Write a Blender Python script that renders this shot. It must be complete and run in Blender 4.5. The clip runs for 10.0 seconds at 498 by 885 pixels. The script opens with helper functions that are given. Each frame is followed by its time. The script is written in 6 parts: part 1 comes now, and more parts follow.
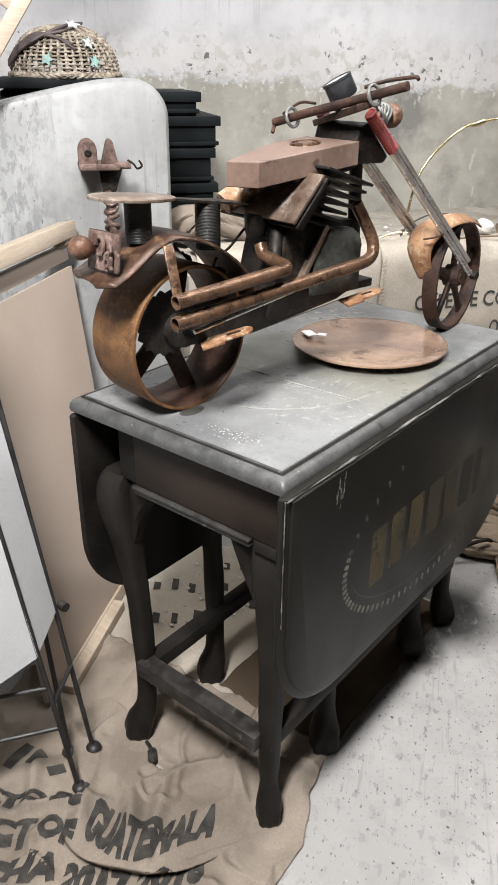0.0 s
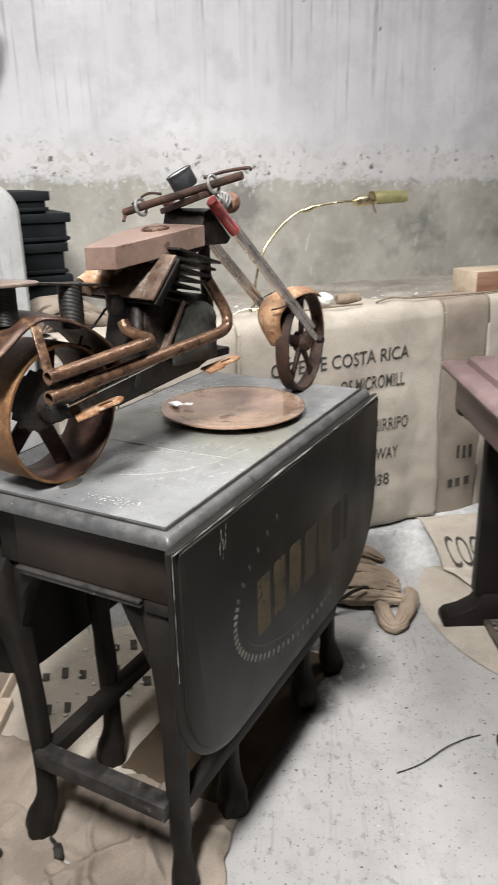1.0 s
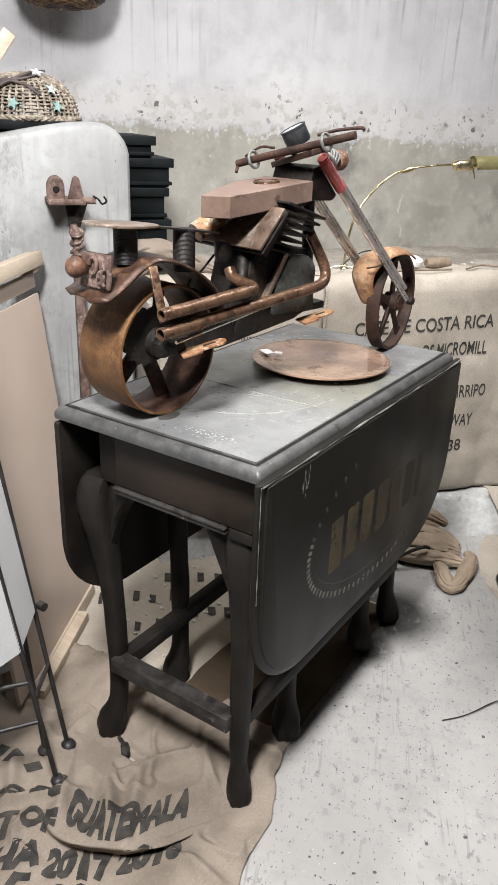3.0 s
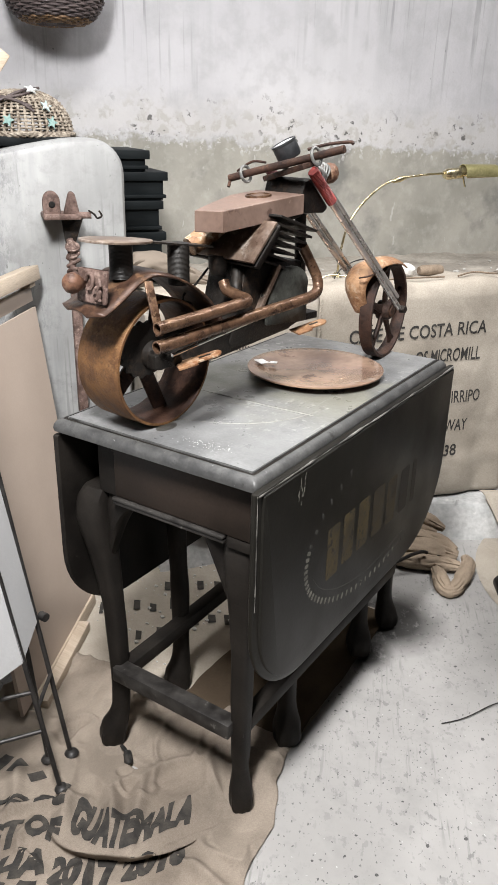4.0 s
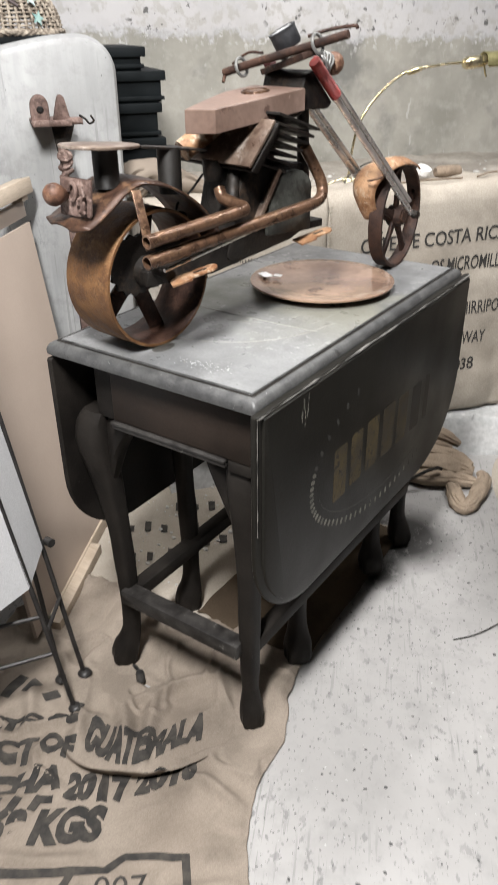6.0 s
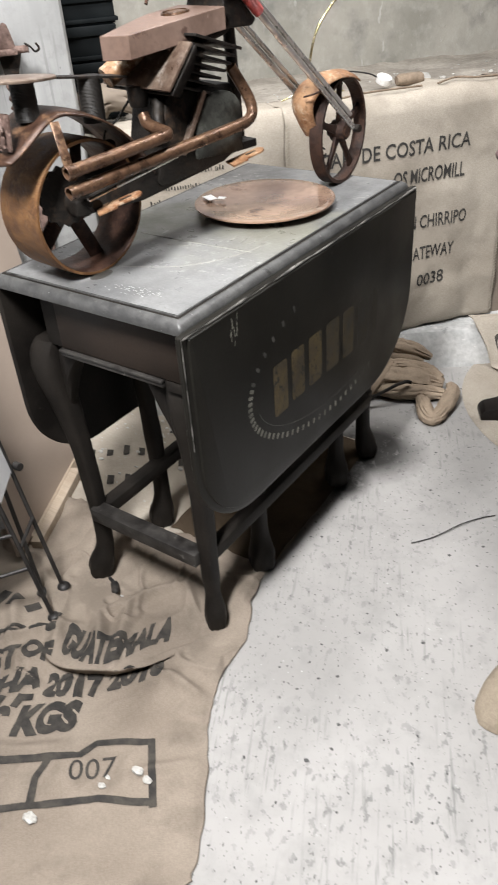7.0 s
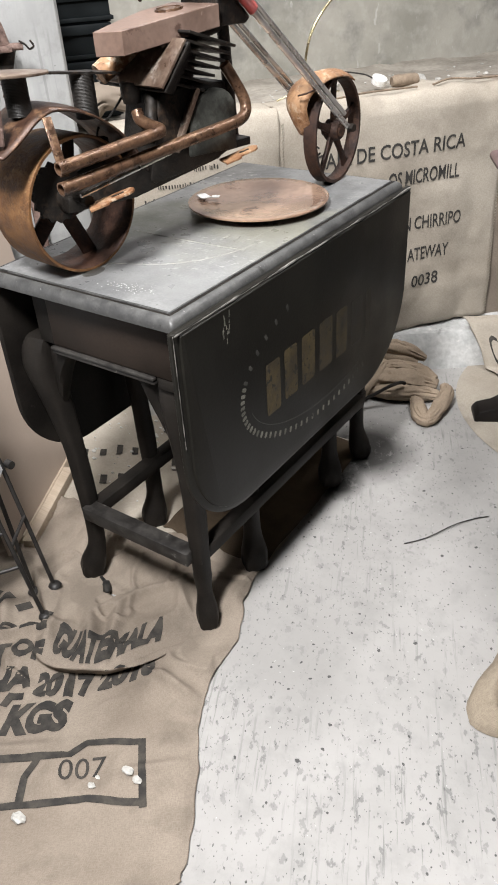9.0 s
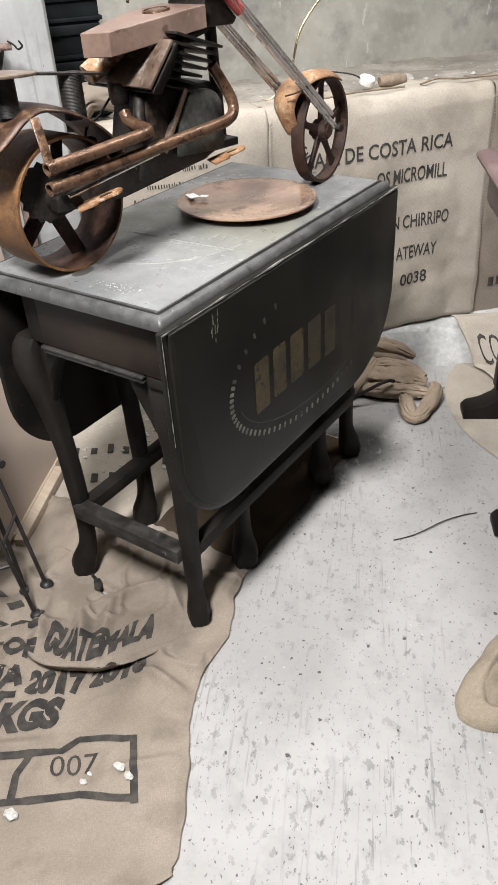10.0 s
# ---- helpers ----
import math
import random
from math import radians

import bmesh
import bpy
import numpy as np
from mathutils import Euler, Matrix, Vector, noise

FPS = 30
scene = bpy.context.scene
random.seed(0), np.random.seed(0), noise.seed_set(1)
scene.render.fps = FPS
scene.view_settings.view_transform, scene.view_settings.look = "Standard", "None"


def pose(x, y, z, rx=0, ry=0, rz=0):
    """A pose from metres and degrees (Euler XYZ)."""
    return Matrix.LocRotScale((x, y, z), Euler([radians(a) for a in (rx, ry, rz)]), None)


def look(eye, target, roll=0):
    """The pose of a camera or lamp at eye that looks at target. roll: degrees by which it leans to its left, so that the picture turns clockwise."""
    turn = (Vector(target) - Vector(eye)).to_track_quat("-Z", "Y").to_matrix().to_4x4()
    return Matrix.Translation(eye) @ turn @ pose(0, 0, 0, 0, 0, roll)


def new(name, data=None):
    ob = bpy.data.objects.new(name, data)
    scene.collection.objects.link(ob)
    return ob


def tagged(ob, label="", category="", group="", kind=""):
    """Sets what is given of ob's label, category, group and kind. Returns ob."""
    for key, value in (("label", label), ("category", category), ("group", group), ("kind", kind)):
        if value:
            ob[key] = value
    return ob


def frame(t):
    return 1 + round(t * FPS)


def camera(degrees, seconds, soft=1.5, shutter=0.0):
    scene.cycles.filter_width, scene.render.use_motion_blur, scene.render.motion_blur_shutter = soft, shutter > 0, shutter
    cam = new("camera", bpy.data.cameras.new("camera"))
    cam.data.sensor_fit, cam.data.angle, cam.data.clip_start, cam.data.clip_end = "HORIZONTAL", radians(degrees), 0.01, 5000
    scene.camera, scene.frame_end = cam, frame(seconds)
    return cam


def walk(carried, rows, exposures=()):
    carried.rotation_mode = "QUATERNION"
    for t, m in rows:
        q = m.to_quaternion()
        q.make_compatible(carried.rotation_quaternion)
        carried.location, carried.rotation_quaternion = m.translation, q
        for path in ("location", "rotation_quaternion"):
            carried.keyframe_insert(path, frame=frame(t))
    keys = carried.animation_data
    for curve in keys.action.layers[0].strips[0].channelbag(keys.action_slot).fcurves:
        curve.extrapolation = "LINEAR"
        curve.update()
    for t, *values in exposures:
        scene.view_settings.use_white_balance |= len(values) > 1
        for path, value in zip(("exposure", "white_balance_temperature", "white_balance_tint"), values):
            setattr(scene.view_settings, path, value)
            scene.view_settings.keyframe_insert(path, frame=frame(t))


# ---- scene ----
cam = camera(36.6, 10.0, shutter=0.4)
PATH = [
    (0, (0.486, -0.673, 1.217), (-0.642, 0.72, 0.33), 0.6),
    (0.5, (0.545, -0.701, 1.208), (-0.582, 0.716, 0.359), -1.7),
    (1, (0.521, -0.738, 1.205), (-0.372, 0.918, 0.527), -1.2),
    (1.2, (0.501, -0.769, 1.203), (-0.341, 0.915, 0.524), -0.3),
    (1.5, (0.48, -0.789, 1.208), (-0.396, 0.874, 0.524), 0.7),
    (2, (0.471, -0.802, 1.21), (-0.527, 0.745, 0.43), 2.5),
    (2.2, (0.493, -0.806, 1.204), (-0.515, 0.729, 0.42), 2.3),
    (3.5, (0.529, -0.84, 1.223), (-0.48, 0.698, 0.439), 2.0),
    (4, (0.537, -0.842, 1.226), (-0.475, 0.703, 0.458), 1.3),
    (4.5, (0.538, -0.846, 1.226), (-0.501, 0.683, 0.465), 1.0),
    (5, (0.53, -0.826, 1.22), (-0.514, 0.699, 0.455), 1.4),
    (5.5, (0.533, -0.812, 1.216), (-0.514, 0.708, 0.445), 0.7),
    (5.7, (0.517, -0.785, 1.207), (-0.496, 0.712, 0.352), 1.2),
    (6.8, (0.656, -0.78, 1.238), (-0.348, 0.545, 0.127), -4.7),
    (7, (0.684, -0.761, 1.232), (-0.305, 0.555, 0.097), -4.2),
    (7.5, (0.717, -0.767, 1.231), (-0.188, 0.601, 0.087), -3.0),
    (8, (0.704, -0.772, 1.24), (-0.258, 0.604, 0.153), -2.8),
    (8.5, (0.69, -0.764, 1.235), (-0.322, 0.577, 0.149), -3.2),
    (9, (0.689, -0.758, 1.223), (-0.293, 0.568, 0.093), -3.7),
    (9.5, (0.698, -0.774, 1.225), (-0.25, 0.562, 0.077), -3.5),
    (10, (0.7, -0.763, 1.227), (-0.265, 0.573, 0.094), -3.6),
]
walk(cam, [(t, look(eye, target, roll)) for t, eye, target, roll in PATH])

# ---- light ----
world = bpy.data.worlds.new("room_air")
scene.world = world
world.use_nodes = True
world.node_tree.nodes["Background"].inputs[0].default_value = (0.75, 0.8, 0.9, 1)
world.node_tree.nodes["Background"].inputs[1].default_value = 0.03


def area_lamp(name, eye, target, sx, sy, watts, colour):
    data = bpy.data.lights.new(name, "AREA")
    data.shape, data.size, data.size_y, data.energy, data.color = "RECTANGLE", sx, sy, watts, colour
    lamp = new(name, data)
    lamp.matrix_world = look(eye, target)
    return lamp


TH = radians(53.0)
U, N = Vector((math.cos(TH), math.sin(TH), 0)), Vector((-math.sin(TH), math.cos(TH), 0))


def W(u, n, z):
    """World point from metres along the back wall, towards it, and up."""
    return U * u + N * n + Vector((0, 0, z))


WALLM = Matrix.Translation((0, 0, 0)) @ Matrix.Rotation(TH, 4, "Z")
TUBE = (1.0, 0.985, 0.98)
area_lamp("unseen_ceiling_tube", (0.28, -0.86, 2.40), (0.16, 0.30, 0.70), 0.22, 0.60, 138, TUBE)
area_lamp("unseen_ceiling_tube", (-0.50, 0.40, 2.40), (-0.50, 0.40, 0.60), 0.12, 0.90, 19, TUBE)
# unseen third tube, added as fill for the right floor and back wall
area_lamp("unseen_ceiling_tube", (0.36, 1.08, 2.40), (0.36, 1.08, 0.60), 0.12, 0.90, 32, TUBE)
scene.view_settings.exposure = 0.0


# ---- materials ----
class Nodes:
    def __init__(self, name):
        self.m = bpy.data.materials.new(name)
        self.m.use_nodes = True
        self.t = self.m.node_tree
        self.b = self.t.nodes["Principled BSDF"]
        self.co = self.t.nodes.new("ShaderNodeTexCoord")

    def node(self, kind, **k):
        n = self.t.nodes.new(kind)
        for a, v in k.items():
            if a == "op":
                n.operation = v
            elif a == "blend":
                n.blend_type = v
            elif a == "dtype":
                n.data_type = v
        return n

    def link(self, a, b):
        self.t.links.new(a, b)

    def coords(self, kind="Object", scale=(1, 1, 1), rot=(0, 0, 0)):
        mp = self.node("ShaderNodeMapping")
        mp.inputs["Scale"].default_value, mp.inputs["Rotation"].default_value = scale, rot
        self.link(self.co.outputs[kind], mp.inputs["Vector"])
        return mp.outputs[0]

    def noise(self, vec, scale, detail=4.0, rough=0.55, dist=0.0):
        n = self.node("ShaderNodeTexNoise")
        n.inputs["Scale"].default_value, n.inputs["Detail"].default_value = scale, detail
        n.inputs["Roughness"].default_value, n.inputs["Distortion"].default_value = rough, dist
        self.link(vec, n.inputs["Vector"])
        return n.outputs["Fac"]

    def ramp(self, fac, lo, hi, a=0.0, b=1.0):
        n = self.node("ShaderNodeMapRange")
        for key, v in (("From Min", lo), ("From Max", hi), ("To Min", a), ("To Max", b)):
            n.inputs[key].default_value = v
        self.link(fac, n.inputs["Value"])
        return n.outputs[0]

    def math(self, op, a, b):
        n = self.node("ShaderNodeMath", op=op)
        for k, v in enumerate((a, b)):
            if isinstance(v, (int, float)):
                n.inputs[k].default_value = v
            else:
                self.link(v, n.inputs[k])
        return n.outputs[0]

    def mix(self, fac, a, b, blend="MIX"):
        n = self.node("ShaderNodeMix", dtype="RGBA", blend=blend)
        for k, v in ((0, fac), (6, a), (7, b)):
            if isinstance(v, (int, float)):
                n.inputs[k].default_value = v
            elif isinstance(v, tuple):
                n.inputs[k].default_value = (*v, 1)
            else:
                self.link(v, n.inputs[k])
        return n.outputs[2]

    def done(self, colour, rough, metal=0.0, height=None, bump=0.3, dist=0.002, spec=0.5):
        if isinstance(colour, tuple):
            self.b.inputs["Base Color"].default_value = (*colour, 1)
        else:
            self.link(colour, self.b.inputs["Base Color"])
        for key, v in (("Roughness", rough), ("Metallic", metal)):
            if isinstance(v, (int, float)):
                self.b.inputs[key].default_value = v
            else:
                self.link(v, self.b.inputs[key])
        self.b.inputs["Specular IOR Level"].default_value = spec
        if height is not None:
            n = self.node("ShaderNodeBump")
            n.inputs["Strength"].default_value, n.inputs["Distance"].default_value = bump, dist
            self.link(height, n.inputs["Height"])
            self.link(n.outputs[0], self.b.inputs["Normal"])
        return self.m


def surf(name, c1, c2, scale=8.0, rough=(0.5, 0.7), metal=0.0, bump=0.25, fine=180.0, spots=None, stretch=(1, 1, 1), spec=0.5, contrast=(0.38, 0.62), grain=0.35):
    """A mottled surface: two colours at one scale, fine grain, and spots (colour, scale, threshold)."""
    k = Nodes(name)
    v = k.coords("Object", stretch)
    big, small = k.noise(v, scale, 5), k.noise(v, fine, 3)
    col = k.mix(k.ramp(big, *contrast), c1, c2)
    col = k.mix(grain, col, k.mix(k.ramp(small, 0.3, 0.7), (0.55, 0.55, 0.55), (1.3, 1.3, 1.3)), "MULTIPLY")
    if spots:
        for colour, sc, th in spots:
            col = k.mix(k.ramp(k.noise(v, sc, 6, 0.65), th, th + 0.06), col, colour)
    return k.done(col, k.ramp(big, 0.35, 0.65, *rough), metal, k.math("ADD", small, k.math("MULTIPLY", big, 1.5)), bump, 0.0015, spec)


def floor_material():
    k = Nodes("worn_white_floor_paint")
    v = k.coords("Object")
    turned = k.coords("Object", (1, 1, 1), (0, 0, radians(-26)))
    stretched = []
    for sizes in ((1.0, 0.62, 1.0), (14.0, 0.9, 1.0)):
        mul = k.node("ShaderNodeVectorMath", op="MULTIPLY")
        k.link(turned, mul.inputs[0])
        mul.inputs[1].default_value = sizes
        stretched.append(mul.outputs[0])
    lay, streak = stretched
    big, mid = k.noise(v, 2.2, 5), k.noise(v, 16, 6, 0.65)
    col = k.mix(k.ramp(big, 0.35, 0.65), (0.302, 0.294, 0.284), (0.380, 0.370, 0.360))
    col = k.mix(k.ramp(mid, 0.50, 0.75, 0, 0.55), col, (0.25, 0.25, 0.24))
    patchy = k.ramp(k.noise(v, 3.2, 3), 0.36, 0.62)
    blot = k.math("MULTIPLY", k.ramp(k.noise(lay, 58, 3.5, 0.6), 0.585, 0.63), patchy)
    col = k.mix(k.math("MULTIPLY", blot, 0.65), col, (0.14, 0.143, 0.14))
    small = k.ramp(k.noise(lay, 150, 2.5, 0.5), 0.655, 0.69)
    col = k.mix(k.math("MULTIPLY", small, 0.75), col, (0.09, 0.09, 0.088))
    dots = k.ramp(k.noise(v, 74, 0.5, 0.4), 0.755, 0.78)
    col = k.mix(k.math("MULTIPLY", dots, 0.9), col, (0.05, 0.05, 0.05))
    flecks = k.ramp(k.noise(v, 105, 2, 0.5), 0.73, 0.76)
    col = k.mix(flecks, col, (0.50, 0.50, 0.49))
    scr = k.math("MULTIPLY", k.ramp(k.noise(streak, 7, 4, 0.6), 0.565, 0.66), k.ramp(k.noise(v, 3.0, 3), 0.48, 0.62))
    col = k.mix(k.math("MULTIPLY", scr, 0.7), col, (0.16, 0.163, 0.158))
    # oily smudges by the far table legs, deepened to paint in the table's shade
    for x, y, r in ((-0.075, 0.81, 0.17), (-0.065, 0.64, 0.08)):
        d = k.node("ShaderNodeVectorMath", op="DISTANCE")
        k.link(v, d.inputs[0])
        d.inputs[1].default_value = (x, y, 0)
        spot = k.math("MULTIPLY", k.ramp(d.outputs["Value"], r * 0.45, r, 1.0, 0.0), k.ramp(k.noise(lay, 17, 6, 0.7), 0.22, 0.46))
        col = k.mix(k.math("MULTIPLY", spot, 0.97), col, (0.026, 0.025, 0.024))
    h = k.math("SUBTRACT", k.noise(v, 40, 6, 0.6), k.math("ADD", small, blot))
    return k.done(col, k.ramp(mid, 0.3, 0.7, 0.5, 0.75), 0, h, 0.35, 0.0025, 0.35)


def wall_material():
    k = Nodes("old_whitewash_over_cement")
    v = k.coords("Object")
    sep = k.node("ShaderNodeSeparateXYZ")
    k.link(v, sep.inputs[0])
    run = k.coords("Object", (1.0, 1.0, 0.035))
    big, mid, fine = k.noise(v, 1.6, 5), k.noise(v, 9, 7, 0.65), k.noise(v, 60, 5, 0.6)
    white = k.mix(k.ramp(big, 0.35, 0.65), (0.455, 0.45, 0.468), (0.56, 0.555, 0.568))
    white = k.mix(k.ramp(mid, 0.48, 0.74, 0, 0.55), white, (0.37, 0.365, 0.37))
    white = k.mix(k.ramp(k.noise(v, 4.5, 6, 0.6), 0.50, 0.66, 0, 0.55), white, (0.39, 0.388, 0.40))
    height = k.ramp(sep.outputs[2], 1.30, 1.62)
    drip = k.math("MULTIPLY", k.ramp(k.noise(run, 62, 2, 0.5), 0.575, 0.66), k.ramp(k.noise(v, 2.6, 3), 0.46, 0.58))
    drip = k.math("MULTIPLY", drip, height)
    white = k.mix(k.math("MULTIPLY", drip, 0.8), white, (0.26, 0.26, 0.265))
    grime = k.math("MULTIPLY", k.ramp(k.noise(run, 16, 4), 0.5, 0.72), height)
    white = k.mix(k.math("MULTIPLY", grime, 0.6), white, (0.36, 0.36, 0.37))
    # bare cement below the whitewash, with an uneven edge and flakes near it
    edge = k.math("ADD", sep.outputs[2], k.ramp(mid, 0.3, 0.7, -0.030, 0.030))
    edge = k.math("ADD", edge, k.ramp(k.noise(v, 42, 4, 0.6), 0.3, 0.7, -0.012, 0.012))
    edge = k.math("ADD", edge, k.ramp(sep.outputs[0], 0.0, 1.7, 0.0, 0.040))
    bare = k.ramp(edge, 1.188, 1.212, 1.0, 0.0)
    near = k.math("MULTIPLY", k.ramp(edge, 1.205, 1.22), k.ramp(edge, 1.27, 1.36, 1.0, 0.0))
    few = k.ramp(k.noise(v, 7.5, 2), 0.46, 0.54)
    chips = k.math("MULTIPLY", k.math("MULTIPLY", k.ramp(k.noise(v, 33, 5, 0.6), 0.61, 0.625), near), few)
    pale = k.math("MULTIPLY", k.ramp(k.noise(v, 26, 6, 0.65), 0.52, 0.60), near)
    white = k.mix(k.math("MULTIPLY", near, 0.4), white, (0.50, 0.485, 0.46))
    white = k.mix(k.math("MULTIPLY", pale, 0.6), white, (0.37, 0.352, 0.322))
    white = k.mix(k.math("MULTIPLY", chips, 0.9), white, (0.10, 0.098, 0.095))
    pits = k.ramp(k.noise(v, 30, 1, 0.4), 0.765, 0.78)
    white = k.mix(k.math("MULTIPLY", pits, 0.8), white, (0.12, 0.12, 0.12))
    grey = k.mix(k.ramp(k.noise(v, 3.1, 6, 0.6), 0.36, 0.64), (0.26, 0.253, 0.222), (0.385, 0.37, 0.33))
    grey = k.mix(k.ramp(k.noise(v, 5.0, 5, 0.55), 0.53, 0.68, 0, 0.8), grey, (0.155, 0.155, 0.145))
    grey = k.mix(k.ramp(k.noise(v, 22, 5, 0.6), 0.5, 0.75, 0, 0.5), grey, (0.46, 0.445, 0.41))
    scars = k.math("MULTIPLY", k.ramp(k.noise(k.coords("Object", (30, 30, 9), (0, 0.6, 0)), 1.6, 3), 0.66, 0.70), k.ramp(mid, 0.47, 0.55))
    grey = k.mix(k.math("MULTIPLY", scars, 0.45), grey, (0.58, 0.57, 0.55))
    top = k.math("MULTIPLY", k.ramp(edge, 1.15, 1.19), k.ramp(k.noise(v, 48, 5, 0.6), 0.55, 0.60))
    grey = k.mix(k.math("MULTIPLY", top, 0.8), grey, (0.56, 0.555, 0.545))
    col = k.mix(bare, white, grey)
    h = k.math("ADD", k.math("MULTIPLY", mid, 2.0), k.math("ADD", fine, k.math("SUBTRACT", k.math("MULTIPLY", bare, -0.5), k.math("ADD", chips, pits))))
    return k.done(col, 0.85, 0, h, 0.35, 0.005, 0.2)


def slab_material():
    """White enamel with upright brush marks, thin drips and a scraped patch far from the shoulder."""
    k = Nodes("scuffed_white_enamel")
    v = k.coords("Object")
    up = k.coords("Object", (1.0, 1.0, 0.10))
    sep = k.node("ShaderNodeSeparateXYZ")
    k.link(v, sep.inputs[0])
    brush, fine = k.noise(up, 34, 5, 0.6), k.noise(up, 150, 3)
    col = k.mix(k.ramp(brush, 0.35, 0.65), (0.30, 0.305, 0.305), (0.385, 0.39, 0.385))
    col = k.mix(k.ramp(k.noise(v, 4.0, 5), 0.46, 0.66, 0, 0.6), col, (0.26, 0.262, 0.258))
    col = k.mix(k.ramp(k.noise(v, 24, 6, 0.7), 0.50, 0.66, 0, 0.55), col, (0.235, 0.235, 0.232))
    far = k.ramp(k.math("ADD", sep.outputs[0], k.ramp(k.noise(v, 5, 4), 0.3, 0.7, -0.12, 0.12)), -0.32, -0.20, 1.0, 0.0)
    scrape = k.math("MULTIPLY", k.ramp(k.noise(k.coords("Object", (1.6, 1.6, 0.7), (0, 0.35, 0)), 52, 6, 0.7), 0.50, 0.57), far)
    col = k.mix(k.math("MULTIPLY", scrape, 0.75), col, (0.19, 0.195, 0.20))
    drip = k.math("MULTIPLY", k.ramp(k.noise(k.coords("Object", (1.0, 1.0, 0.02)), 85, 1.5), 0.640, 0.675), k.ramp(k.noise(v, 5, 2), 0.44, 0.52))
    col = k.mix(k.math("MULTIPLY", drip, 0.6), col, (0.22, 0.22, 0.22))
    specks = k.ramp(k.noise(k.coords("Object", (1, 1, 0.5)), 80, 2, 0.5), 0.71, 0.725)
    col = k.mix(k.math("MULTIPLY", specks, 0.85), col, (0.07, 0.07, 0.07))
    return k.done(col, k.ramp(brush, 0.3, 0.7, 0.38, 0.6), 0, k.math("ADD", brush, k.math("SUBTRACT", fine, scrape)), 0.3, 0.0015, 0.5)


def burlap(name, c1, c2, stain=0.5, kind="UV"):
    k = Nodes(name)
    warp, weft = k.coords(kind, (620, 110, 160)), k.coords(kind, (110, 620, 160))
    v = k.coords(kind)
    a, b = k.noise(warp, 1, 1), k.noise(weft, 1, 1)
    weave = k.math("MAXIMUM", a, b)
    big = k.noise(v, 3.5, 4)
    col = k.mix(k.ramp(big, 0.35, 0.65), c1, c2)
    col = k.mix(k.ramp(k.noise(v, 9, 5), 0.52, 0.75, 0, stain), col, tuple(x * 0.6 for x in c1))
    col = k.mix(0.5, col, k.mix(k.ramp(weave, 0.42, 0.66), (0.70, 0.69, 0.67), (1.10, 1.10, 1.10)), "MULTIPLY")
    return k.done(col, 0.95, 0, k.math("ADD", weave, k.noise(v, 45, 3)), 0.35, 0.0014, 0.1)


def rust(name, dark, mid, light, amount=0.8, rough=(0.5, 0.8), metal=0.25, scale=30.0, bump=0.6):
    """Scaly rust: dark scale, middle brown and pale bloom at three sizes."""
    k = Nodes(name)
    v = k.coords("Object")
    wide, n1, n2, n3 = k.noise(v, 9, 4), k.noise(v, scale, 8, 0.7), k.noise(v, scale * 2.6, 6, 0.7), k.noise(v, scale * 6, 4, 0.6)
    col = k.mix(k.ramp(n1, 0.40, 0.58), dark, mid)
    col = k.mix(k.math("MULTIPLY", k.ramp(n2, 0.50, 0.62, 0, amount), k.ramp(wide, 0.40, 0.58)), col, light)
    col = k.mix(k.ramp(n3, 0.55, 0.68, 0, 0.5), col, tuple(x * 0.5 for x in dark))
    col = k.mix(k.ramp(k.noise(v, 14, 5, 0.6), 0.52, 0.68, 0, 0.55), col, dark)
    return k.done(col, k.ramp(n1, 0.35, 0.65, *rough), metal, k.math("ADD", n2, k.math("ADD", n1, n3)), bump, 0.0016, 0.4)


def wood(name, c1, c2, stretch=(3, 40, 40), rough=(0.45, 0.65)):
    return surf(name, c1, c2, 1.3, rough, 0, 0.2, 14, stretch=stretch)


M_FLOOR, M_WALL = floor_material(), wall_material()
# for the unseen walls and ceiling: albedo set low to cut bounce light
M_PLAIN = surf("dark_unseen_room_wall", (0.085, 0.085, 0.083), (0.12, 0.12, 0.117), 3)
M_CEMENT = surf("dusty_cement", (0.30, 0.272, 0.235), (0.43, 0.395, 0.345), 7, (0.85, 0.95), bump=0.6, fine=60, spots=[((0.58, 0.56, 0.52), 30, 0.67), ((0.15, 0.138, 0.12), 19, 0.66)], spec=0.2)
M_PLINTH = surf("worn_plinth_paint", (0.40, 0.405, 0.40), (0.54, 0.54, 0.53), 12, (0.8, 0.95), bump=0.5, fine=70, spots=[((0.25, 0.25, 0.245), 18, 0.62), ((0.62, 0.61, 0.59), 26, 0.62)], spec=0.25)
M_BURLAP = burlap("pale_jute_weave", (0.335, 0.297, 0.248), (0.445, 0.402, 0.343), 0.5)
M_BURLAP2 = burlap("dusty_jute_weave", (0.213, 0.177, 0.144), (0.300, 0.254, 0.209), 0.6)
M_BURLAP3 = burlap("brown_jute_weave", (0.25, 0.195, 0.145), (0.33, 0.265, 0.20), 0.3, "Object")
# brown jute with the shade under the table put into its colour
M_BURLAP5 = burlap("shade_darkened_jute_weave", (0.060, 0.044, 0.030), (0.098, 0.073, 0.050), 0.6)
M_BURLAP4 = burlap("grimy_jute_weave", (0.225, 0.185, 0.14), (0.34, 0.288, 0.225), 0.9)
M_INK = surf("faded_stencil_ink", (0.020, 0.019, 0.018), (0.050, 0.046, 0.041), 30, (0.8, 0.9), fine=300)
M_INK2 = surf("worn_grey_stencil_ink", (0.022, 0.020, 0.018), (0.060, 0.053, 0.045), 40, (0.85, 0.95), fine=260)
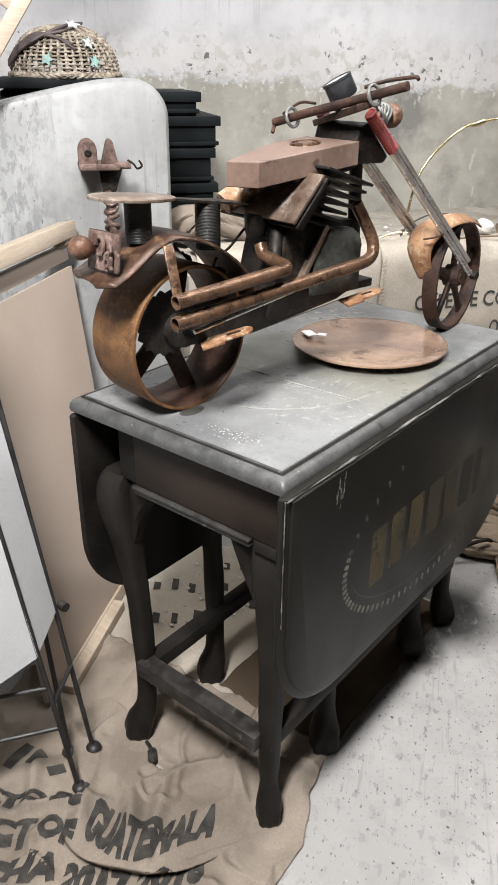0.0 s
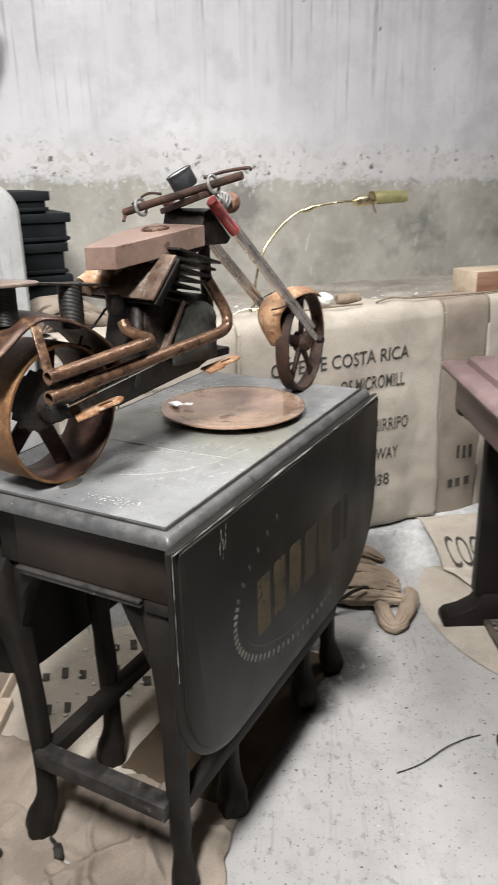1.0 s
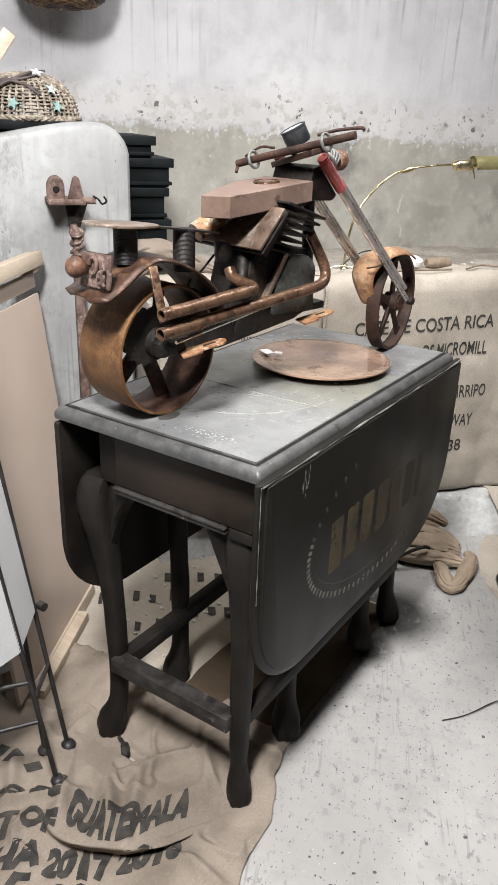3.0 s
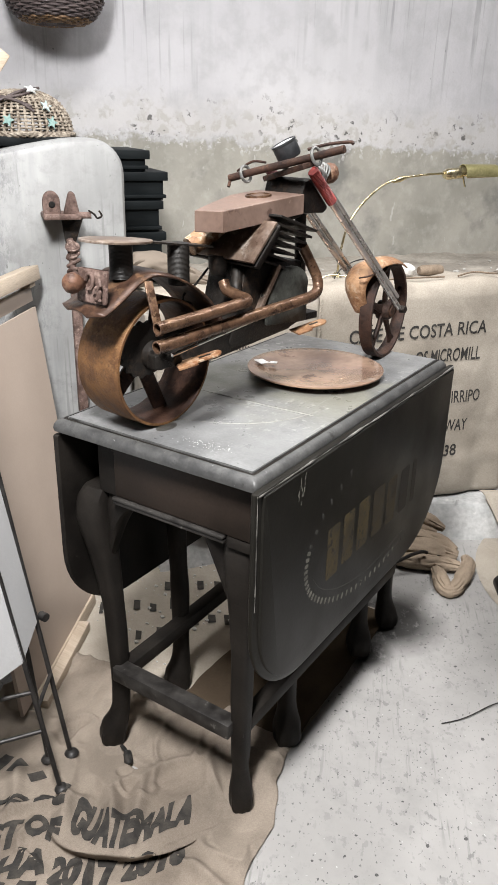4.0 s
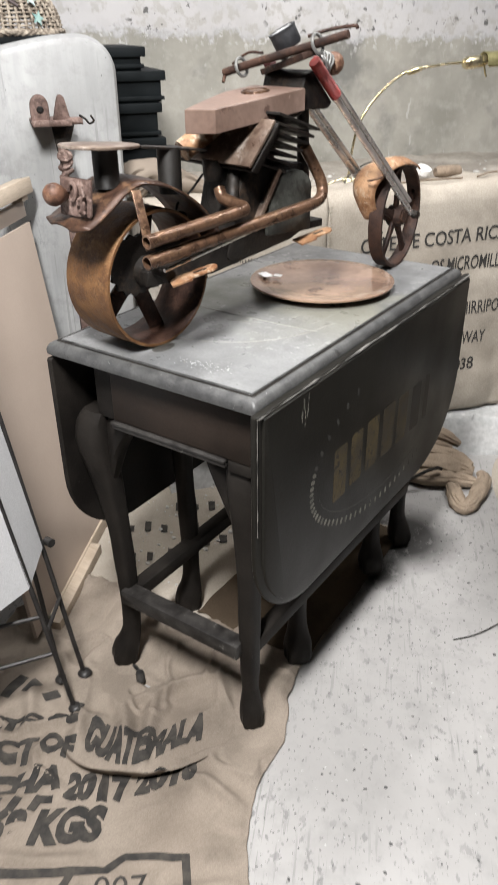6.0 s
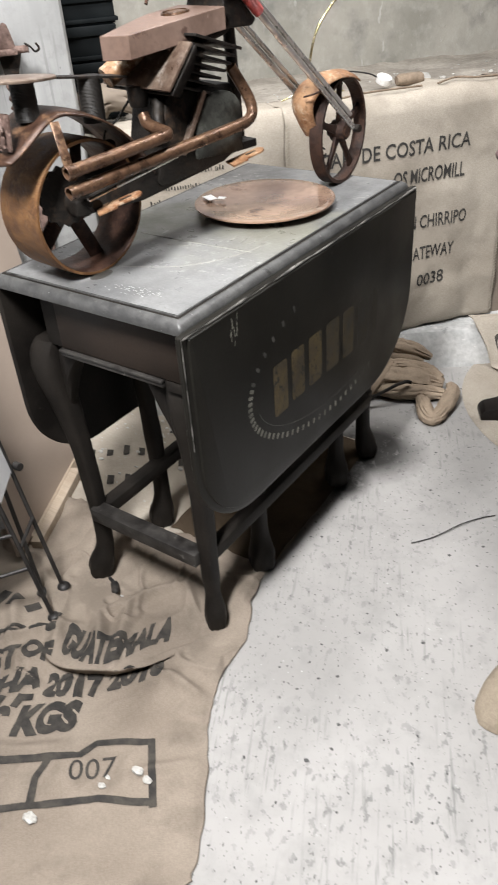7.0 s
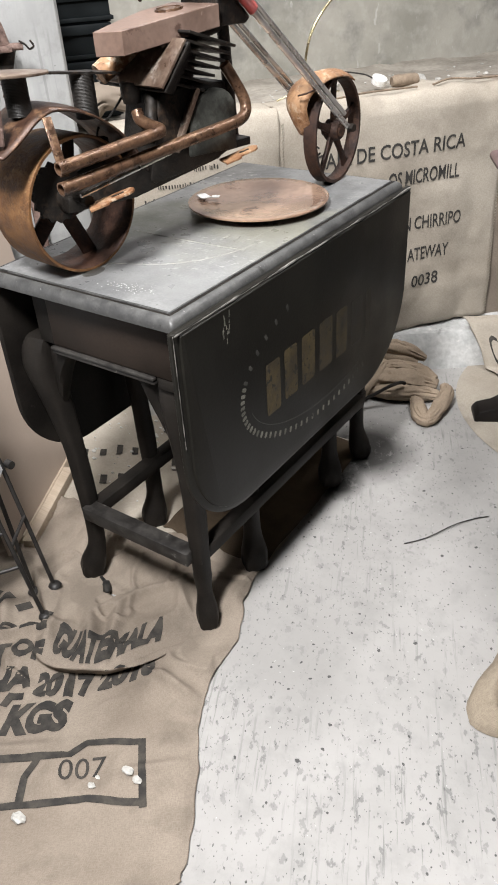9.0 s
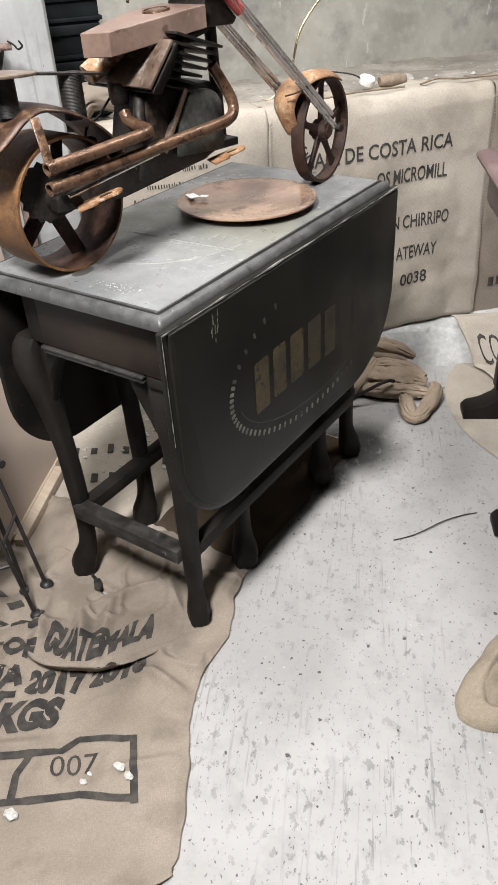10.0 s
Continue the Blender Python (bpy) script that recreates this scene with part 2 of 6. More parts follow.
M_STITCH = surf("cotton_stitching", (0.34, 0.30, 0.245), (0.42, 0.375, 0.31), 60)
def top_material():
    """Slate-grey paint: dusty bloom, an olive worn field, yellowish rubbed paint, fine scratches."""
    k = Nodes("dusty_slate_table_paint")
    v = k.coords("Object")
    big, mid, small = k.noise(v, 5, 5), k.noise(v, 19, 6, 0.65), k.noise(v, 240, 3)
    col = k.mix(k.ramp(big, 0.36, 0.64), (0.118, 0.120, 0.122), (0.205, 0.207, 0.206))
    col = k.mix(k.ramp(mid, 0.50, 0.70, 0, 0.6), col, (0.10, 0.100, 0.098))
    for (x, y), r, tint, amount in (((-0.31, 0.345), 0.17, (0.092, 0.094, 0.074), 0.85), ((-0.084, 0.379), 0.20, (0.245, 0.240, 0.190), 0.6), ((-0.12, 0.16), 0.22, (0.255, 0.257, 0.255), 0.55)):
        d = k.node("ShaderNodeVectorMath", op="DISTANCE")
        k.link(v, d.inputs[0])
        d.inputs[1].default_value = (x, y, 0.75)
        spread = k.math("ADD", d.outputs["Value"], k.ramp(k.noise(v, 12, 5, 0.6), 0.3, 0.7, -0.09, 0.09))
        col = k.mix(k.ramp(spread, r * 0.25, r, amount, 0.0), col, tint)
    dust = k.math("MULTIPLY", k.ramp(k.noise(v, 60, 5, 0.6), 0.58, 0.66), k.ramp(k.noise(v, 7, 2), 0.48, 0.60))
    col = k.mix(k.math("MULTIPLY", dust, 0.7), col, (0.38, 0.38, 0.37))
    hair = k.ramp(k.noise(k.coords("Object", (26, 3, 1), (0, 0, 0.5)), 5, 3), 0.69, 0.72)
    col = k.mix(k.math("MULTIPLY", hair, 0.4), col, (0.36, 0.36, 0.345))
    col = k.mix(0.3, col, k.mix(k.ramp(small, 0.3, 0.7), (0.6, 0.6, 0.6), (1.25, 1.25, 1.25)), "MULTIPLY")
    return k.done(col, k.ramp(mid, 0.35, 0.65, 0.26, 0.46), 0, k.math("ADD", small, k.math("MULTIPLY", mid, 1.5)), 0.2, 0.0012, 0.5)


M_TOP = top_material()
M_EDGE = surf("rubbed_table_edge", (0.048, 0.048, 0.048), (0.080, 0.080, 0.078), 40, (0.36, 0.52), bump=0.25, fine=200, spots=[((0.022, 0.021, 0.020), 30, 0.61), ((0.24, 0.235, 0.225), 70, 0.66), ((0.38, 0.375, 0.36), 150, 0.69)])
M_RAIL = surf("scratched_dark_rail_paint", (0.014, 0.0125, 0.0115), (0.040, 0.037, 0.034), 30, (0.45, 0.62), bump=0.3, fine=160, spots=[((0.12, 0.115, 0.105), 60, 0.64)], spec=0.35)
M_WORN = surf("scraped_leaf_edge", (0.035, 0.033, 0.030), (0.21, 0.203, 0.185), 22, (0.5, 0.7), bump=0.3, fine=120, contrast=(0.40, 0.62))
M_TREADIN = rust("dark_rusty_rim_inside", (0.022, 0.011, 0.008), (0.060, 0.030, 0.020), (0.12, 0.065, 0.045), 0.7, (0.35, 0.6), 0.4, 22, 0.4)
M_DARK = surf("dark_brown_table_paint", (0.0095, 0.0082, 0.0073), (0.0205, 0.0176, 0.0150), 9, (0.44, 0.60), bump=0.2, fine=220, spots=[((0.035, 0.032, 0.028), 34, 0.68), ((0.08, 0.076, 0.068), 110, 0.71)], spec=0.14)
M_LEAF = surf("charcoal_leaf_paint", (0.0080, 0.0074, 0.0061), (0.0153, 0.0142, 0.0117), 5, (0.32, 0.48), bump=0.12, fine=240, spots=[((0.04, 0.037, 0.033), 44, 0.71)], spec=0.16)
M_DRAWER = surf("brown_black_drawer_paint", (0.014, 0.0100, 0.0078), (0.027, 0.0190, 0.0145), 7, (0.40, 0.55), bump=0.1, fine=200, spec=0.2)
M_GOLD = surf("faded_ochre_lettering", (0.042, 0.031, 0.015), (0.090, 0.066, 0.027), 26, (0.5, 0.65), fine=200, spots=[((0.014, 0.0125, 0.011), 60, 0.56)])
M_GOLD2 = surf("rubbed_ochre_lettering", (0.028, 0.022, 0.014), (0.060, 0.045, 0.022), 26, (0.5, 0.65), fine=200, spots=[((0.014, 0.0125, 0.011), 50, 0.56)])
M_GOLD3 = surf("nearly_gone_ochre_lettering", (0.016, 0.0145, 0.0125), (0.028, 0.023, 0.016), 16, (0.5, 0.6), fine=200)
M_DOTS = surf("worn_cream_dots", (0.10, 0.098, 0.082), (0.19, 0.185, 0.155), 40, (0.6, 0.7), spots=[((0.02, 0.019, 0.017), 90, 0.58)])
M_DOTS2 = surf("nearly_gone_cream_dots", (0.035, 0.034, 0.03), (0.07, 0.068, 0.06), 40, (0.6, 0.7))
M_GHOST = surf("scuffed_cream_marks", (0.20, 0.20, 0.18), (0.30, 0.295, 0.265), 60, (0.6, 0.7))
M_OILY = surf("dark_oily_stain", (0.030, 0.029, 0.026), (0.060, 0.058, 0.052), 40, (0.3, 0.45))
M_RUST = rust("orange_rust", (0.045, 0.022, 0.013), (0.20, 0.085, 0.03), (0.34, 0.20, 0.085))
M_TREAD = rust("bronze_rust_tread", (0.095, 0.043, 0.018), (0.175, 0.086, 0.033), (0.27, 0.155, 0.070), 0.7, (0.45, 0.65), 0.2, 40, 0.5)
M_DRUST = rust("dark_brown_rust", (0.018, 0.010, 0.008), (0.055, 0.028, 0.019), (0.13, 0.068, 0.042), 0.7, (0.5, 0.75), 0.3)
M_BLACK = rust("oily_black_iron", (0.0065, 0.0055, 0.005), (0.017, 0.0138, 0.011), (0.065, 0.040, 0.025), 0.6, (0.4, 0.65), 0.3)
M_TANK = surf("rusty_brown_tin", (0.128, 0.083, 0.064), (0.185, 0.126, 0.100), 11, (0.42, 0.58), bump=0.2, fine=120, spots=[((0.085, 0.050, 0.038), 22, 0.62), ((0.27, 0.20, 0.16), 60, 0.67)], grain=0.3)
M_PIPE = rust("scaly_rust_pipe", (0.055, 0.030, 0.019), (0.140, 0.078, 0.047), (0.29, 0.185, 0.110), 0.7, (0.22, 0.42), 0.45, 40, 0.35)
M_STEEL = surf("worn_bare_steel", (0.44, 0.42, 0.39), (0.62, 0.60, 0.57), 18, (0.22, 0.34), 0.8, 0.05, 220, spots=[((0.16, 0.115, 0.085), 34, 0.70)], grain=0.12)
M_PLATE = rust("brushed_rusty_sheet", (0.085, 0.055, 0.040), (0.21, 0.16, 0.125), (0.52, 0.47, 0.42), 0.8, (0.26, 0.45), 0.35, 10, 0.25)
M_YELLOW = rust("yellow_rust", (0.15, 0.065, 0.028), (0.31, 0.18, 0.095), (0.50, 0.42, 0.32), 0.9, (0.5, 0.75), 0.0, 30, 0.5)
M_SIDE = rust("greenish_black_cover", (0.018, 0.018, 0.016), (0.055, 0.057, 0.05), (0.15, 0.155, 0.14), 0.8, (0.35, 0.55), 0.3, 18, 0.4)
M_RED = surf("red_spring_paint", (0.17, 0.016, 0.014), (0.30, 0.035, 0.028), 40, (0.4, 0.55), spots=[((0.05, 0.02, 0.018), 50, 0.6)])
M_DRED = surf("dark_red_metal", (0.05, 0.012, 0.012), (0.09, 0.025, 0.022), 30, (0.5, 0.7))
M_WIRE = surf("grey_wire", (0.105, 0.105, 0.10), (0.20, 0.20, 0.19), 80, (0.45, 0.6), 0.3)
M_POST = surf("black_threaded_iron", (0.006, 0.0055, 0.005), (0.014, 0.012, 0.010), 20, (0.45, 0.6), 0.2)
M_GLASSY = surf("clouded_gauge_face", (0.42, 0.43, 0.43), (0.55, 0.55, 0.55), 60, (0.2, 0.3))
M_GAUGE = surf("blackened_gauge_case", (0.03, 0.031, 0.035), (0.06, 0.062, 0.066), 30, (0.3, 0.45), 0.5)
M_BALL = rust("terracotta_rust_ball", (0.060, 0.030, 0.020), (0.16, 0.078, 0.047), (0.34, 0.22, 0.14), 0.8, (0.4, 0.6), 0.1, 40, 0.5)
M_COPPER = surf("hammered_copper_plate", (0.25, 0.165, 0.125), (0.46, 0.315, 0.225), 5, (0.12, 0.22), 0.45, 0.25, 60, [((0.17, 0.095, 0.068), 8, 0.60), ((0.46, 0.36, 0.29), 12, 0.64)])
M_PAPER = surf("torn_white_paper", (0.50, 0.50, 0.50), (0.60, 0.60, 0.59), 90, (0.8, 0.9), bump=0.0, spots=[((0.28, 0.20, 0.16), 120, 0.60)])
M_WHITE = slab_material()
M_BRACKET = rust("pink_brown_rusty_iron", (0.065, 0.038, 0.030), (0.19, 0.128, 0.108), (0.36, 0.27, 0.23), 0.9, (0.6, 0.8), 0.1, 36, 0.6)
M_GUARD = rust("dark_wavy_sheet_rust", (0.026, 0.014, 0.010), (0.078, 0.040, 0.025), (0.27, 0.155, 0.085), 0.6, (0.30, 0.5), 0.3, 16, 0.3)
M_PLASTIC = surf("black_crate_plastic", (0.0030, 0.0045, 0.0052), (0.0062, 0.0085, 0.0095), 10, (0.5, 0.65), bump=0.1, spec=0.18)
M_WICKER = surf("grey_brown_willow", (0.15, 0.118, 0.088), (0.42, 0.365, 0.295), 70, (0.6, 0.8), bump=0.4, fine=260)
M_WICKERD = surf("dark_stained_willow", (0.055, 0.04, 0.04), (0.11, 0.085, 0.08), 40, (0.55, 0.7), bump=0.4, fine=260)
M_WICKERB = surf("honey_brown_willow", (0.17, 0.095, 0.048), (0.29, 0.185, 0.10), 40, (0.55, 0.75), bump=0.4, fine=260)
M_TEAL = surf("teal_star_paint", (0.17, 0.30, 0.28), (0.28, 0.40, 0.37), 60, (0.6, 0.8), spots=[((0.20, 0.17, 0.13), 50, 0.58)])
M_STARW = surf("white_star_paint", (0.55, 0.57, 0.56), (0.66, 0.67, 0.66), 60, (0.6, 0.8), spots=[((0.30, 0.27, 0.22), 50, 0.58)])
M_STARP = surf("pale_teal_star_paint", (0.36, 0.44, 0.43), (0.46, 0.53, 0.52), 60, (0.6, 0.8), spots=[((0.26, 0.22, 0.17), 50, 0.58)])
M_PINE = wood("planed_pine", (0.40, 0.322, 0.242), (0.50, 0.418, 0.330))
M_BOARD = surf("beige_hardboard", (0.37, 0.30, 0.248), (0.43, 0.352, 0.295), 2.2, (0.42, 0.55), bump=0.04, fine=260, grain=0.06, spots=[((0.30, 0.235, 0.19), 7, 0.70)])
M_CANVAS = surf("primed_white_canvas", (0.46, 0.465, 0.47), (0.53, 0.53, 0.535), 4, (0.75, 0.85), bump=0.15, fine=500)
M_IRON = surf("black_painted_rod", (0.016, 0.015, 0.015), (0.035, 0.032, 0.03), 30, (0.4, 0.55), 0.2, 0.2)
M_BRASS = surf("polished_brass", (0.55, 0.46, 0.26), (0.68, 0.60, 0.40), 20, (0.18, 0.32), 0.95, 0.05)
M_SHADE = surf("olive_brass_shade", (0.24, 0.22, 0.10), (0.33, 0.30, 0.15), 16, (0.3, 0.45), 0.6, 0.1)
M_BOXWOOD = wood("reddish_brown_box_wood", (0.15, 0.08, 0.05), (0.22, 0.125, 0.08))
M_BOXPALE = wood("pale_box_wood", (0.40, 0.32, 0.23), (0.48, 0.39, 0.29))
M_MAHOG = surf("dusty_mahogany", (0.105, 0.066, 0.064), (0.175, 0.122, 0.118), 7, (0.4, 0.6), bump=0.15, fine=150, spots=[((0.24, 0.17, 0.16), 16, 0.68)])
M_TRESTLE = surf("black_brown_trestle_paint", (0.0055, 0.0045, 0.0042), (0.012, 0.0098, 0.0090), 9, (0.4, 0.55), bump=0.1, spec=0.2)
M_CAST = surf("dusty_cast_iron", (0.055, 0.045, 0.036), (0.12, 0.10, 0.08), 20, (0.6, 0.8), 0.3, 0.4)
M_TWIG = surf("dark_bent_wire", (0.02, 0.02, 0.02), (0.05, 0.045, 0.04), 60, (0.5, 0.6), 0.3)
M_CRUMB = surf("plaster_crumb", (0.42, 0.41, 0.385), (0.52, 0.51, 0.48), 60, (0.9, 0.95))
M_TAPEW = surf("white_plastic_cap", (0.74, 0.74, 0.73), (0.78, 0.78, 0.77), 60, (0.35, 0.5))
M_ROLL = surf("brown_cloth_roll", (0.16, 0.12, 0.085), (0.24, 0.185, 0.135), 40, (0.85, 0.95))


# ---- building helpers ----
def finish(bm, name, mat, smooth=38, solid=0.0):
    bmesh.ops.recalc_face_normals(bm, faces=bm.faces)
    me = bpy.data.meshes.new(name)
    bm.to_mesh(me)
    bm.free()
    me.materials.append(mat)
    me.polygons.foreach_set("use_smooth", [smooth > 0] * len(me.polygons))
    if smooth > 0:
        me.set_sharp_from_angle(angle=radians(smooth))
    ob = new(name, me)
    if solid:
        md = ob.modifiers.new("thickness", "SOLIDIFY")
        md.thickness, md.offset = solid, -1
    return ob


def part(name, bm, mat, parent, label="", smooth=38, solid=0.0):
    ob = finish(bm, name, mat, smooth, solid)
    ob.parent = parent
    return tagged(ob, label)


def solo(name, bm, mat, label, category, m=Matrix(), group="", kind="", smooth=38, solid=0.0):
    ob = finish(bm, name, mat, smooth, solid)
    ob.matrix_world = m
    return tagged(ob, label, category, group, kind)


def thing(name, label, category, m=Matrix(), group="", kind=""):
    ob = new(name)
    ob.empty_display_size = 0.05
    ob.matrix_world = m
    return tagged(ob, label, category, group, kind)


def join(bm, other, m=Matrix()):
    me = bpy.data.meshes.new("tmp")
    other.transform(m)
    other.to_mesh(me)
    other.free()
    bm.from_mesh(me)
    bpy.data.meshes.remove(me)
    return bm


def box(sx, sy, sz, m=Matrix(), bev=0.0, bm=None, seg=2):
    """A box of that size round the origin of m."""
    b = bmesh.new()
    bmesh.ops.create_cube(b, size=1.0)
    b.transform(Matrix.Diagonal((sx, sy, sz, 1)))
    if bev:
        bmesh.ops.bevel(b, geom=b.edges[:], offset=bev, segments=seg, affect="EDGES", profile=0.5)
    return join(bm or bmesh.new(), b, m)


def block(x0, x1, y0, y1, z0, z1, bev=0.0, bm=None, m=Matrix()):
    return box(x1 - x0, y1 - y0, z1 - z0, m @ pose((x0 + x1) / 2, (y0 + y1) / 2, (z0 + z1) / 2), bev, bm)


def prism(outline, h0, h1, m=Matrix(), bev=0.0, bm=None):
    """A flat outline (x, y) drawn out from h0 to h1 along z of m."""
    b = bmesh.new()
    vs = [b.verts.new((x, y, h0)) for x, y in outline]
    face = b.faces.new(vs)
    out = bmesh.ops.extrude_face_region(b, geom=[face])
    bmesh.ops.translate(b, verts=[v for v in out["geom"] if isinstance(v, bmesh.types.BMVert)], vec=(0, 0, h1 - h0))
    if bev:
        bmesh.ops.bevel(b, geom=b.edges[:], offset=bev, segments=2, affect="EDGES", profile=0.5)
    return join(bm or bmesh.new(), b, m)


def smooth_path(pts, per=6):
    """A rounded path through the points."""
    p = [Vector(q) for q in pts]
    p = [2 * p[0] - p[1]] + p + [2 * p[-1] - p[-2]]
    out = []
    for i in range(1, len(p) - 2):
        for k in range(per):
            t = k / per
            a, b, c, d = p[i - 1 : i + 3]
            out.append(0.5 * (2 * b + (c - a) * t + (2 * a - 5 * b + 4 * c - d) * t * t + (3 * b - a - 3 * c + d) * t ** 3))
    return out + [p[-2]]


def tube(pts, r, n=10, bm=None, caps=True, closed=False):
    """A round rod along the points; r is one radius or one for each point."""
    bm = bm or bmesh.new()
    pts = [Vector(p) for p in pts]
    rs = r if isinstance(r, (list, tuple)) else [r] * len(pts)
    rings, side = [], None
    for i, p in enumerate(pts):
        a, b = pts[i - 1] if (i or closed) else p, pts[(i + 1) % len(pts)] if (i + 1 < len(pts) or closed) else p
        d = (b - a).normalized()
        side = (side - d * side.dot(d)) if side is not None else d.orthogonal()
        side = side.normalized() if side.length > 1e-6 else d.orthogonal().normalized()
        up = d.cross(side)
        rings.append([bm.verts.new(p + (side * math.cos(2 * math.pi * k / n) + up * math.sin(2 * math.pi * k / n)) * rs[i]) for k in range(n)])
    pairs = list(zip(rings, rings[1:] + ([rings[0]] if closed else [])))
    for a, b in pairs:
        for k in range(n):
            bm.faces.new((a[k], a[(k + 1) % n], b[(k + 1) % n], b[k]))
    if caps and not closed:
        bm.faces.new(rings[0][::-1])
        bm.faces.new(rings[-1])
    return bm


def lathe(prof, n=32, m=Matrix(), bm=None, arc=2 * math.pi):
    """A profile of (radius, height) turned round z of m."""
    b = bmesh.new()
    rows = []
    for r, h in prof:
        rows.append([b.verts.new((r * math.cos(2 * math.pi * k / n), r * math.sin(2 * math.pi * k / n), h)) for k in range(n)] if r > 1e-5 else [b.verts.new((0, 0, h))])
    for a, c in zip(rows, rows[1:]):
        for k in range(n):
            j = (k + 1) % n
            if len(a) == 1 and len(c) == 1:
                continue
            if len(a) == 1:
                b.faces.new((a[0], c[k], c[j]))
            elif len(c) == 1:
                b.faces.new((a[k], a[j], c[0]))
            else:
                b.faces.new((a[k], a[j], c[j], c[k]))
    return join(bm or bmesh.new(), b, m)


def sheet(nu, nv, fn, size=(1.0, 1.0)):
    """A grid bent by fn(s, t), s and t from 0 to 1, with its metres as UV."""
    bm = bmesh.new()
    uv = bm.loops.layers.uv.new("weave")
    g = [[bm.verts.new(fn(i / nu, j / nv)) for j in range(nv + 1)] for i in range(nu + 1)]
    for i in range(nu):
        for j in range(nv):
            fc = bm.faces.new((g[i][j], g[i + 1][j], g[i + 1][j + 1], g[i][j + 1]))
            for lp, (a, b) in zip(fc.loops, ((i, j), (i + 1, j), (i + 1, j + 1), (i, j + 1))):
                lp[uv].uv = (a / nu * size[0], b / nv * size[1])
    return bm


def rings(levels, cap=True):
    """Skins a stack of closed outlines of equal length."""
    bm = bmesh.new()
    rows = [[bm.verts.new(p) for p in lv] for lv in levels]
    n = len(rows[0])
    for a, b in zip(rows, rows[1:]):
        for k in range(n):
            bm.faces.new((a[k], a[(k + 1) % n], b[(k + 1) % n], b[k]))
    if cap:
        bm.faces.new(rows[0][::-1])
        bm.faces.new(rows[-1])
    return bm


def round_rect(x0, x1, y0, y1, r, n=5):
    """Corner-rounded rectangle; r is one radius or four (low-left, low-right, top-right, top-left)."""
    rs = r if isinstance(r, (list, tuple)) else [r] * 4
    out = []
    for (cx, cy, sx, sy, a0), q in zip(((x0, y0, 1, 1, 180), (x1, y0, -1, 1, 270), (x1, y1, -1, -1, 0), (x0, y1, 1, -1, 90)), rs):
        for k in range(n + 1):
            a = radians(a0 + 90 * k / n)
            out.append((cx + sx * q + q * math.cos(a), cy + sy * q + q * math.sin(a)))
    return out


def words(body, width, height, place, bold=0.012, fine=0.012):
    """Letters scaled to width x height; place(x, y) sets each corner. Returns a bmesh."""
    cu = bpy.data.curves.new("letters", "FONT")
    cu.body, cu.offset, cu.resolution_u = body, bold, 3
    ob = new("letters", cu)
    dg = bpy.context.evaluated_depsgraph_get()
    me = bpy.data.meshes.new_from_object(ob.evaluated_get(dg))
    bm = bmesh.new()
    bm.from_mesh(me)
    bpy.data.objects.remove(ob)
    bpy.data.meshes.remove(me)
    bpy.data.curves.remove(cu)
    xs, ys = [v.co.x for v in bm.verts], [v.co.y for v in bm.verts]
    x0, x1, y0, y1 = min(xs), max(xs), min(ys), max(ys)
    for v in bm.verts:
        v.co = ((v.co.x - x0) / (x1 - x0) * width, (v.co.y - y0) / (y1 - y0) * height, 0)
    bmesh.ops.triangulate(bm, faces=bm.faces[:])
    for _ in range(3):
        long = [e for e in bm.edges if e.calc_length() > fine]
        if not long:
            break
        bmesh.ops.subdivide_edges(bm, edges=long, cuts=1)
        bmesh.ops.triangulate(bm, faces=bm.faces[:])
    for v in bm.verts:
        v.co = place(v.co.x, v.co.y)
    return bm


def fbm(x, y, z=0.0, s=1.0, o=3):
    return noise.fractal(Vector((x * s, y * s, z)), 1.0, 2.0, o)


# ---- structure ----
def structure(name, bm, mat, label, category, m=Matrix(), smooth=30):
    return solo(name, bm, mat, label, category, m, kind="structure", smooth=smooth)


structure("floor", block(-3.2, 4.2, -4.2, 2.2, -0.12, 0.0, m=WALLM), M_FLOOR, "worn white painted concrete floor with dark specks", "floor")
# ceiling, left, right and front walls: unseen, added to close the room
structure("ceiling", block(-3.2, 4.2, -4.2, 2.2, 2.5, 2.62, m=WALLM), M_PLAIN, "unseen dark ceiling, kept dark to cut bounce light", "ceiling")
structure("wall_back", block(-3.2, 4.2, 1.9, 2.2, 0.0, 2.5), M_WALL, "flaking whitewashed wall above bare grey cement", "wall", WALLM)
structure("unseen_wall_left", block(-3.2, -3.0, -4.0, 1.9, 0.0, 2.5, m=WALLM), M_PLAIN, "unseen dark side wall, kept dark to cut bounce light", "wall")
structure("unseen_wall_right", block(4.0, 4.2, -4.0, 1.9, 0.0, 2.5, m=WALLM), M_PLAIN, "unseen dark side wall, kept dark to cut bounce light", "wall")
structure("unseen_wall_front", block(-3.2, 4.2, -4.2, -4.0, 0.0, 2.5, m=WALLM), M_PLAIN, "unseen dark wall behind the viewer, kept dark to cut bounce light", "wall")


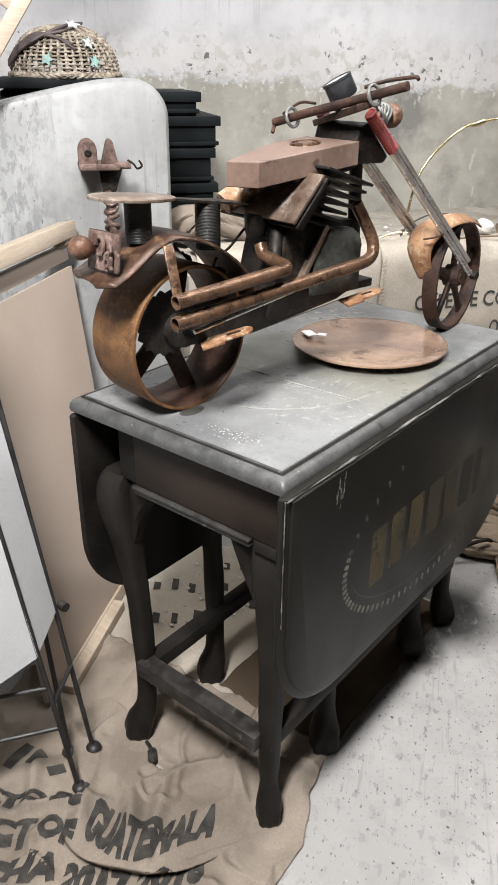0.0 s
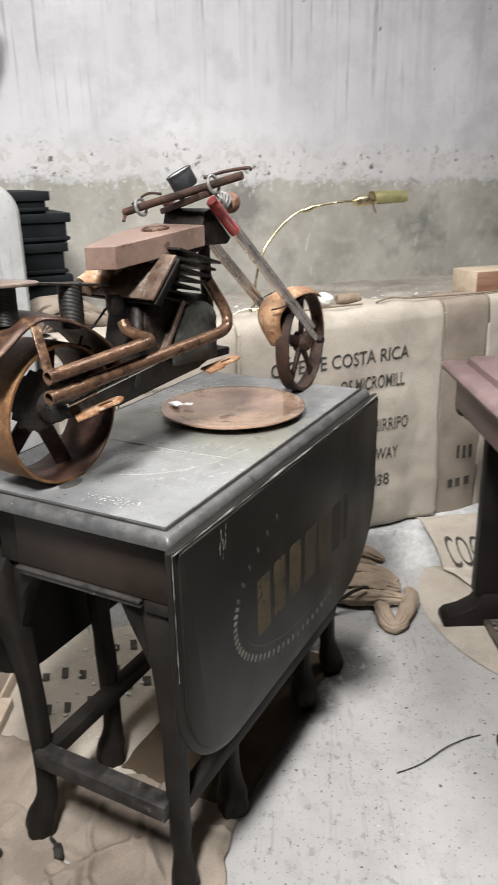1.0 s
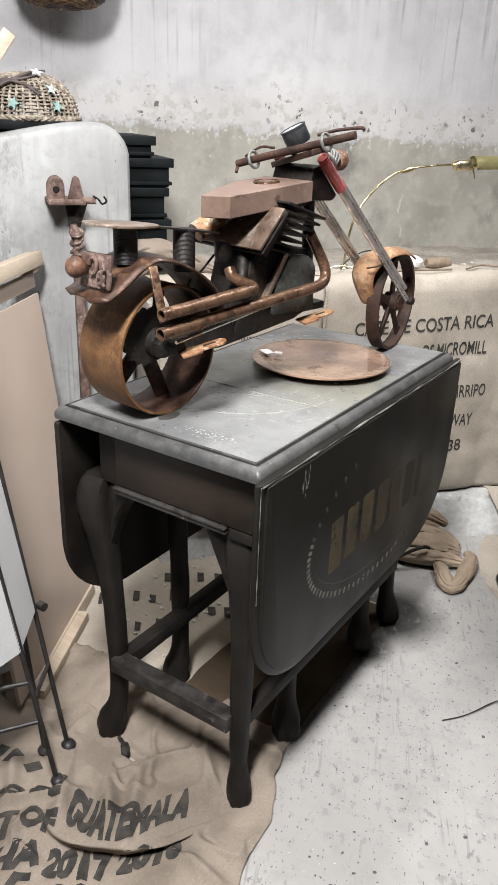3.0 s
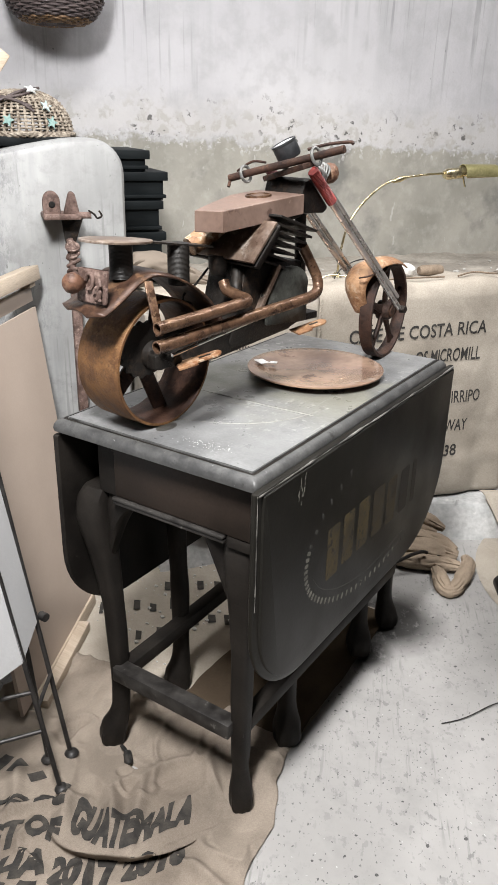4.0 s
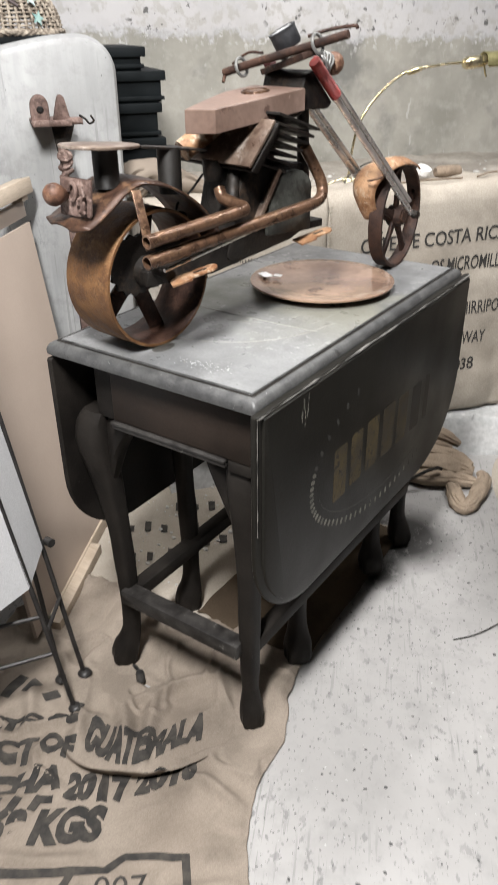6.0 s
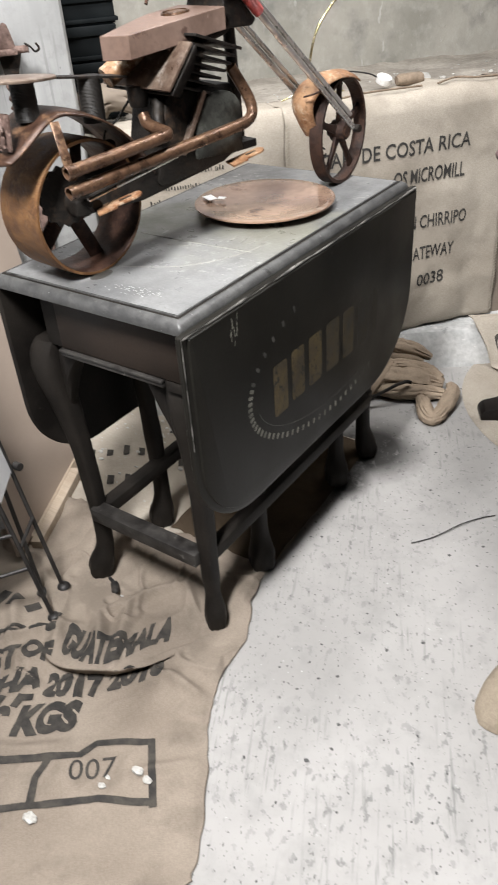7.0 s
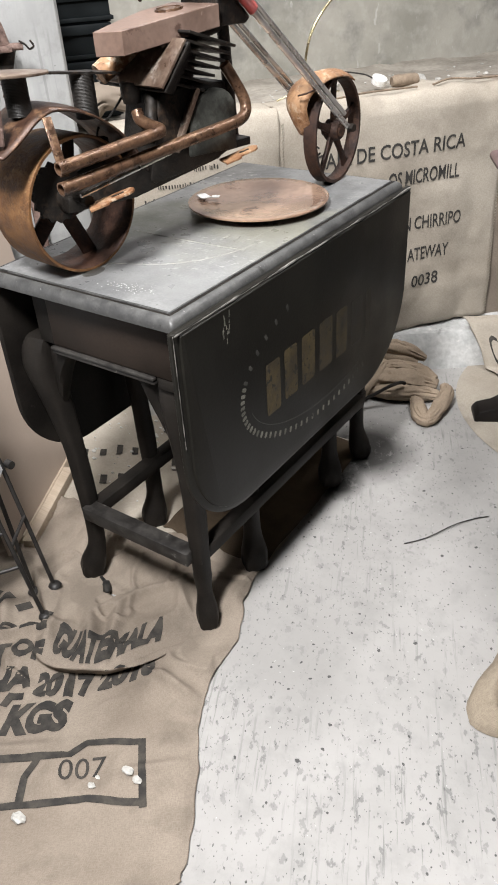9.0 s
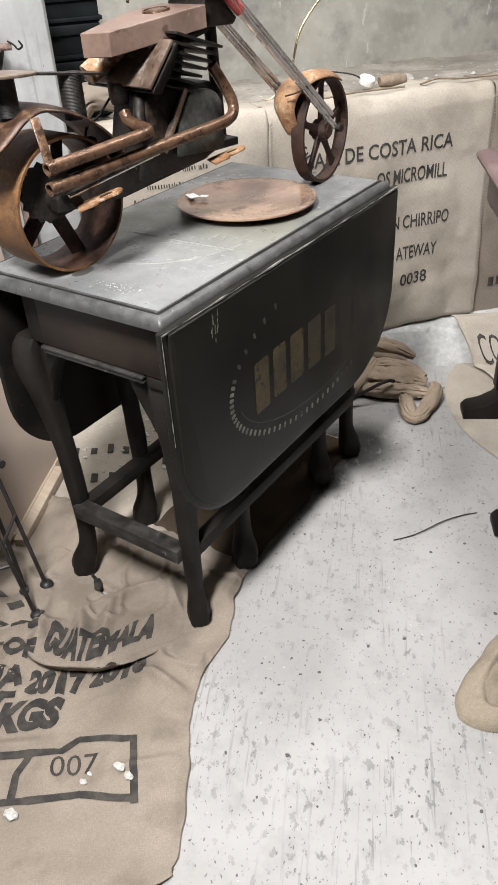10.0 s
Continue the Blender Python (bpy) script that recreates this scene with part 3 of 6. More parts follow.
def ledge_mesh(u0, u1, front, nu):
    """The low wall before the back wall, with an uneven dusty top."""
    prof = [(front, 0.0), (front, 0.4), (front, 0.775)]
    prof += [(front + 0.015, 0.79), (front + 0.05, 0.803), (front + 0.12, 0.80), (front + 0.22, 0.79), (front + 0.4, 0.775), (1.62, 0.758), (1.76, 0.752), (1.9, 0.75)]

    def at(s, t):
        k = t * (len(prof) - 1)
        i = min(int(k), len(prof) - 2)
        n = prof[i][0] + (prof[i + 1][0] - prof[i][0]) * (k - i)
        z = prof[i][1] + (prof[i + 1][1] - prof[i][1]) * (k - i)
        u = u0 + (u1 - u0) * s
        if z > 0.5:
            z += 0.012 * fbm(u, n, 1, 7) + 0.004 * fbm(u, n, 5, 30)
        return (u, n, z)

    bm = sheet(nu, 40, at)
    return bm


structure("ledge", ledge_mesh(0.06, 4.0, 0.985, 160), M_CEMENT, "low cement ledge with a dusty rubble-strewn top", "ledge", WALLM)
structure("ledge_end", ledge_mesh(-3.0, 0.06, 1.32, 80), M_CEMENT, "set-back end of the low cement ledge", "ledge", WALLM)
structure("ledge_side", block(0.045, 0.07, 0.99, 1.6, 0.0, 0.77, m=WALLM), M_CEMENT, "rough end face of the low cement ledge", "ledge")
low = [(0.06, 0.995), (0.06, 0.95), (0.80, 0.925), (0.986, 0.875), (1.45, 0.73), (4.0, 0.73), (4.0, 0.995)]
structure("plinth", rings([[(u, n + (0.0 if n > 0.99 else back), z + 0.004 * math.sin(u * 9)) for u, n in low] for back, z in ((0.0, -0.01), (0.018, 0.05), (0.035, 0.095), (0.048, 0.108), (0.07, 0.112))]), M_PLINTH, "painted concrete plinth along the foot of the ledge", "plinth", WALLM)

# ---- the drop-leaf table ----
TX0, TX1, TY0, TY1, TZ = -0.432, 0.0, 0.0, 0.80, 0.75
table = thing("drop_leaf_table", "dark painted drop-leaf gateleg table with clawed cabriole legs", "table")


def tabletop():
    lv = []
    for inset, z, r in ((0.010, 0.722, 0.004), (0.001, 0.727, 0.006), (0.0, 0.733, 0.006), (0.001, 0.739, 0.006), (0.0045, 0.7445, 0.006), (0.0095, 0.7478, 0.005), (0.0138, 0.7490, 0.004), (0.0142, 0.7460, 0.004), (0.0196, 0.7460, 0.003), (0.0200, 0.750, 0.003), (0.022, 0.7505, 0.003)):
        lv.append([(x, y, z) for x, y in round_rect(TX0 + inset, TX1 - inset, TY0 + inset, TY1 - inset, r)])
    return rings(lv)


def top_field():
    return sheet(24, 40, lambda s, t: (TX0 + 0.0215 + s * (TX1 - TX0 - 0.043), TY0 + 0.0215 + t * (TY1 - TY0 - 0.043), TZ + 0.0012 + 0.0004 * fbm(s, t, 0, 4)))


part("top_border", tabletop(), M_EDGE, table, "rubbed grey moulded edge")
for x0, x1, y0, y1 in ((TX0 + 0.0144, TX1 - 0.0144, TY0 + 0.0144, TY0 + 0.0194), (TX0 + 0.0144, TX1 - 0.0144, TY1 - 0.0194, TY1 - 0.0144), (TX0 + 0.0144, TX0 + 0.0194, TY0 + 0.0194, TY1 - 0.0194), (TX1 - 0.0194, TX1 - 0.0144, TY0 + 0.0194, TY1 - 0.0194)):
    part("top_groove", block(x0, x1, y0, y1, 0.7455, 0.7484), M_DARK, table, "dark groove round the tabletop")
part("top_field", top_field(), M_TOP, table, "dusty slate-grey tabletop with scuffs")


def leaf(y0, y1, z0, z1, rl, rr, x_in, x_out):
    """A hanging leaf with rounded lower corners and a moulded rim towards x_out."""
    side = 1 if x_out > x_in else -1
    lv = []
    for inset, x in ((0.003, x_in), (0.0, x_in + side * 0.003), (0.0, x_out - side * 0.009), (0.003, x_out - side * 0.006), (0.012, x_out - side * 0.0045), (0.0135, x_out - side * 0.001), (0.016, x_out)):
        lv.append([(x, y, z) for y, z in round_rect(y0 + inset, y1 - inset, z0 + inset, z1 - inset * 0.4, [rl - inset, rr - inset, 0.004, 0.004], 12)])
    return rings(lv)


part("drop_leaf", leaf(-0.018, 0.812, 0.322, 0.736, 0.165, 0.20, 0.001, 0.019), M_LEAF, table, "charcoal hanging leaf with faded oval lettering")
part("drop_leaf", leaf(-0.002, 0.80, 0.318, 0.7205, 0.165, 0.20, -0.4195, -0.4365), M_DARK, table, "dark hanging leaf")

for x0, x1 in ((-0.398, -0.372), (-0.052, -0.026)):
    part("side_apron", block(x0, x1, 0.075, 0.735, 0.615, 0.722), M_DARK, table)
part("end_apron", block(-0.345, -0.08, 0.742, 0.765, 0.615, 0.722), M_DARK, table)
part("drawer_front", block(-0.312, -0.024, 0.026, 0.045, 0.6225, 0.7215, 0.003), M_DRAWER, table, "brown-black plain drawer front")
part("apron_block", block(-0.073, -0.024, 0.028, 0.050, 0.600, 0.6215, 0.002), M_DARK, table)
part("bead_moulding", block(-0.316, -0.074, 0.0225, 0.034, 0.606, 0.6145, 0.0035), M_RAIL, table, "rubbed double moulding under the drawer")
part("bead_moulding", block(-0.316, -0.074, 0.0195, 0.034, 0.6150, 0.6215, 0.003), M_RAIL, table)


KNEE = ((0.613, 0.026, 0.024, 6), (0.604, 0.032, 0.024, 5), (0.590, 0.038, 0.0235, 4.5), (0.570, 0.042, 0.023, 4), (0.548, 0.0425, 0.0215, 4), (0.515, 0.038, 0.0205, 4), (0.470, 0.0295, 0.0205, 4), (0.41, 0.0205, 0.0215, 4), (0.34, 0.0130, 0.0230, 4))
SHIN = ((0.27, 0.0110, 0.0255, 3.6), (0.20, 0.0085, 0.0258, 3.4), (0.150, 0.0080, 0.0258, 3.1), (0.115, 0.0092, 0.0258, 2.9), (0.090, 0.0125, 0.0260, 2.7), (0.068, 0.0215, 0.0265, 2.2), (0.048, 0.0335, 0.0280, 1.75), (0.028, 0.0400, 0.0280, 1.45), (0.011, 0.0395, 0.0255, 1.35), (0.0, 0.0335, 0.0200, 1.35))
PLAIN = ((0.613, 0.020, 0.020, 5), (0.50, 0.0195, 0.0195, 4), (0.40, 0.0170, 0.0190, 4), (0.33, 0.0120, 0.0210, 4))


def cabriole(dx, dy, upper, sweep=1.0, pad=1.0):
    """A squared leg that swells outwards at the knee, sweeps in and ends in a pad foot."""
    knots = smooth_path([(z, o, i) for z, o, i, p in upper + SHIN], 4)
    power = smooth_path([(p, 0, 0) for z, o, i, p in upper + SHIN], 4)
    lv = []
    for (z, o, i), q in zip(knots, power):
        half, mid = (o + i) / 2 * (pad if z < 0.09 else 1.0 if z > 0.13 else pad + (1 - pad) * (z - 0.09) / 0.04), (o - i) / 2 * sweep
        ring = []
        for k in range(28):
            a = 2 * math.pi * (k + 0.5) / 28
            c, s = math.cos(a), math.sin(a)
            f = half / (abs(c) ** q.x + abs(s) ** q.x) ** (1 / q.x)
            lump = 1 + (0.05 * math.cos(8 * a) if z < 0.055 else 0.0) * min(1.0, max(0.0, (0.055 - z) / 0.02))
            ring.append((dx * mid + f * c * lump, dy * mid + f * s * lump, max(0.0, z)))
        lv.append(ring)
    return rings(lv)


def knee_ear(reach, side):
    """A rounded ear that runs from the knee along the rail; x away from the leg, y outwards."""
    shape = ((0.0, 0.430, 0.008), (0.16, 0.455, 0.014), (0.32, 0.488, 0.022), (0.48, 0.525, 0.0285), (0.64, 0.558, 0.031), (0.80, 0.583, 0.030), (0.92, 0.596, 0.026), (1.0, 0.604, 0.022))
    lv = []
    for s, low, out in [tuple(v) for v in smooth_path([(s, low, out) for s, low, out in shape], 3)]:
        ring = []
        for k in range(16):
            a = 2 * math.pi * (k + 0.5) / 16
            c, t = math.cos(a), math.sin(a)
            f = 1 / (abs(c) ** 3.2 + abs(t) ** 3.2) ** (1 / 3.2)
            ring.append((reach * s, side * ((out - 0.008) / 2 + (out + 0.008) / 2 * f * c), (0.6125 + low) / 2 + (0.6125 - low) / 2 * f * t))
        lv.append(ring)
    return rings(lv)


for x, y, dx, dy, upper, sweep, post in ((-0.062, 0.070, 1, -1, KNEE, 0.55, 0.0), (-0.376, 0.062, -1, -1, KNEE, 1.0, 0.036), (-0.076, 0.775, 1, 1, KNEE, 0.6, 0.0), (-0.372, 0.765, -1, 1, KNEE, 1.0, 0.0)):
    leg = part("leg", cabriole(dx, dy, upper, sweep, 0.76 if sweep == 0.55 else 0.95), M_DARK, table, "dark cabriole leg with a bulging knee and a pad foot")
    leg.location = (x, y, 0.004)
    part("leg_post", block(post - 0.0225, post + 0.0225, -0.0225, 0.0225, 0.6095, 0.717, 0.002), M_DARK, leg)
for x, y, rz, reach, side in ((-0.066, 0.064, 180, 0.064, 1), (-0.380, 0.066, 0, 0.098, -1), (-0.380, 0.066, 90, 0.075, 1)):
    ear = part("knee_ear", knee_ear(reach, side), M_DARK, table)
    ear.matrix_local = Matrix.Translation((x, y, 0.0)) @ pose(0, 0, 0, 0, 0, rz)
for x, y, dx in ((-0.078, 0.270, 1), (-0.083, 0.630, 1), (-0.372, 0.268, -1), (-0.368, 0.63, -1)):
    leg = part("gate_leg", cabriole(dx, -1, PLAIN, 0.5), M_DARK, table, "dark swinging gate leg")
    leg.location = (x, y, 0.004)
part("front_stretcher", block(-0.362, -0.074, 0.042, 0.077, 0.180, 0.213, 0.003), M_RAIL, table, "scratched dark stretcher rail")
for x0, x1 in ((-0.368, -0.336), (-0.082, -0.052)):
    part("side_stretcher", block(x0, x1, 0.060, 0.755, 0.181, 0.212, 0.003), M_DARK, table)
part("back_stretcher", block(-0.356, -0.06, 0.748, 0.780, 0.180, 0.212, 0.003), M_DARK, table)

ragged = [max(0.0004, 0.0013 + 0.0022 * fbm(0.02 * k, 3.0, 0, 3.1, 4)) for k in range(240)]
part("worn_edge", tube([(0.0165, -0.0165 + 0.0034 * k, 0.7350 + 0.0012 * fbm(0.02 * k, 1.0, 0, 2.3)) for k in range(240)], ragged, 6), M_WORN, table, "scraped pale edge of the hanging leaf")
part("worn_edge", tube([(0.0145, -0.0175, 0.735 - 0.0034 * k) for k in range(60)], [max(0.0003, 0.0009 + 0.0016 * fbm(0.03 * k, 7.0, 0, 3.3, 4)) for k in range(60)], 6), M_WORN, table)

# faded sign on the hanging leaf: an oval of dots round a row of plain bars
LX = 0.0190
OY, OZ, RY, RZ = 0.44, 0.53, 0.305, 0.15


def leaf_patch(outline):
    return prism([(y, z) for y, z in outline], LX - 0.0004, LX + 0.0002, Matrix(((0, 0, 1, 0), (1, 0, 0, 0), (0, 1, 0, 0), (0, 0, 0, 1))))


bars = ((0.211, 0.046, 0.106, 0.0), (0.273, 0.044, 0.104, 0.004), (0.335, 0.048, 0.104, 0.004), (0.402, 0.050, 0.106, 0.002), (0.470, 0.044, 0.104, 0.0), (0.536, 0.044, 0.102, 0.0), (0.600, 0.022, 0.102, 0.0))
sign = part("leaf_sign", bmesh.new(), M_GOLD, table, "faded ochre and cream painted oval sign")
for k, (y, w, h, lift) in enumerate(bars):
    z = 0.471 + lift
    mat = (M_GOLD, M_GOLD, M_GOLD, M_GOLD2, M_GOLD2, M_GOLD3, M_GOLD3)[k]
    part("sign_bar", leaf_patch(round_rect(y, y + w, z, z + h, 0.006, 3)), mat, sign)
for k in range(84):
    a = 2 * math.pi * k / 84
    y, z = OY + RY * math.cos(a), OZ + RZ * math.sin(a)
    low = math.sin(a) < 0.25 and math.cos(a) < 0.55
    if not low and (math.cos(a) > -0.45 or k % 2):
        continue
    ty, tz = -RY * math.sin(a), RZ * math.cos(a)
    g = math.hypot(ty, tz)
    ty, tz = ty / g, tz / g
    ny, nz = tz, -ty
    hw, hh = 0.0036, 0.0062
    quad = [(y + ty * p * hw + ny * q * hh, z + tz * p * hw + nz * q * hh) for p, q in ((-1, -0.6), (-0.6, -1), (0.6, -1), (1, -0.6), (1, 0.6), (0.6, 1), (-0.6, 1), (-1, 0.6))]
    part("sign_dot", leaf_patch(quad), M_DOTS if low and math.cos(a) < 0.35 else M_DOTS2, sign)
part("sign_line", tube([(LX - 0.0009, OY + (RY - 0.022) * math.cos(radians(a)), OZ + (RZ - 0.022) * math.sin(radians(a))) for a in range(190, 300, 4)], 0.0012, 6), M_DOTS2, sign)
for k in range(16):
    y, z = 0.095 + 0.022 * random.random(), 0.665 + 0.05 * random.random()
    part("paint_chip", leaf_patch([(y, z), (y + 0.001 + 0.002 * random.random(), z + 0.001), (y + 0.002, z + 0.003 + 0.010 * random.random()), (y + 0.001, z + 0.008)]), M_DOTS, sign)

# ghost of a sign and scuffs on the tabletop
scuffs = part("top_marks", bmesh.new(), M_GHOST, table, "faint cream scuffs and worn lettering")
part("ghost_arc", tube(smooth_path([(x, y, 0.7507) for x, y in [(-0.274, 0.12), (-0.173, 0.159), (-0.119, 0.203), (-0.085, 0.26), (-0.063, 0.338)]], 8), 0.0011, 6), M_GHOST, scuffs)
part("ghost_line", tube(smooth_path([(x, y, 0.7506) for x, y in [(-0.323, 0.281), (-0.186, 0.281), (-0.066, 0.287)]], 6), 0.0016, 6), M_GHOST, scuffs)
part("scratch", tube([(-0.232, 0.252, 0.7508), (-0.179, 0.268, 0.7508)], 0.0011, 6), M_GHOST, scuffs, "pale scratch")
ga, gb = Vector((-0.138, 0.333, 0)), Vector((-0.064, 0.329, 0))
for k, w in enumerate((0.55, 0.7, 0.6, 0.45)):
    c = ga.lerp(gb, k / 3.4)
    part("ghost_bar", box(0.007, 0.036 * w, 0.0008, Matrix.Translation((c.x, c.y, 0.7512)) @ pose(0, 0, 0, 0, 0, 12 * (k % 2))), M_GHOST, scuffs)
bm = bmesh.new()
for k in range(70):
    x, y = -0.145 + 0.026 * random.gauss(0, 1), 0.062 + 0.008 * random.gauss(0, 1)
    box(0.0006 + 0.0016 * random.random() ** 2, 0.0006 + 0.0016 * random.random() ** 2, 0.0005, Matrix.Translation((x, max(0.026, y), 0.7519)) @ pose(0, 0, 0, 0, 0, 180 * random.random()), 0.0, bm)
part("paint_flecks", bm, M_STARW, scuffs, "white flecks of dried paint", smooth=0)
part("oil_spot", lathe([(0.0, 0.0), (0.010, 0.0), (0.014, -0.0006)], 20, Matrix.Translation((-0.242, 0.087, 0.7518)) @ Matrix.Diagonal((1.0, 1.7, 1, 1))), M_OILY, scuffs, "dark oily spot")

# ---- copper plate ----
plate = thing("copper_plate", "shallow hammered copper plate lying on the table", "plate", pose(-0.185, 0.508, 0.7515))
part("dish", lathe([(0.0, 0.009), (0.06, 0.009), (0.085, 0.0105), (0.115, 0.014), (0.140, 0.018), (0.1425, 0.0172), (0.1425, 0.0145), (0.138, 0.012), (0.112, 0.004), (0.088, 0.001), (0.0, 0.0)], 72), M_COPPER, plate)
part("paper_scrap", block(-0.016, 0.016, -0.010, 0.010, 0.0, 0.0012, m=Matrix.Translation((-0.104, -0.046, 0.0195)) @ pose(0, 0, 0, 0, 0, -28)), M_TAPEW, plate, "torn white paper scrap")
part("paper_scrap", block(-0.008, 0.008, -0.007, 0.007, 0.0, 0.0012, m=Matrix.Translation((-0.083, -0.034, 0.0180)) @ pose(0, 0, 0, 0, 0, 20)), M_TAPEW, plate)

# ---- the scrap-metal motorcycle ----
BIKE = pose(-0.272, 0.073, 0.75, 0, 0, 79.2)
bike = thing("motorcycle_sculpture", "rusty scrap-metal model motorcycle standing on the table", "sculpture", BIKE)


def L(a, b, z):
    """Bike point: metres ahead, to its right, and world height."""
    return (a, -b, z - 0.75)


ASIDE = Matrix(((1, 0, 0, 0), (0, 0, -1, 0), (0, 1, 0, 0), (0, 0, 0, 1)))  # local z of a lathe turned to the bike's right side


def axle(a, b, z, yaw=0.0):
    return Matrix.Translation(L(a, b, z)) @ Matrix.Rotation(radians(yaw), 4, "Z") @ ASIDE


RW = axle(0.026, -0.031, 0.860, 5.0)
rear = part("rear_wheel", lathe([(0.0, -0.012), (0.022, -0.012), (0.022, 0.018), (0.0, 0.018)], 20, RW), M_DRUST, bike, "wide rusty pulley used as rear wheel")
part("rim", lathe([(0.1040, 0.0490), (0.1082, 0.0490), (0.1090, 0.0475), (0.1094, 0.02), (0.1094, -0.02), (0.1090, -0.0475), (0.1082, -0.0490), (0.1040, -0.0490)], 64, RW), M_TREAD, rear, "broad bronze-coloured rusty rim")
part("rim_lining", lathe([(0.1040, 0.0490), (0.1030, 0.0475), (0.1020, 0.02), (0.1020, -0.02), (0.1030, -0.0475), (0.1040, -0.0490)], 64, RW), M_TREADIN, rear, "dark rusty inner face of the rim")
for k in range(5):
    a = 2 * math.pi * k / 5 + 0.12
    bm = box(0.086, 0.011, 0.026, Matrix.Translation((0.062, 0, 0.012)), 0.003)
    bm.transform(RW @ Matrix.Rotation(a, 4, "Z") @ Matrix.Rotation(radians(90), 4, "X") @ Matrix.Rotation(radians(25), 4, "X"))
    part("spoke", bm, M_DRUST, rear)
teeth = []
for k in range(34):
    a = 2 * math.pi * k / 34
    r = 0.049 if k % 2 else 0.0435
    teeth += [(r * math.cos(a), r * math.sin(a))]
part("sprocket", prism(teeth, -0.003, 0.003, axle(-0.004, -0.002, 0.886)), M_BLACK, rear, "black toothed chain sprocket")
part("hub_cap", lathe([(0.0, 0.034), (0.014, 0.034), (0.022, 0.02), (0.026, 0.0), (0.0, 0.0)], 24, axle(0.016, 0.002, 0.874)), M_BLACK, rear)

# mudguard strip over the rear wheel
guard = [(-0.120, 0.966), (-0.115, 0.969), (-0.108, 0.972), (-0.096, 0.977), (-0.07, 0.992), (-0.04, 1.012), (-0.012, 1.021), (0.02, 1.016), (0.055, 1.004), (0.09, 0.982), (0.118, 0.955), (0.138, 0.925), (0.15, 0.90)]
gp = smooth_path([(a, 0, z) for a, z in guard], 3)
part("rear_mudguard", sheet(len(gp) - 1, 6, lambda s, t: L(gp[round(s * (len(gp) - 1))].x, -0.012 + (0.026 + 0.030 * min(1, s * 6.0)) * (2 * t - 1), gp[round(s * (len(gp) - 1))].z - 0.006 * (2 * t - 1) ** 2 + 0.004 * (1 - min(1, s * 4)) * (1 - t))), M_GUARD, bike, "wavy bent rusty sheet mudguard", solid=0.0035)
sp, sq = Vector(L(-0.026, 0.046, 1.008)), Vector(L(-0.034, 0.082, 0.930))
part("mudguard_strut", box(0.014, 0.004, (sq - sp).length, Matrix.Translation((sp + sq) / 2) @ (sp - sq).to_track_quat("Z", "Y").to_matrix().to_4x4(), 0.001), M_PIPE, bike, "flat rusty strap")
tail = part("tail_plate", box(0.006, 0.062, 0.052, Matrix.Translation(L(-0.098, 0.004, 1.003)) @ pose(0, 0, 0, 0, 8, 10), 0.004), M_BRACKET, bike, "rusty number-plate lump with scrap relief")
for dy, dz, r in ((0.008, 0.008, 0.009), (-0.01, -0.008, 0.007)):
    c = Vector(L(-0.1035, 0.012 - dy, 1.003 + dz))
    part("relief", tube([c + Vector((0.0015 * math.sin(q), r * math.cos(q), r * 1.25 * math.sin(q))) for q in [k * 0.45 for k in range(12)]], 0.0032, 8), M_BRACKET, tail)
part("relief", tube([L(-0.103, 0.026, 1.02), L(-0.104, 0.032, 1.008), L(-0.104, 0.024, 0.998), L(-0.104, 0.03, 0.984)], 0.003, 8), M_BRACKET, tail)
part("tail_lamp", lathe([(0.0, 0.016), (0.006, 0.0152), (0.011, 0.012), (0.015, 0.006), (0.016, 0.0), (0.014, -0.008), (0.010, -0.013), (0.009, -0.022), (0.0, -0.022)], 24, Matrix.Translation(L(-0.125, -0.008, 1.009)) @ pose(0, 0, 0, 0, -80, 20)), M_BALL, tail, "round rusty ball tail lamp")

# saddle
oval = [(0.062 * math.cos(2 * math.pi * k / 36) * (1 + 0.1 * math.cos(2 * math.pi * k / 36)), 0.045 * math.sin(2 * math.pi * k / 36)) for k in range(36)]
part("saddle", prism(oval, -0.002, 0.002, Matrix.Translation(L(-0.053, 0.0, 1.066)) @ pose(0, 0, 0, 0, 4, 0), 0.001), M_PLATE, bike, "flat oval rusty sheet saddle")
part("saddle_strip", prism([(0.0, -0.012), (0.0, 0.012), (0.135, 0.022), (0.135, -0.022)], -0.0015, 0.0015, Matrix.Translation(L(0.0, 0.0, 1.0605)) @ pose(0, 0, 0, 0, 7.5, 0)), M_BLACK, bike)
for a, z0, z1 in ((-0.041, 1.008, 1.064), (0.075, 0.985, 1.052)):
    prof = [(0.0, z0 - 0.75)]
    n = int((z1 - z0) / 0.001)
    for k in range(n):
        prof += [(0.0185 if k % 2 else 0.0181, z0 - 0.75 + (z1 - z0) * k / n)]
    part("saddle_post", lathe(prof + [(0.0185, z1 - 0.75), (0.0, z1 - 0.75)], 20, Matrix.Translation((a, 0, 0))), M_POST, bike, "black threaded stud under the saddle")

# tank
T0, T1 = 1.103, 1.122


def tank_level(off, inset):
    pts = [(0.097, 0.016), (0.116, 0.063), (0.322, 0.055), (0.322, -0.060), (0.250, -0.058), (0.17, -0.022)]
    return [L(a + (0.2 - a) * inset, b * (1 - inset), T0 + (T1 - T0) * (a - 0.096) / 0.226 + off) for a, b in pts]


bm = rings([tank_level(-0.034, 0.01), tank_level(-0.033, 0.0), tank_level(-0.001, 0.0), tank_level(0.0, 0.012)])
tank = part("fuel_tank", bm, M_TANK, bike, "coffin-shaped rusty brown tin tank", smooth=20)
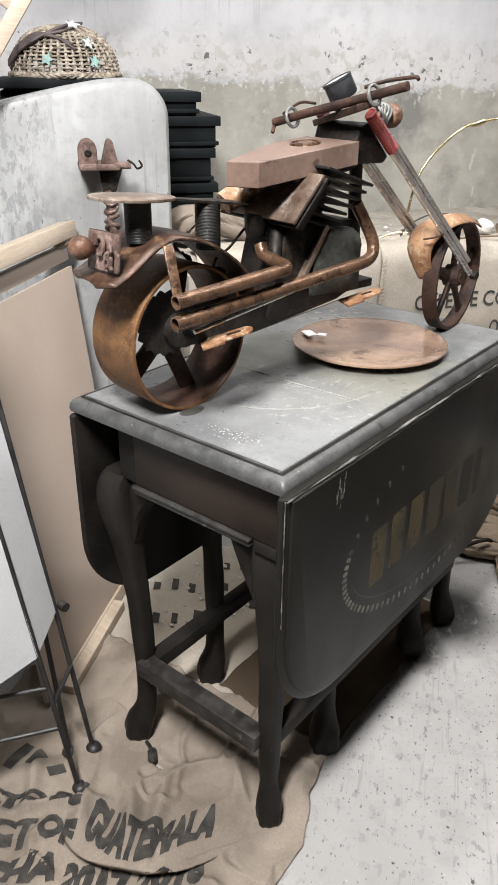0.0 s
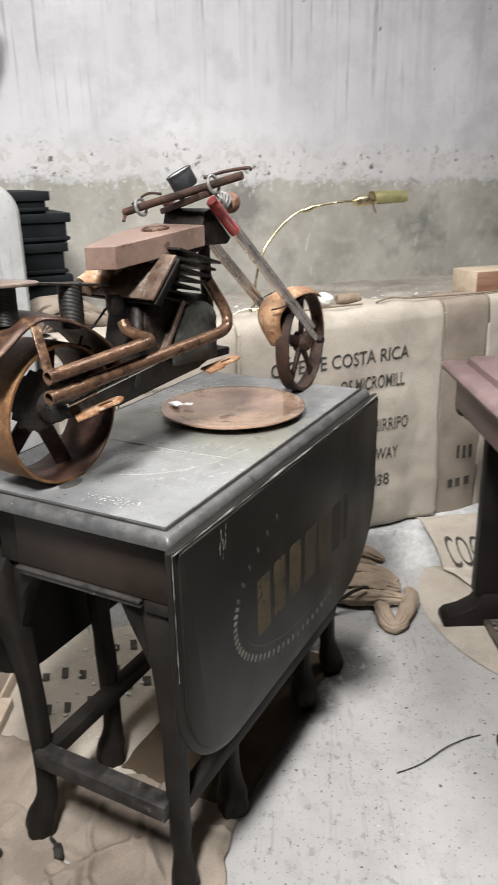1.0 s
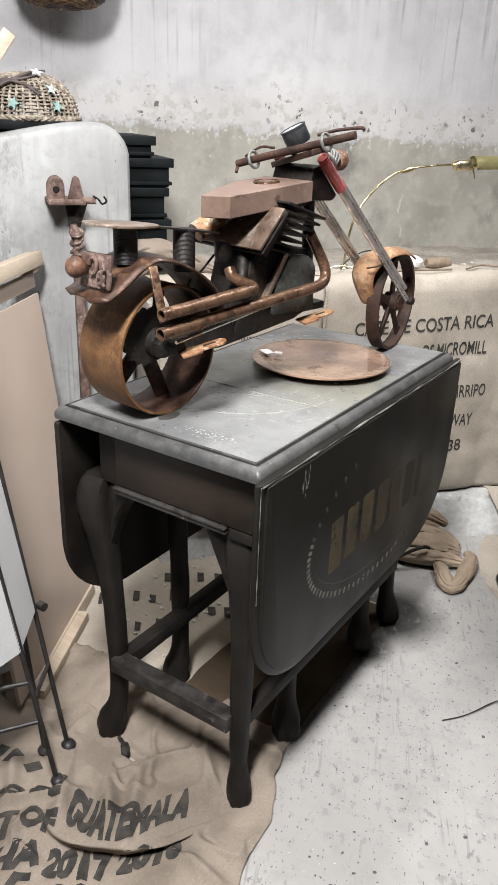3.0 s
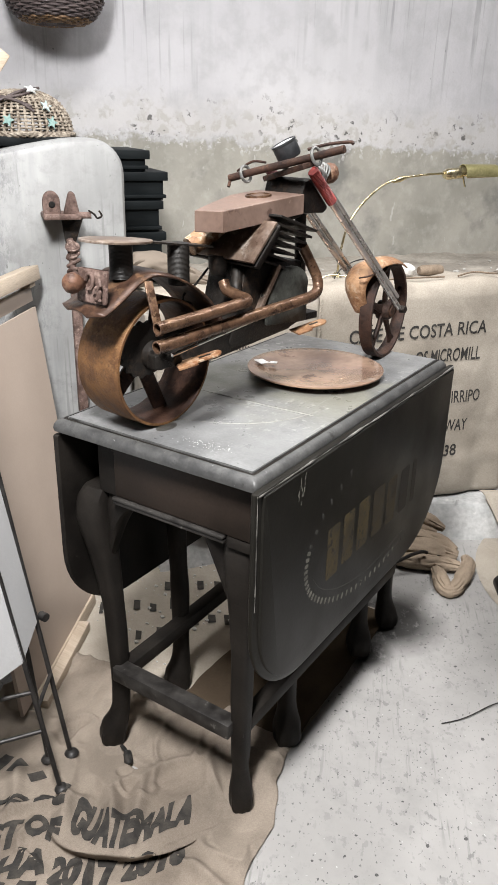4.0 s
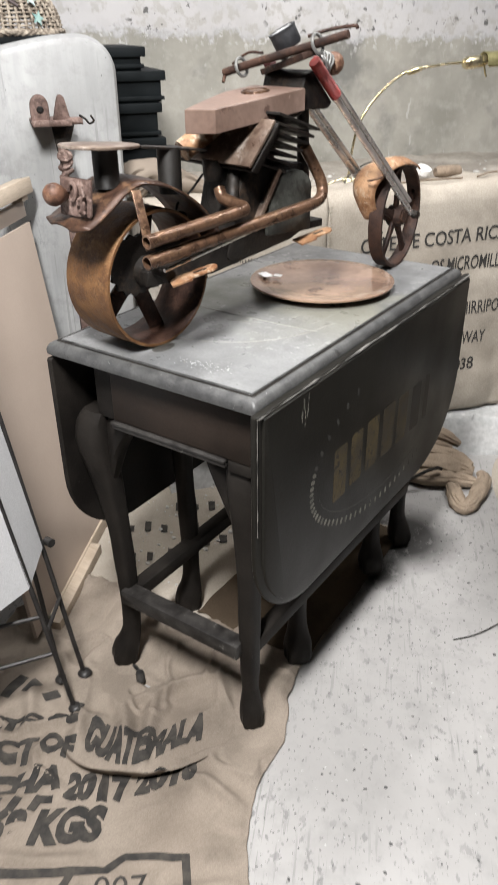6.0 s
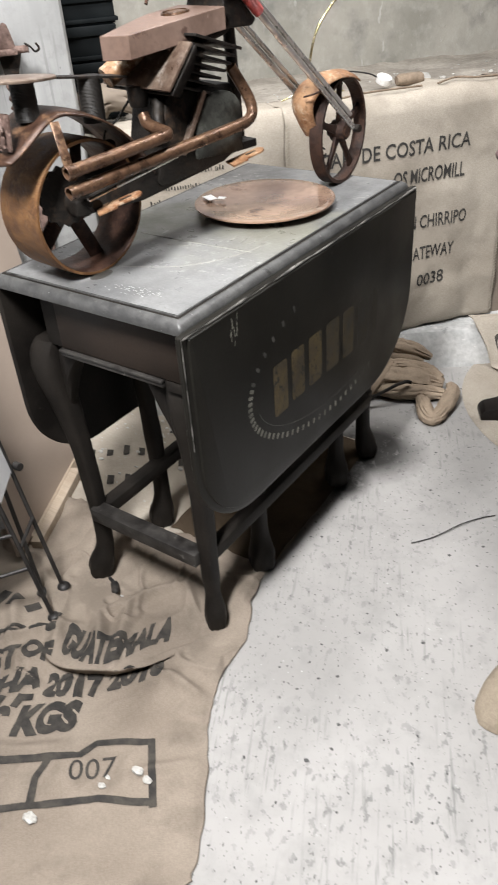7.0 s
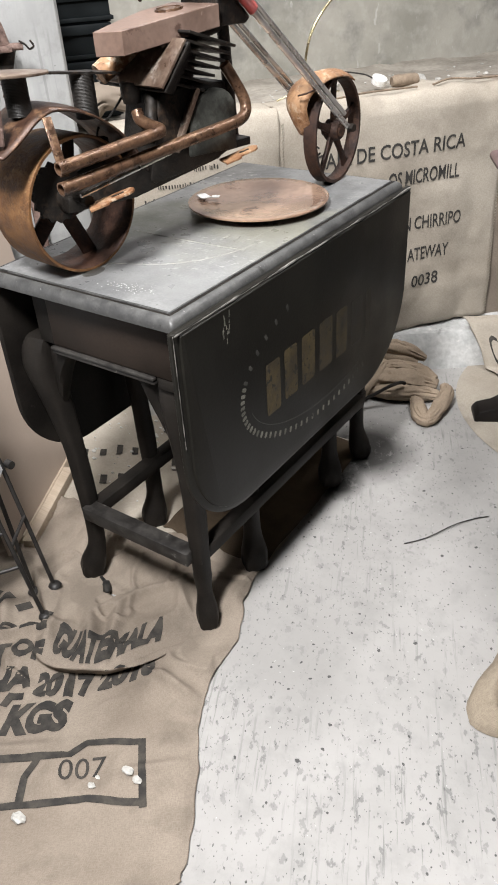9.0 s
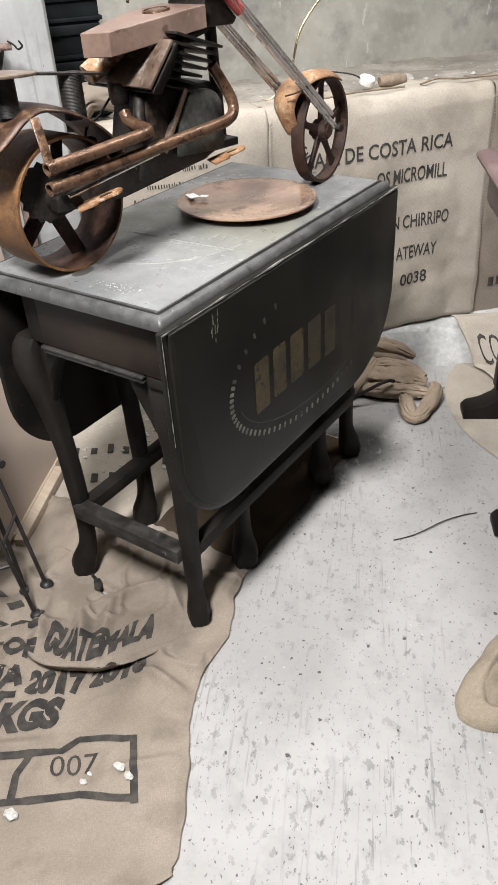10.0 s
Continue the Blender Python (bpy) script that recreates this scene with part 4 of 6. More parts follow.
CAP = Matrix.Translation(L(0.262, 0.0, 1.117)) @ pose(0, 0, 0, 0, -5, 0)
part("filler_cap", lathe([(0.0, 0.003), (0.014, 0.003), (0.0145, 0.0015), (0.020, 0.0015), (0.0205, 0.0035), (0.023, 0.0035), (0.024, 0.0), (0.0, 0.0)], 32, CAP), M_PIPE, tank)
part("tank_foot", box(0.012, 0.012, 0.016, Matrix.Translation(L(0.21, 0.045, 1.076)), 0.003), M_TANK, tank)

# engine
engine = part("engine", prism([(0.150, 0.125), (0.168, 0.18), (0.188, 0.255), (0.26, 0.262), (0.335, 0.255), (0.345, 0.20), (0.345, 0.142), (0.30, 0.128), (0.16, 0.118)], -0.046, 0.046, ASIDE, 0.005), M_BLACK, bike, "oily black engine block with cooling fins")
TILT48 = Matrix.Translation(L(0.190, 0.0, 1.052)) @ pose(0, 0, 0, 0, -48, 0)
part("cylinder_plate", box(0.084, 0.176, 0.005, TILT48, 0.001), M_PLATE, engine, "brushed rusty cover plate")
for k in range(4):
    part("cooling_fin", box(0.086 - 0.005 * k, 0.178 - 0.014 * k, 0.0042, TILT48 @ Matrix.Translation((0.002 * k, 0, -0.009 - 0.009 * k)), 0.0006), M_BLACK, engine)
part("cylinder", lathe([(0.03, -0.08), (0.03, 0.0), (0.0, 0.0)], 24, TILT48), M_BLACK, engine)
SLOPE = Matrix.Translation(L(0.276, 0.0, 1.077)) @ pose(0, 0, 0, 0, 18, 0)
for k in range(7):
    part("cooling_fin", box(0.102 - 0.005 * k, 0.176 - 0.010 * k, 0.0042, SLOPE @ Matrix.Translation((-0.002 * k, 0, -0.0125 * k)), 0.0006), M_BLACK, engine)
part("cylinder", lathe([(0.034, -0.12), (0.034, 0.004), (0.0, 0.004)], 24, SLOPE), M_BLACK, engine)
part("carburettor", tube([L(0.135, -0.04, 1.036), L(0.185, -0.03, 1.064), L(0.21, -0.02, 1.07)], [0.017, 0.019, 0.017], 20), M_YELLOW, engine, "yellow-rusted carburettor barrel")
part("carburettor_bowl", lathe([(0.0, -0.022), (0.014, -0.02), (0.017, -0.008), (0.017, 0.012), (0.0, 0.012)], 20, Matrix.Translation(L(0.165, 0.0, 1.012))), M_BLACK, engine)
cover = [(0.236, 0.148), (0.345, 0.142), (0.345, 0.225)] + [(0.295 + 0.05 * math.cos(radians(q)), 0.215 + 0.034 * math.sin(radians(q))) for q in range(10, 140, 15)] + [(0.24, 0.205)]
part("side_cover", prism(cover, 0.047, 0.055, ASIDE, 0.002), M_SIDE, engine, "greenish black rounded side cover")
sp, sq = Vector(L(0.205, 0.050, 0.912)), Vector(L(0.262, 0.052, 1.004))
part("rib", box(0.016, 0.008, (sq - sp).length, Matrix.Translation((sp + sq) / 2) @ (sp - sq).to_track_quat("Z", "Y").to_matrix().to_4x4(), 0.002), M_PLATE, engine, "bare slanting sheet-metal rib")
part("intake_pipe", tube(smooth_path([L(0.196, 0.020, 1.010), L(0.182, 0.030, 0.992), L(0.172, 0.038, 0.976), L(0.168, 0.044, 0.962)], 5), [0.012] * 6 + [0.010] * 6 + [0.009] * 4, 14), M_BLACK, engine, "dark tapering intake pipe")
part("choke_wire", tube(smooth_path([L(0.16, -0.02, 1.0), L(0.13, -0.02, 0.975), L(0.105, -0.02, 0.962), L(0.098, -0.02, 0.945)]), 0.002, 6), M_BLACK, engine)
part("bolt", lathe([(0.0, -0.008), (0.011, -0.008), (0.012, 0.004), (0.006, 0.008), (0.0, 0.008)], 6, Matrix.Translation(L(0.108, -0.02, 0.94))), M_DRUST, engine)

# lower frame
fr = part("bike_frame", prism([(-0.015, 0.112), (-0.012, 0.135), (0.13, 0.16), (0.345, 0.172), (0.352, 0.150), (0.31, 0.128), (0.12, 0.105)], 0.02, 0.042, ASIDE, 0.003), M_BLACK, bike, "black flat-bar frame")
part("frame_plate", prism([(-0.015, 0.112), (-0.012, 0.135), (0.13, 0.16), (0.345, 0.172), (0.352, 0.150), (0.31, 0.128), (0.12, 0.105)], -0.06, -0.04, ASIDE, 0.003), M_BLACK, fr)
part("down_tube", tube([L(0.378, 0.0, 1.10), L(0.388, 0.0, 0.895)], 0.011, 14), M_BLACK, fr)
part("top_tube", tube([L(0.378, 0.0, 1.086), L(0.30, 0.0, 1.07)], 0.01, 12), M_BLACK, fr)
part("cross_rail", box(0.06, 0.09, 0.014, Matrix.Translation(L(0.36, 0.0, 0.895)), 0.002), M_BLACK, fr)
part("tie_rod", tube([L(-0.02, 0.093, 0.900), L(0.17, 0.08, 0.922)], 0.0032, 8), M_STEEL, fr)
part("axle_nut", lathe([(0.0, 0.012), (0.010, 0.012), (0.0115, 0.009), (0.0115, 0.0), (0.0, 0.0)], 6, axle(0.002, 0.068, 0.884)), M_BLACK, fr)
part("axle_rod", tube([L(0.002, -0.06, 0.884), L(0.002, 0.076, 0.884)], 0.006, 10), M_BLACK, fr)


def hollow(pts, r, ri):
    """A pipe with an open first end."""
    bm = tube(pts, r, 16, caps=False)
    p = [Vector(q) for q in pts]
    inner = [p[0], p[0] + (p[1] - p[0]).normalized() * 0.025]
    tube(inner, ri, 16, bm, caps=False)
    d = (p[1] - p[0]).normalized()
    s = d.orthogonal().normalized()
    t = d.cross(s)
    ring = [[bm.verts.new(p[0] + (s * math.cos(2 * math.pi * k / 16) + t * math.sin(2 * math.pi * k / 16)) * q) for k in range(16)] for q in (r, ri)]
    for k in range(16):
        bm.faces.new((ring[0][k], ring[0][(k + 1) % 16], ring[1][(k + 1) % 16], ring[1][k]))
    return bm


part("exhaust_pipe", hollow(smooth_path([L(-0.054, 0.100, 0.948), L(0.02, 0.099, 0.953), L(0.09, 0.097, 0.958), L(0.137, 0.094, 0.961), L(0.150, 0.085, 0.963), L(0.150, 0.065, 0.966), L(0.148, 0.04, 0.972), L(0.15, 0.03, 0.985)], 6), 0.0098, 0.0078), M_PIPE, bike, "upper rusty exhaust pipe")
part("exhaust_pipe", hollow(smooth_path([L(-0.055, 0.099, 0.919), L(0.05, 0.094, 0.926), L(0.18, 0.087, 0.934), L(0.30, 0.079, 0.9405), L(0.342, 0.073, 0.944), L(0.360, 0.067, 0.955), L(0.362, 0.060, 0.975), L(0.350, 0.050, 1.005), L(0.335, 0.045, 1.03)], 6), 0.0100, 0.008), M_PIPE, bike, "lower rusty exhaust pipe with a wide bend")


def peg(p, q, mat):
    """A flat slotted foot plate from p to q."""
    p, q = Vector(p), Vector(q)
    d = (q - p)
    ln = d.length
    out = [(0, -0.022), (ln * 0.42, -0.022), (ln * 0.42, -0.014), (ln - 0.010, -0.014), (ln - 0.003, -0.009), (ln, 0), (ln - 0.003, 0.009), (ln - 0.010, 0.013), (0, 0.014)]
    x = d.normalized()
    y = Vector((0, 0, 1)).cross(x).normalized()
    zz = x.cross(y)
    m = Matrix((x, y, zz)).transposed().to_4x4()
    m.translation = p
    bm = prism(out, -0.0018, 0.0018, m, 0.0006)
    part_ob = part("foot_plate", bm, mat, bike, "orange-rusted slotted foot plate")
    part("slot", prism([(ln * 0.5, -0.003), (ln * 0.75, -0.003), (ln * 0.78, 0), (ln * 0.75, 0.003), (ln * 0.5, 0.003)], 0.0016, 0.0023, m), M_BLACK, part_ob)


peg(L(-0.002, 0.082, 0.876), L(0.062, 0.118, 0.896), M_YELLOW)
peg(L(0.300, 0.062, 0.878), L(0.366, 0.085, 0.894), M_YELLOW)

# steering
fork = part("front_fork", bmesh.new(), M_STEEL, bike, "bare steel twin-tube front fork")
for b in (0.050, -0.034):
    p, q = Vector(L(0.392, b, 1.115)), Vector(L(0.668, b, 0.868))
    part("fork_tube", tube([p, q], 0.0058, 14), M_STEEL, fork)
    off = Vector((0.0082, 0, 0.0095))
    part("fork_tube", tube([p + off, p + (q - p) * 0.93 + off], 0.0048, 12), M_STEEL, fork)
head = part("steering_head", prism([(0.318, 0.338), (0.335, 0.392), (0.352, 0.398), (0.405, 0.345), (0.395, 0.335)], -0.05, 0.045, ASIDE, 0.004), M_BLACK, bike, "dark boxed steering head")
for b in (0.056, -0.05):
    p, q = Vector(L(0.341, b, 1.160)), Vector(L(0.400, b, 1.106))
    d = (q - p).normalized()
    s = d.orthogonal().normalized()
    t = d.cross(s)
    ln = (q - p).length
    coil = [p + d * ln * k / 360 + (s * math.cos(k * 0.5) + t * math.sin(k * 0.5)) * 0.0088 for k in range(361)]
    part("spring", tube(coil, 0.0015, 6), M_RED if b > 0 else M_DRED, head, "red coil spring")
    part("spring_core", tube([p, q], 0.0088, 14), M_RED if b > 0 else M_DRED, head)
part("yoke", box(0.030, 0.125, 0.010, Matrix.Translation(L(0.326, 0.012, 1.158)) @ pose(0, 0, 0, -13, -12, -10), 0.0015), M_DRUST, head)
bar = part("handlebar", tube(smooth_path([L(0.276, -0.088, 1.142), L(0.292, -0.03, 1.158), L(0.312, 0.05, 1.178), L(0.329, 0.133, 1.199)], 5), 0.0066, 14), M_DRUST, bike, "straight rusty handlebar")
for b, a, z in ((-0.055, 0.285, 1.151), (0.082, 0.318, 1.186)):
    ring = [Vector(L(a, b, z)) + Vector((0.0125 * math.cos(q), 0.004 * math.sin(q), 0.0135 * math.sin(q))) for q in [2 * math.pi * k / 18 for k in range(18)]]
    part("wire_loop", tube(ring, 0.0028, 8, closed=True), M_WIRE, bar, "twisted grey wire tie")
part("lever", tube(smooth_path([L(0.32, 0.06, 1.196), L(0.336, 0.09, 1.205), L(0.346, 0.13, 1.210), L(0.345, 0.138, 1.207)]), 0.0028, 8), M_DRUST, bar)
part("lever", tube(smooth_path([L(0.300, -0.02, 1.172), L(0.296, -0.05, 1.172), L(0.288, -0.08, 1.155)]), 0.0022, 8), M_DRUST, bar)
part("lever", tube([L(0.276, -0.086, 1.140), L(0.268, -0.082, 1.128)], 0.003, 8), M_DRUST, bar)
GA = Matrix.Translation(L(0.331, 0.002, 1.192)) @ pose(0, 0, 0, -16, -24, 0)
gauge = part("gauge", lathe([(0.0, -0.014), (0.02, -0.014), (0.0225, -0.010), (0.0225, 0.012), (0.0235, 0.013), (0.0235, 0.016), (0.021, 0.0165), (0.021, 0.014), (0.0, 0.014)], 32, GA), M_GAUGE, bike, "round blackened gauge with a clouded face")
part("gauge_face", lathe([(0.0, 0.0148), (0.0205, 0.0148)], 32, GA), M_GLASSY, gauge)
part("gauge_stem", tube([L(0.331, 0.002, 1.18), L(0.322, 0.006, 1.163)], 0.007, 10), M_WIRE, gauge)
HL = Matrix.Translation(L(0.430, 0.022, 1.153))
lamp_head = part("headlamp", lathe([(0.0, -0.019), (0.009, -0.017), (0.016, -0.010), (0.019, 0.0), (0.016, 0.010), (0.009, 0.017), (0.0, 0.019)], 24, HL), M_BALL, bike, "terracotta rusty ball headlamp")
for k in range(5):
    ring = [Vector(L(0.405 - 0.004 * k, 0.026, 1.155)) + Vector((0.004 * math.sin(3 * q + k), (0.015 - 0.0006 * k) * math.cos(q), (0.017 - 0.0006 * k) * math.sin(q))) for q in [2 * math.pi * j / 20 for j in range(20)]]
    part("wire_wrap", tube(ring, 0.0022, 6, closed=True), M_WIRE, lamp_head, "wound grey wire")

# front wheel and its guard
FA = axle(0.669, 0.010, 0.857, 13.0)
fwh = part("front_wheel", lathe([(0.0, -0.022), (0.013, -0.022), (0.013, 0.022), (0.0, 0.022)], 20, FA), M_DRUST, bike, "narrow rusty spoked front wheel")
part("rim", lathe([(0.1055, -0.014), (0.1055, 0.014), (0.099, 0.014), (0.097, 0.0), (0.099, -0.014), (0.1055, -0.014)], 56, FA), M_DRUST, fwh, "dark rusty rim")
for k in range(5):
    a = 2 * math.pi * k / 5 + 0.3
    bm = prism([(0.012, -0.010), (0.05, -0.0065), (0.085, -0.007), (0.099, -0.012), (0.099, 0.012), (0.085, 0.007), (0.05, 0.0065), (0.012, 0.010)], -0.004, 0.004, bev=0.002)
    bm.transform(FA @ Matrix.Rotation(a, 4, "Z"))
    part("spoke", bm, M_DRUST, fwh)
part("hub_disc", lathe([(0.0, 0.018), (0.017, 0.018), (0.021, 0.012), (0.021, -0.012), (0.0, -0.012)], 28, FA), M_DRUST, fwh)
part("axle_nut", lathe([(0.0, 0.012), (0.008, 0.012), (0.009, 0.0), (0.0, 0.0)], 6, axle(0.672, 0.052, 0.866)), M_BLACK, fwh)
fg = smooth_path([(0.572, 0, 0.864), (0.556, 0, 0.89), (0.545, 0, 0.922), (0.556, 0, 0.948), (0.588, 0, 0.967), (0.63, 0, 0.976), (0.672, 0, 0.975), (0.70, 0, 0.966)], 4)


def guard_at(s, t):
    p = fg[round(s * (len(fg) - 1))]
    c = (2 * t - 1)
    w = 0.018 + 0.016 * min(1.0, 1.6 * s + 0.15)
    return L(p.x + 0.018 * c * c * (1 - s), 0.008 + w * c, p.z - 0.014 * c * c * s)


part("front_mudguard", sheet(len(fg) - 1, 8, guard_at), M_YELLOW, bike, "yellow-orange rusted front mudguard", solid=0.003)
part("guard_wire", tube(smooth_path([L(0.538, 0.03, 0.946), L(0.548, 0.05, 0.952), L(0.575, 0.05, 0.958), L(0.60, 0.03, 0.968)]), 0.0018, 6), M_DRUST, bike)
part("valve_hook", tube(smooth_path([L(0.60, 0.03, 0.836), L(0.585, 0.036, 0.842), L(0.588, 0.038, 0.826), L(0.597, 0.036, 0.828)]), 0.0018, 6), M_BLACK, bike)


# ---- sacks on the low wall ----
def drape(u, z, seed, amp, hem, rise, front):
    """How far out a hung sack bulges at that place."""
    w = fbm(u + seed, z, seed, 4) * amp + 0.6 * amp * math.sin(u * 21 + seed * 3 + 2.0 * z)
    return front - abs(w) * (0.4 + 1.2 * (1 - (z - hem) / rise)) - 0.002 - 0.002 * fbm(u, z, seed + 4, 14), w


def hanging(name, u0, u1, hem, label, mat, amp=0.009, seed=0.0, crest=0.826, back=0.16, front=0.966):
    """A jute sack hung over the ledge: a soft sheet from its hem up over the crest."""
    ln = (crest - hem) + back
    rise = crest - hem - 0.03

    def at(s, t):
        u = u0 + (u1 - u0) * s
        d = t * ln
        if d < rise:
            z, n = hem + d + 0.008 * fbm(u, 0, seed, 7) * (1 - d / rise), drape(u, hem + d, seed, amp, hem, rise, front)[0]
            edge = min(s, 1 - s) * (u1 - u0)
            u += 0.004 * fbm(z, s, seed, 9) * max(0, 1 - edge / 0.03)
            return (u, n, z)
        w = drape(u, crest, seed, amp, hem, rise, front)[1]
        if d < rise + 0.047:
            a = (d - rise) / 0.047 * math.pi / 2
            z, n = hem + rise + 0.03 * math.sin(a), front + 0.03 * (1 - math.cos(a))
        else:
            q = d - rise - 0.047
            z, n = crest - 0.06 * q, front + 0.03 + q
        return (u, n, z + 0.5 * w + 0.006 * fbm(u, n, seed, 14))

    ob = solo(name, sheet(max(10, int((u1 - u0) / 0.012)), 70, at, (u1 - u0, ln)), mat, label, "sack", WALLM, "jute sacks", smooth=80, solid=0.003)
    ob_face = lambda u, z: drape(u, z, seed, amp, hem, rise, front)[0] - 0.003
    return ob, ob_face


sack_l, face_l = hanging("hanging_sack", 0.065, 0.535, 0.10, "pale jute sack with small upside-down print on the low wall", M_BURLAP, 0.008, 3.0)
sack_m, face_m = hanging("hanging_sack", 0.530, 1.222, 0.122, "pale jute coffee sack with stencilled black lettering on the low wall", M_BURLAP, 0.010, 1.2, front=0.960)
sack_r, face_r = hanging("hanging_sack", 1.228, 1.405, 0.10, "narrow jute sack hung over the low wall", M_BURLAP2, 0.005, 7.0)
sack_s, face_s = hanging("hanging_sack", 1.40, 1.85, 0.10, "plain jute sack hung over the low wall", M_BURLAP, 0.006, 9.0)
hanging("hanging_sack", 1.84, 2.45, 0.10, "plain jute sack at the end of the low wall", M_BURLAP2, 0.006, 12.0)


def hang_on(ob, parent):
    """Makes a world-placed mesh a part of the parent."""
    ob.parent, ob.matrix_parent_inverse = parent, parent.matrix_world.inverted()


def on_wall(parent, face, body, u_r, z, width, height, tilt=0.0, mat=M_INK, bold=0.012):
    """Stencilled words that end at u_r, with their foot at z."""
    ca, sa = math.cos(radians(tilt)), math.sin(radians(tilt))

    def at(x, y):
        u, zz = u_r - width + x * ca - y * sa, z + x * sa + y * ca
        return WALLM @ Vector((u, face(u, zz), zz))

    hang_on(part("lettering", words(body, width, height, at, bold, 0.010), mat, None, "black stencilled lettering", smooth=0), parent)


on_wall(sack_m, face_m, "CAFE DE COSTA RICA", 1.094, 0.660, 0.466, 0.041, 0.8)
on_wall(sack_m, face_m, "OS MICROMILL", 1.082, 0.583, 0.232, 0.042, 0.3)
on_wall(sack_m, face_m, "N CHIRRIPO", 1.101, 0.446, 0.190, 0.040, 0.6)
on_wall(sack_m, face_m, "ATEWAY", 1.068, 0.350, 0.140, 0.040, 0.6)
on_wall(sack_m, face_m, "0038", 1.042, 0.263, 0.096, 0.040, 0.8)


def print_bar(parent, face, u, z, w, h, mat=M_INK2):
    bm = sheet(2, 5, lambda s, t: WALLM @ Vector((u + w * s, face(u + w * s, z + h * t), z + h * t)))
    hang_on(part("print_bar", bm, mat, None, smooth=0), parent)


for row, (z, h) in enumerate(((0.742, 0.022), (0.705, 0.020), (0.668, 0.016), (0.634, 0.018), (0.60, 0.016))):
    u = 0.15 + 0.02 * (row % 3)
    while u < 0.36:
        w = 0.004 + 0.005 * random.random()
        print_bar(sack_l, face_l, u, z + 0.003 * random.random() - 0.02 * (u - 0.15), w * 0.55, h * (0.45 + 0.25 * random.random()))
        u += w * (1.1 if random.random() < 0.8 else 2.2)
for u, z, w, h in ((1.31, 0.30, 0.012, 0.045), (1.335, 0.295, 0.014, 0.045), (1.36, 0.295, 0.016, 0.045), (1.28, 0.20, 0.02, 0.030), (1.31, 0.20, 0.02, 0.030), (1.345, 0.20, 0.024, 0.030)):
    print_bar(sack_r, face_r, u, z, w, h)

# row of stitches down the seams
for parent, face, u, z0, z1 in ((sack_m, face_m, 1.2185, 0.14, 0.79), (sack_m, face_m, 0.536, 0.2, 0.79)):
    bm = bmesh.new()
    z = z0
    while z < z1:
        tube([WALLM @ Vector((u - 0.004, face(u, z) + 0.001, z)), WALLM @ Vector((u + 0.004, face(u, z), z + 0.006))], 0.0011, 6, bm)
        z += 0.0095
    ob = part("stitching", bm, M_STITCH, None, "coarse seam stitching")
    ob.parent = parent
    ob.matrix_parent_inverse = parent.matrix_world.inverted()


# smaller sack that droops over the plinth on to the floor
def plinth_sack(s, t):
    d = t * 0.5
    u = 1.115 + 0.42 * s + 0.06 * t
    if d < 0.10:
        n, z = 0.945 - 0.30 * d, 0.150 - 0.18 * d
    elif d < 0.25:
        q = (d - 0.10) / 0.15
        n, z = 0.915 - 0.075 * q, 0.132 - 0.122 * q
    else:
        n, z = 0.842 - (d - 0.25), 0.010
    k = fbm(u, d, 4, 9)
    return (u + 0.01 * fbm(d, u, 8, 6), n + 0.012 * k - 0.016 - 0.31 * max(0.0, u - 1.02), max(0.006, z + 0.010 * abs(k)))


sack_p = solo("draped_sack", sheet(30, 36, plinth_sack, (0.42, 0.5)), M_BURLAP, "jute sack draped over the plinth with handwritten letters", "sack", WALLM, "jute sacks", smooth=80, solid=0.003)
def plinth_letter(x, y):
    u, n, z = plinth_sack(0.075 + x / 0.42, (0.245 - y * 1.5) / 0.5)
    return WALLM @ Vector((u, n - 0.004, z + 0.002))


hang_on(part("lettering", words("COCAH", 0.175, 0.068, plinth_letter, 0.0, 0.008), M_INK2, None, "hand-drawn black letters", smooth=0), sack_p)

# ---- sacks on the floor ----
E1, E2, S0 = Vector((0.783, 0.622, 0)), Vector((-0.622, 0.783, 0)), Vector((0.01, -0.227, 0))


def crease(s, q):
    """How far a place lies behind the lip of the big fold, and how strong the fold is there."""
    return q - (0.176 + 2.4 * (s + 0.085) ** 2 + 0.004 * math.sin(s * 40)), max(0.0, 1 - ((s + 0.07) / 0.165) ** 4)


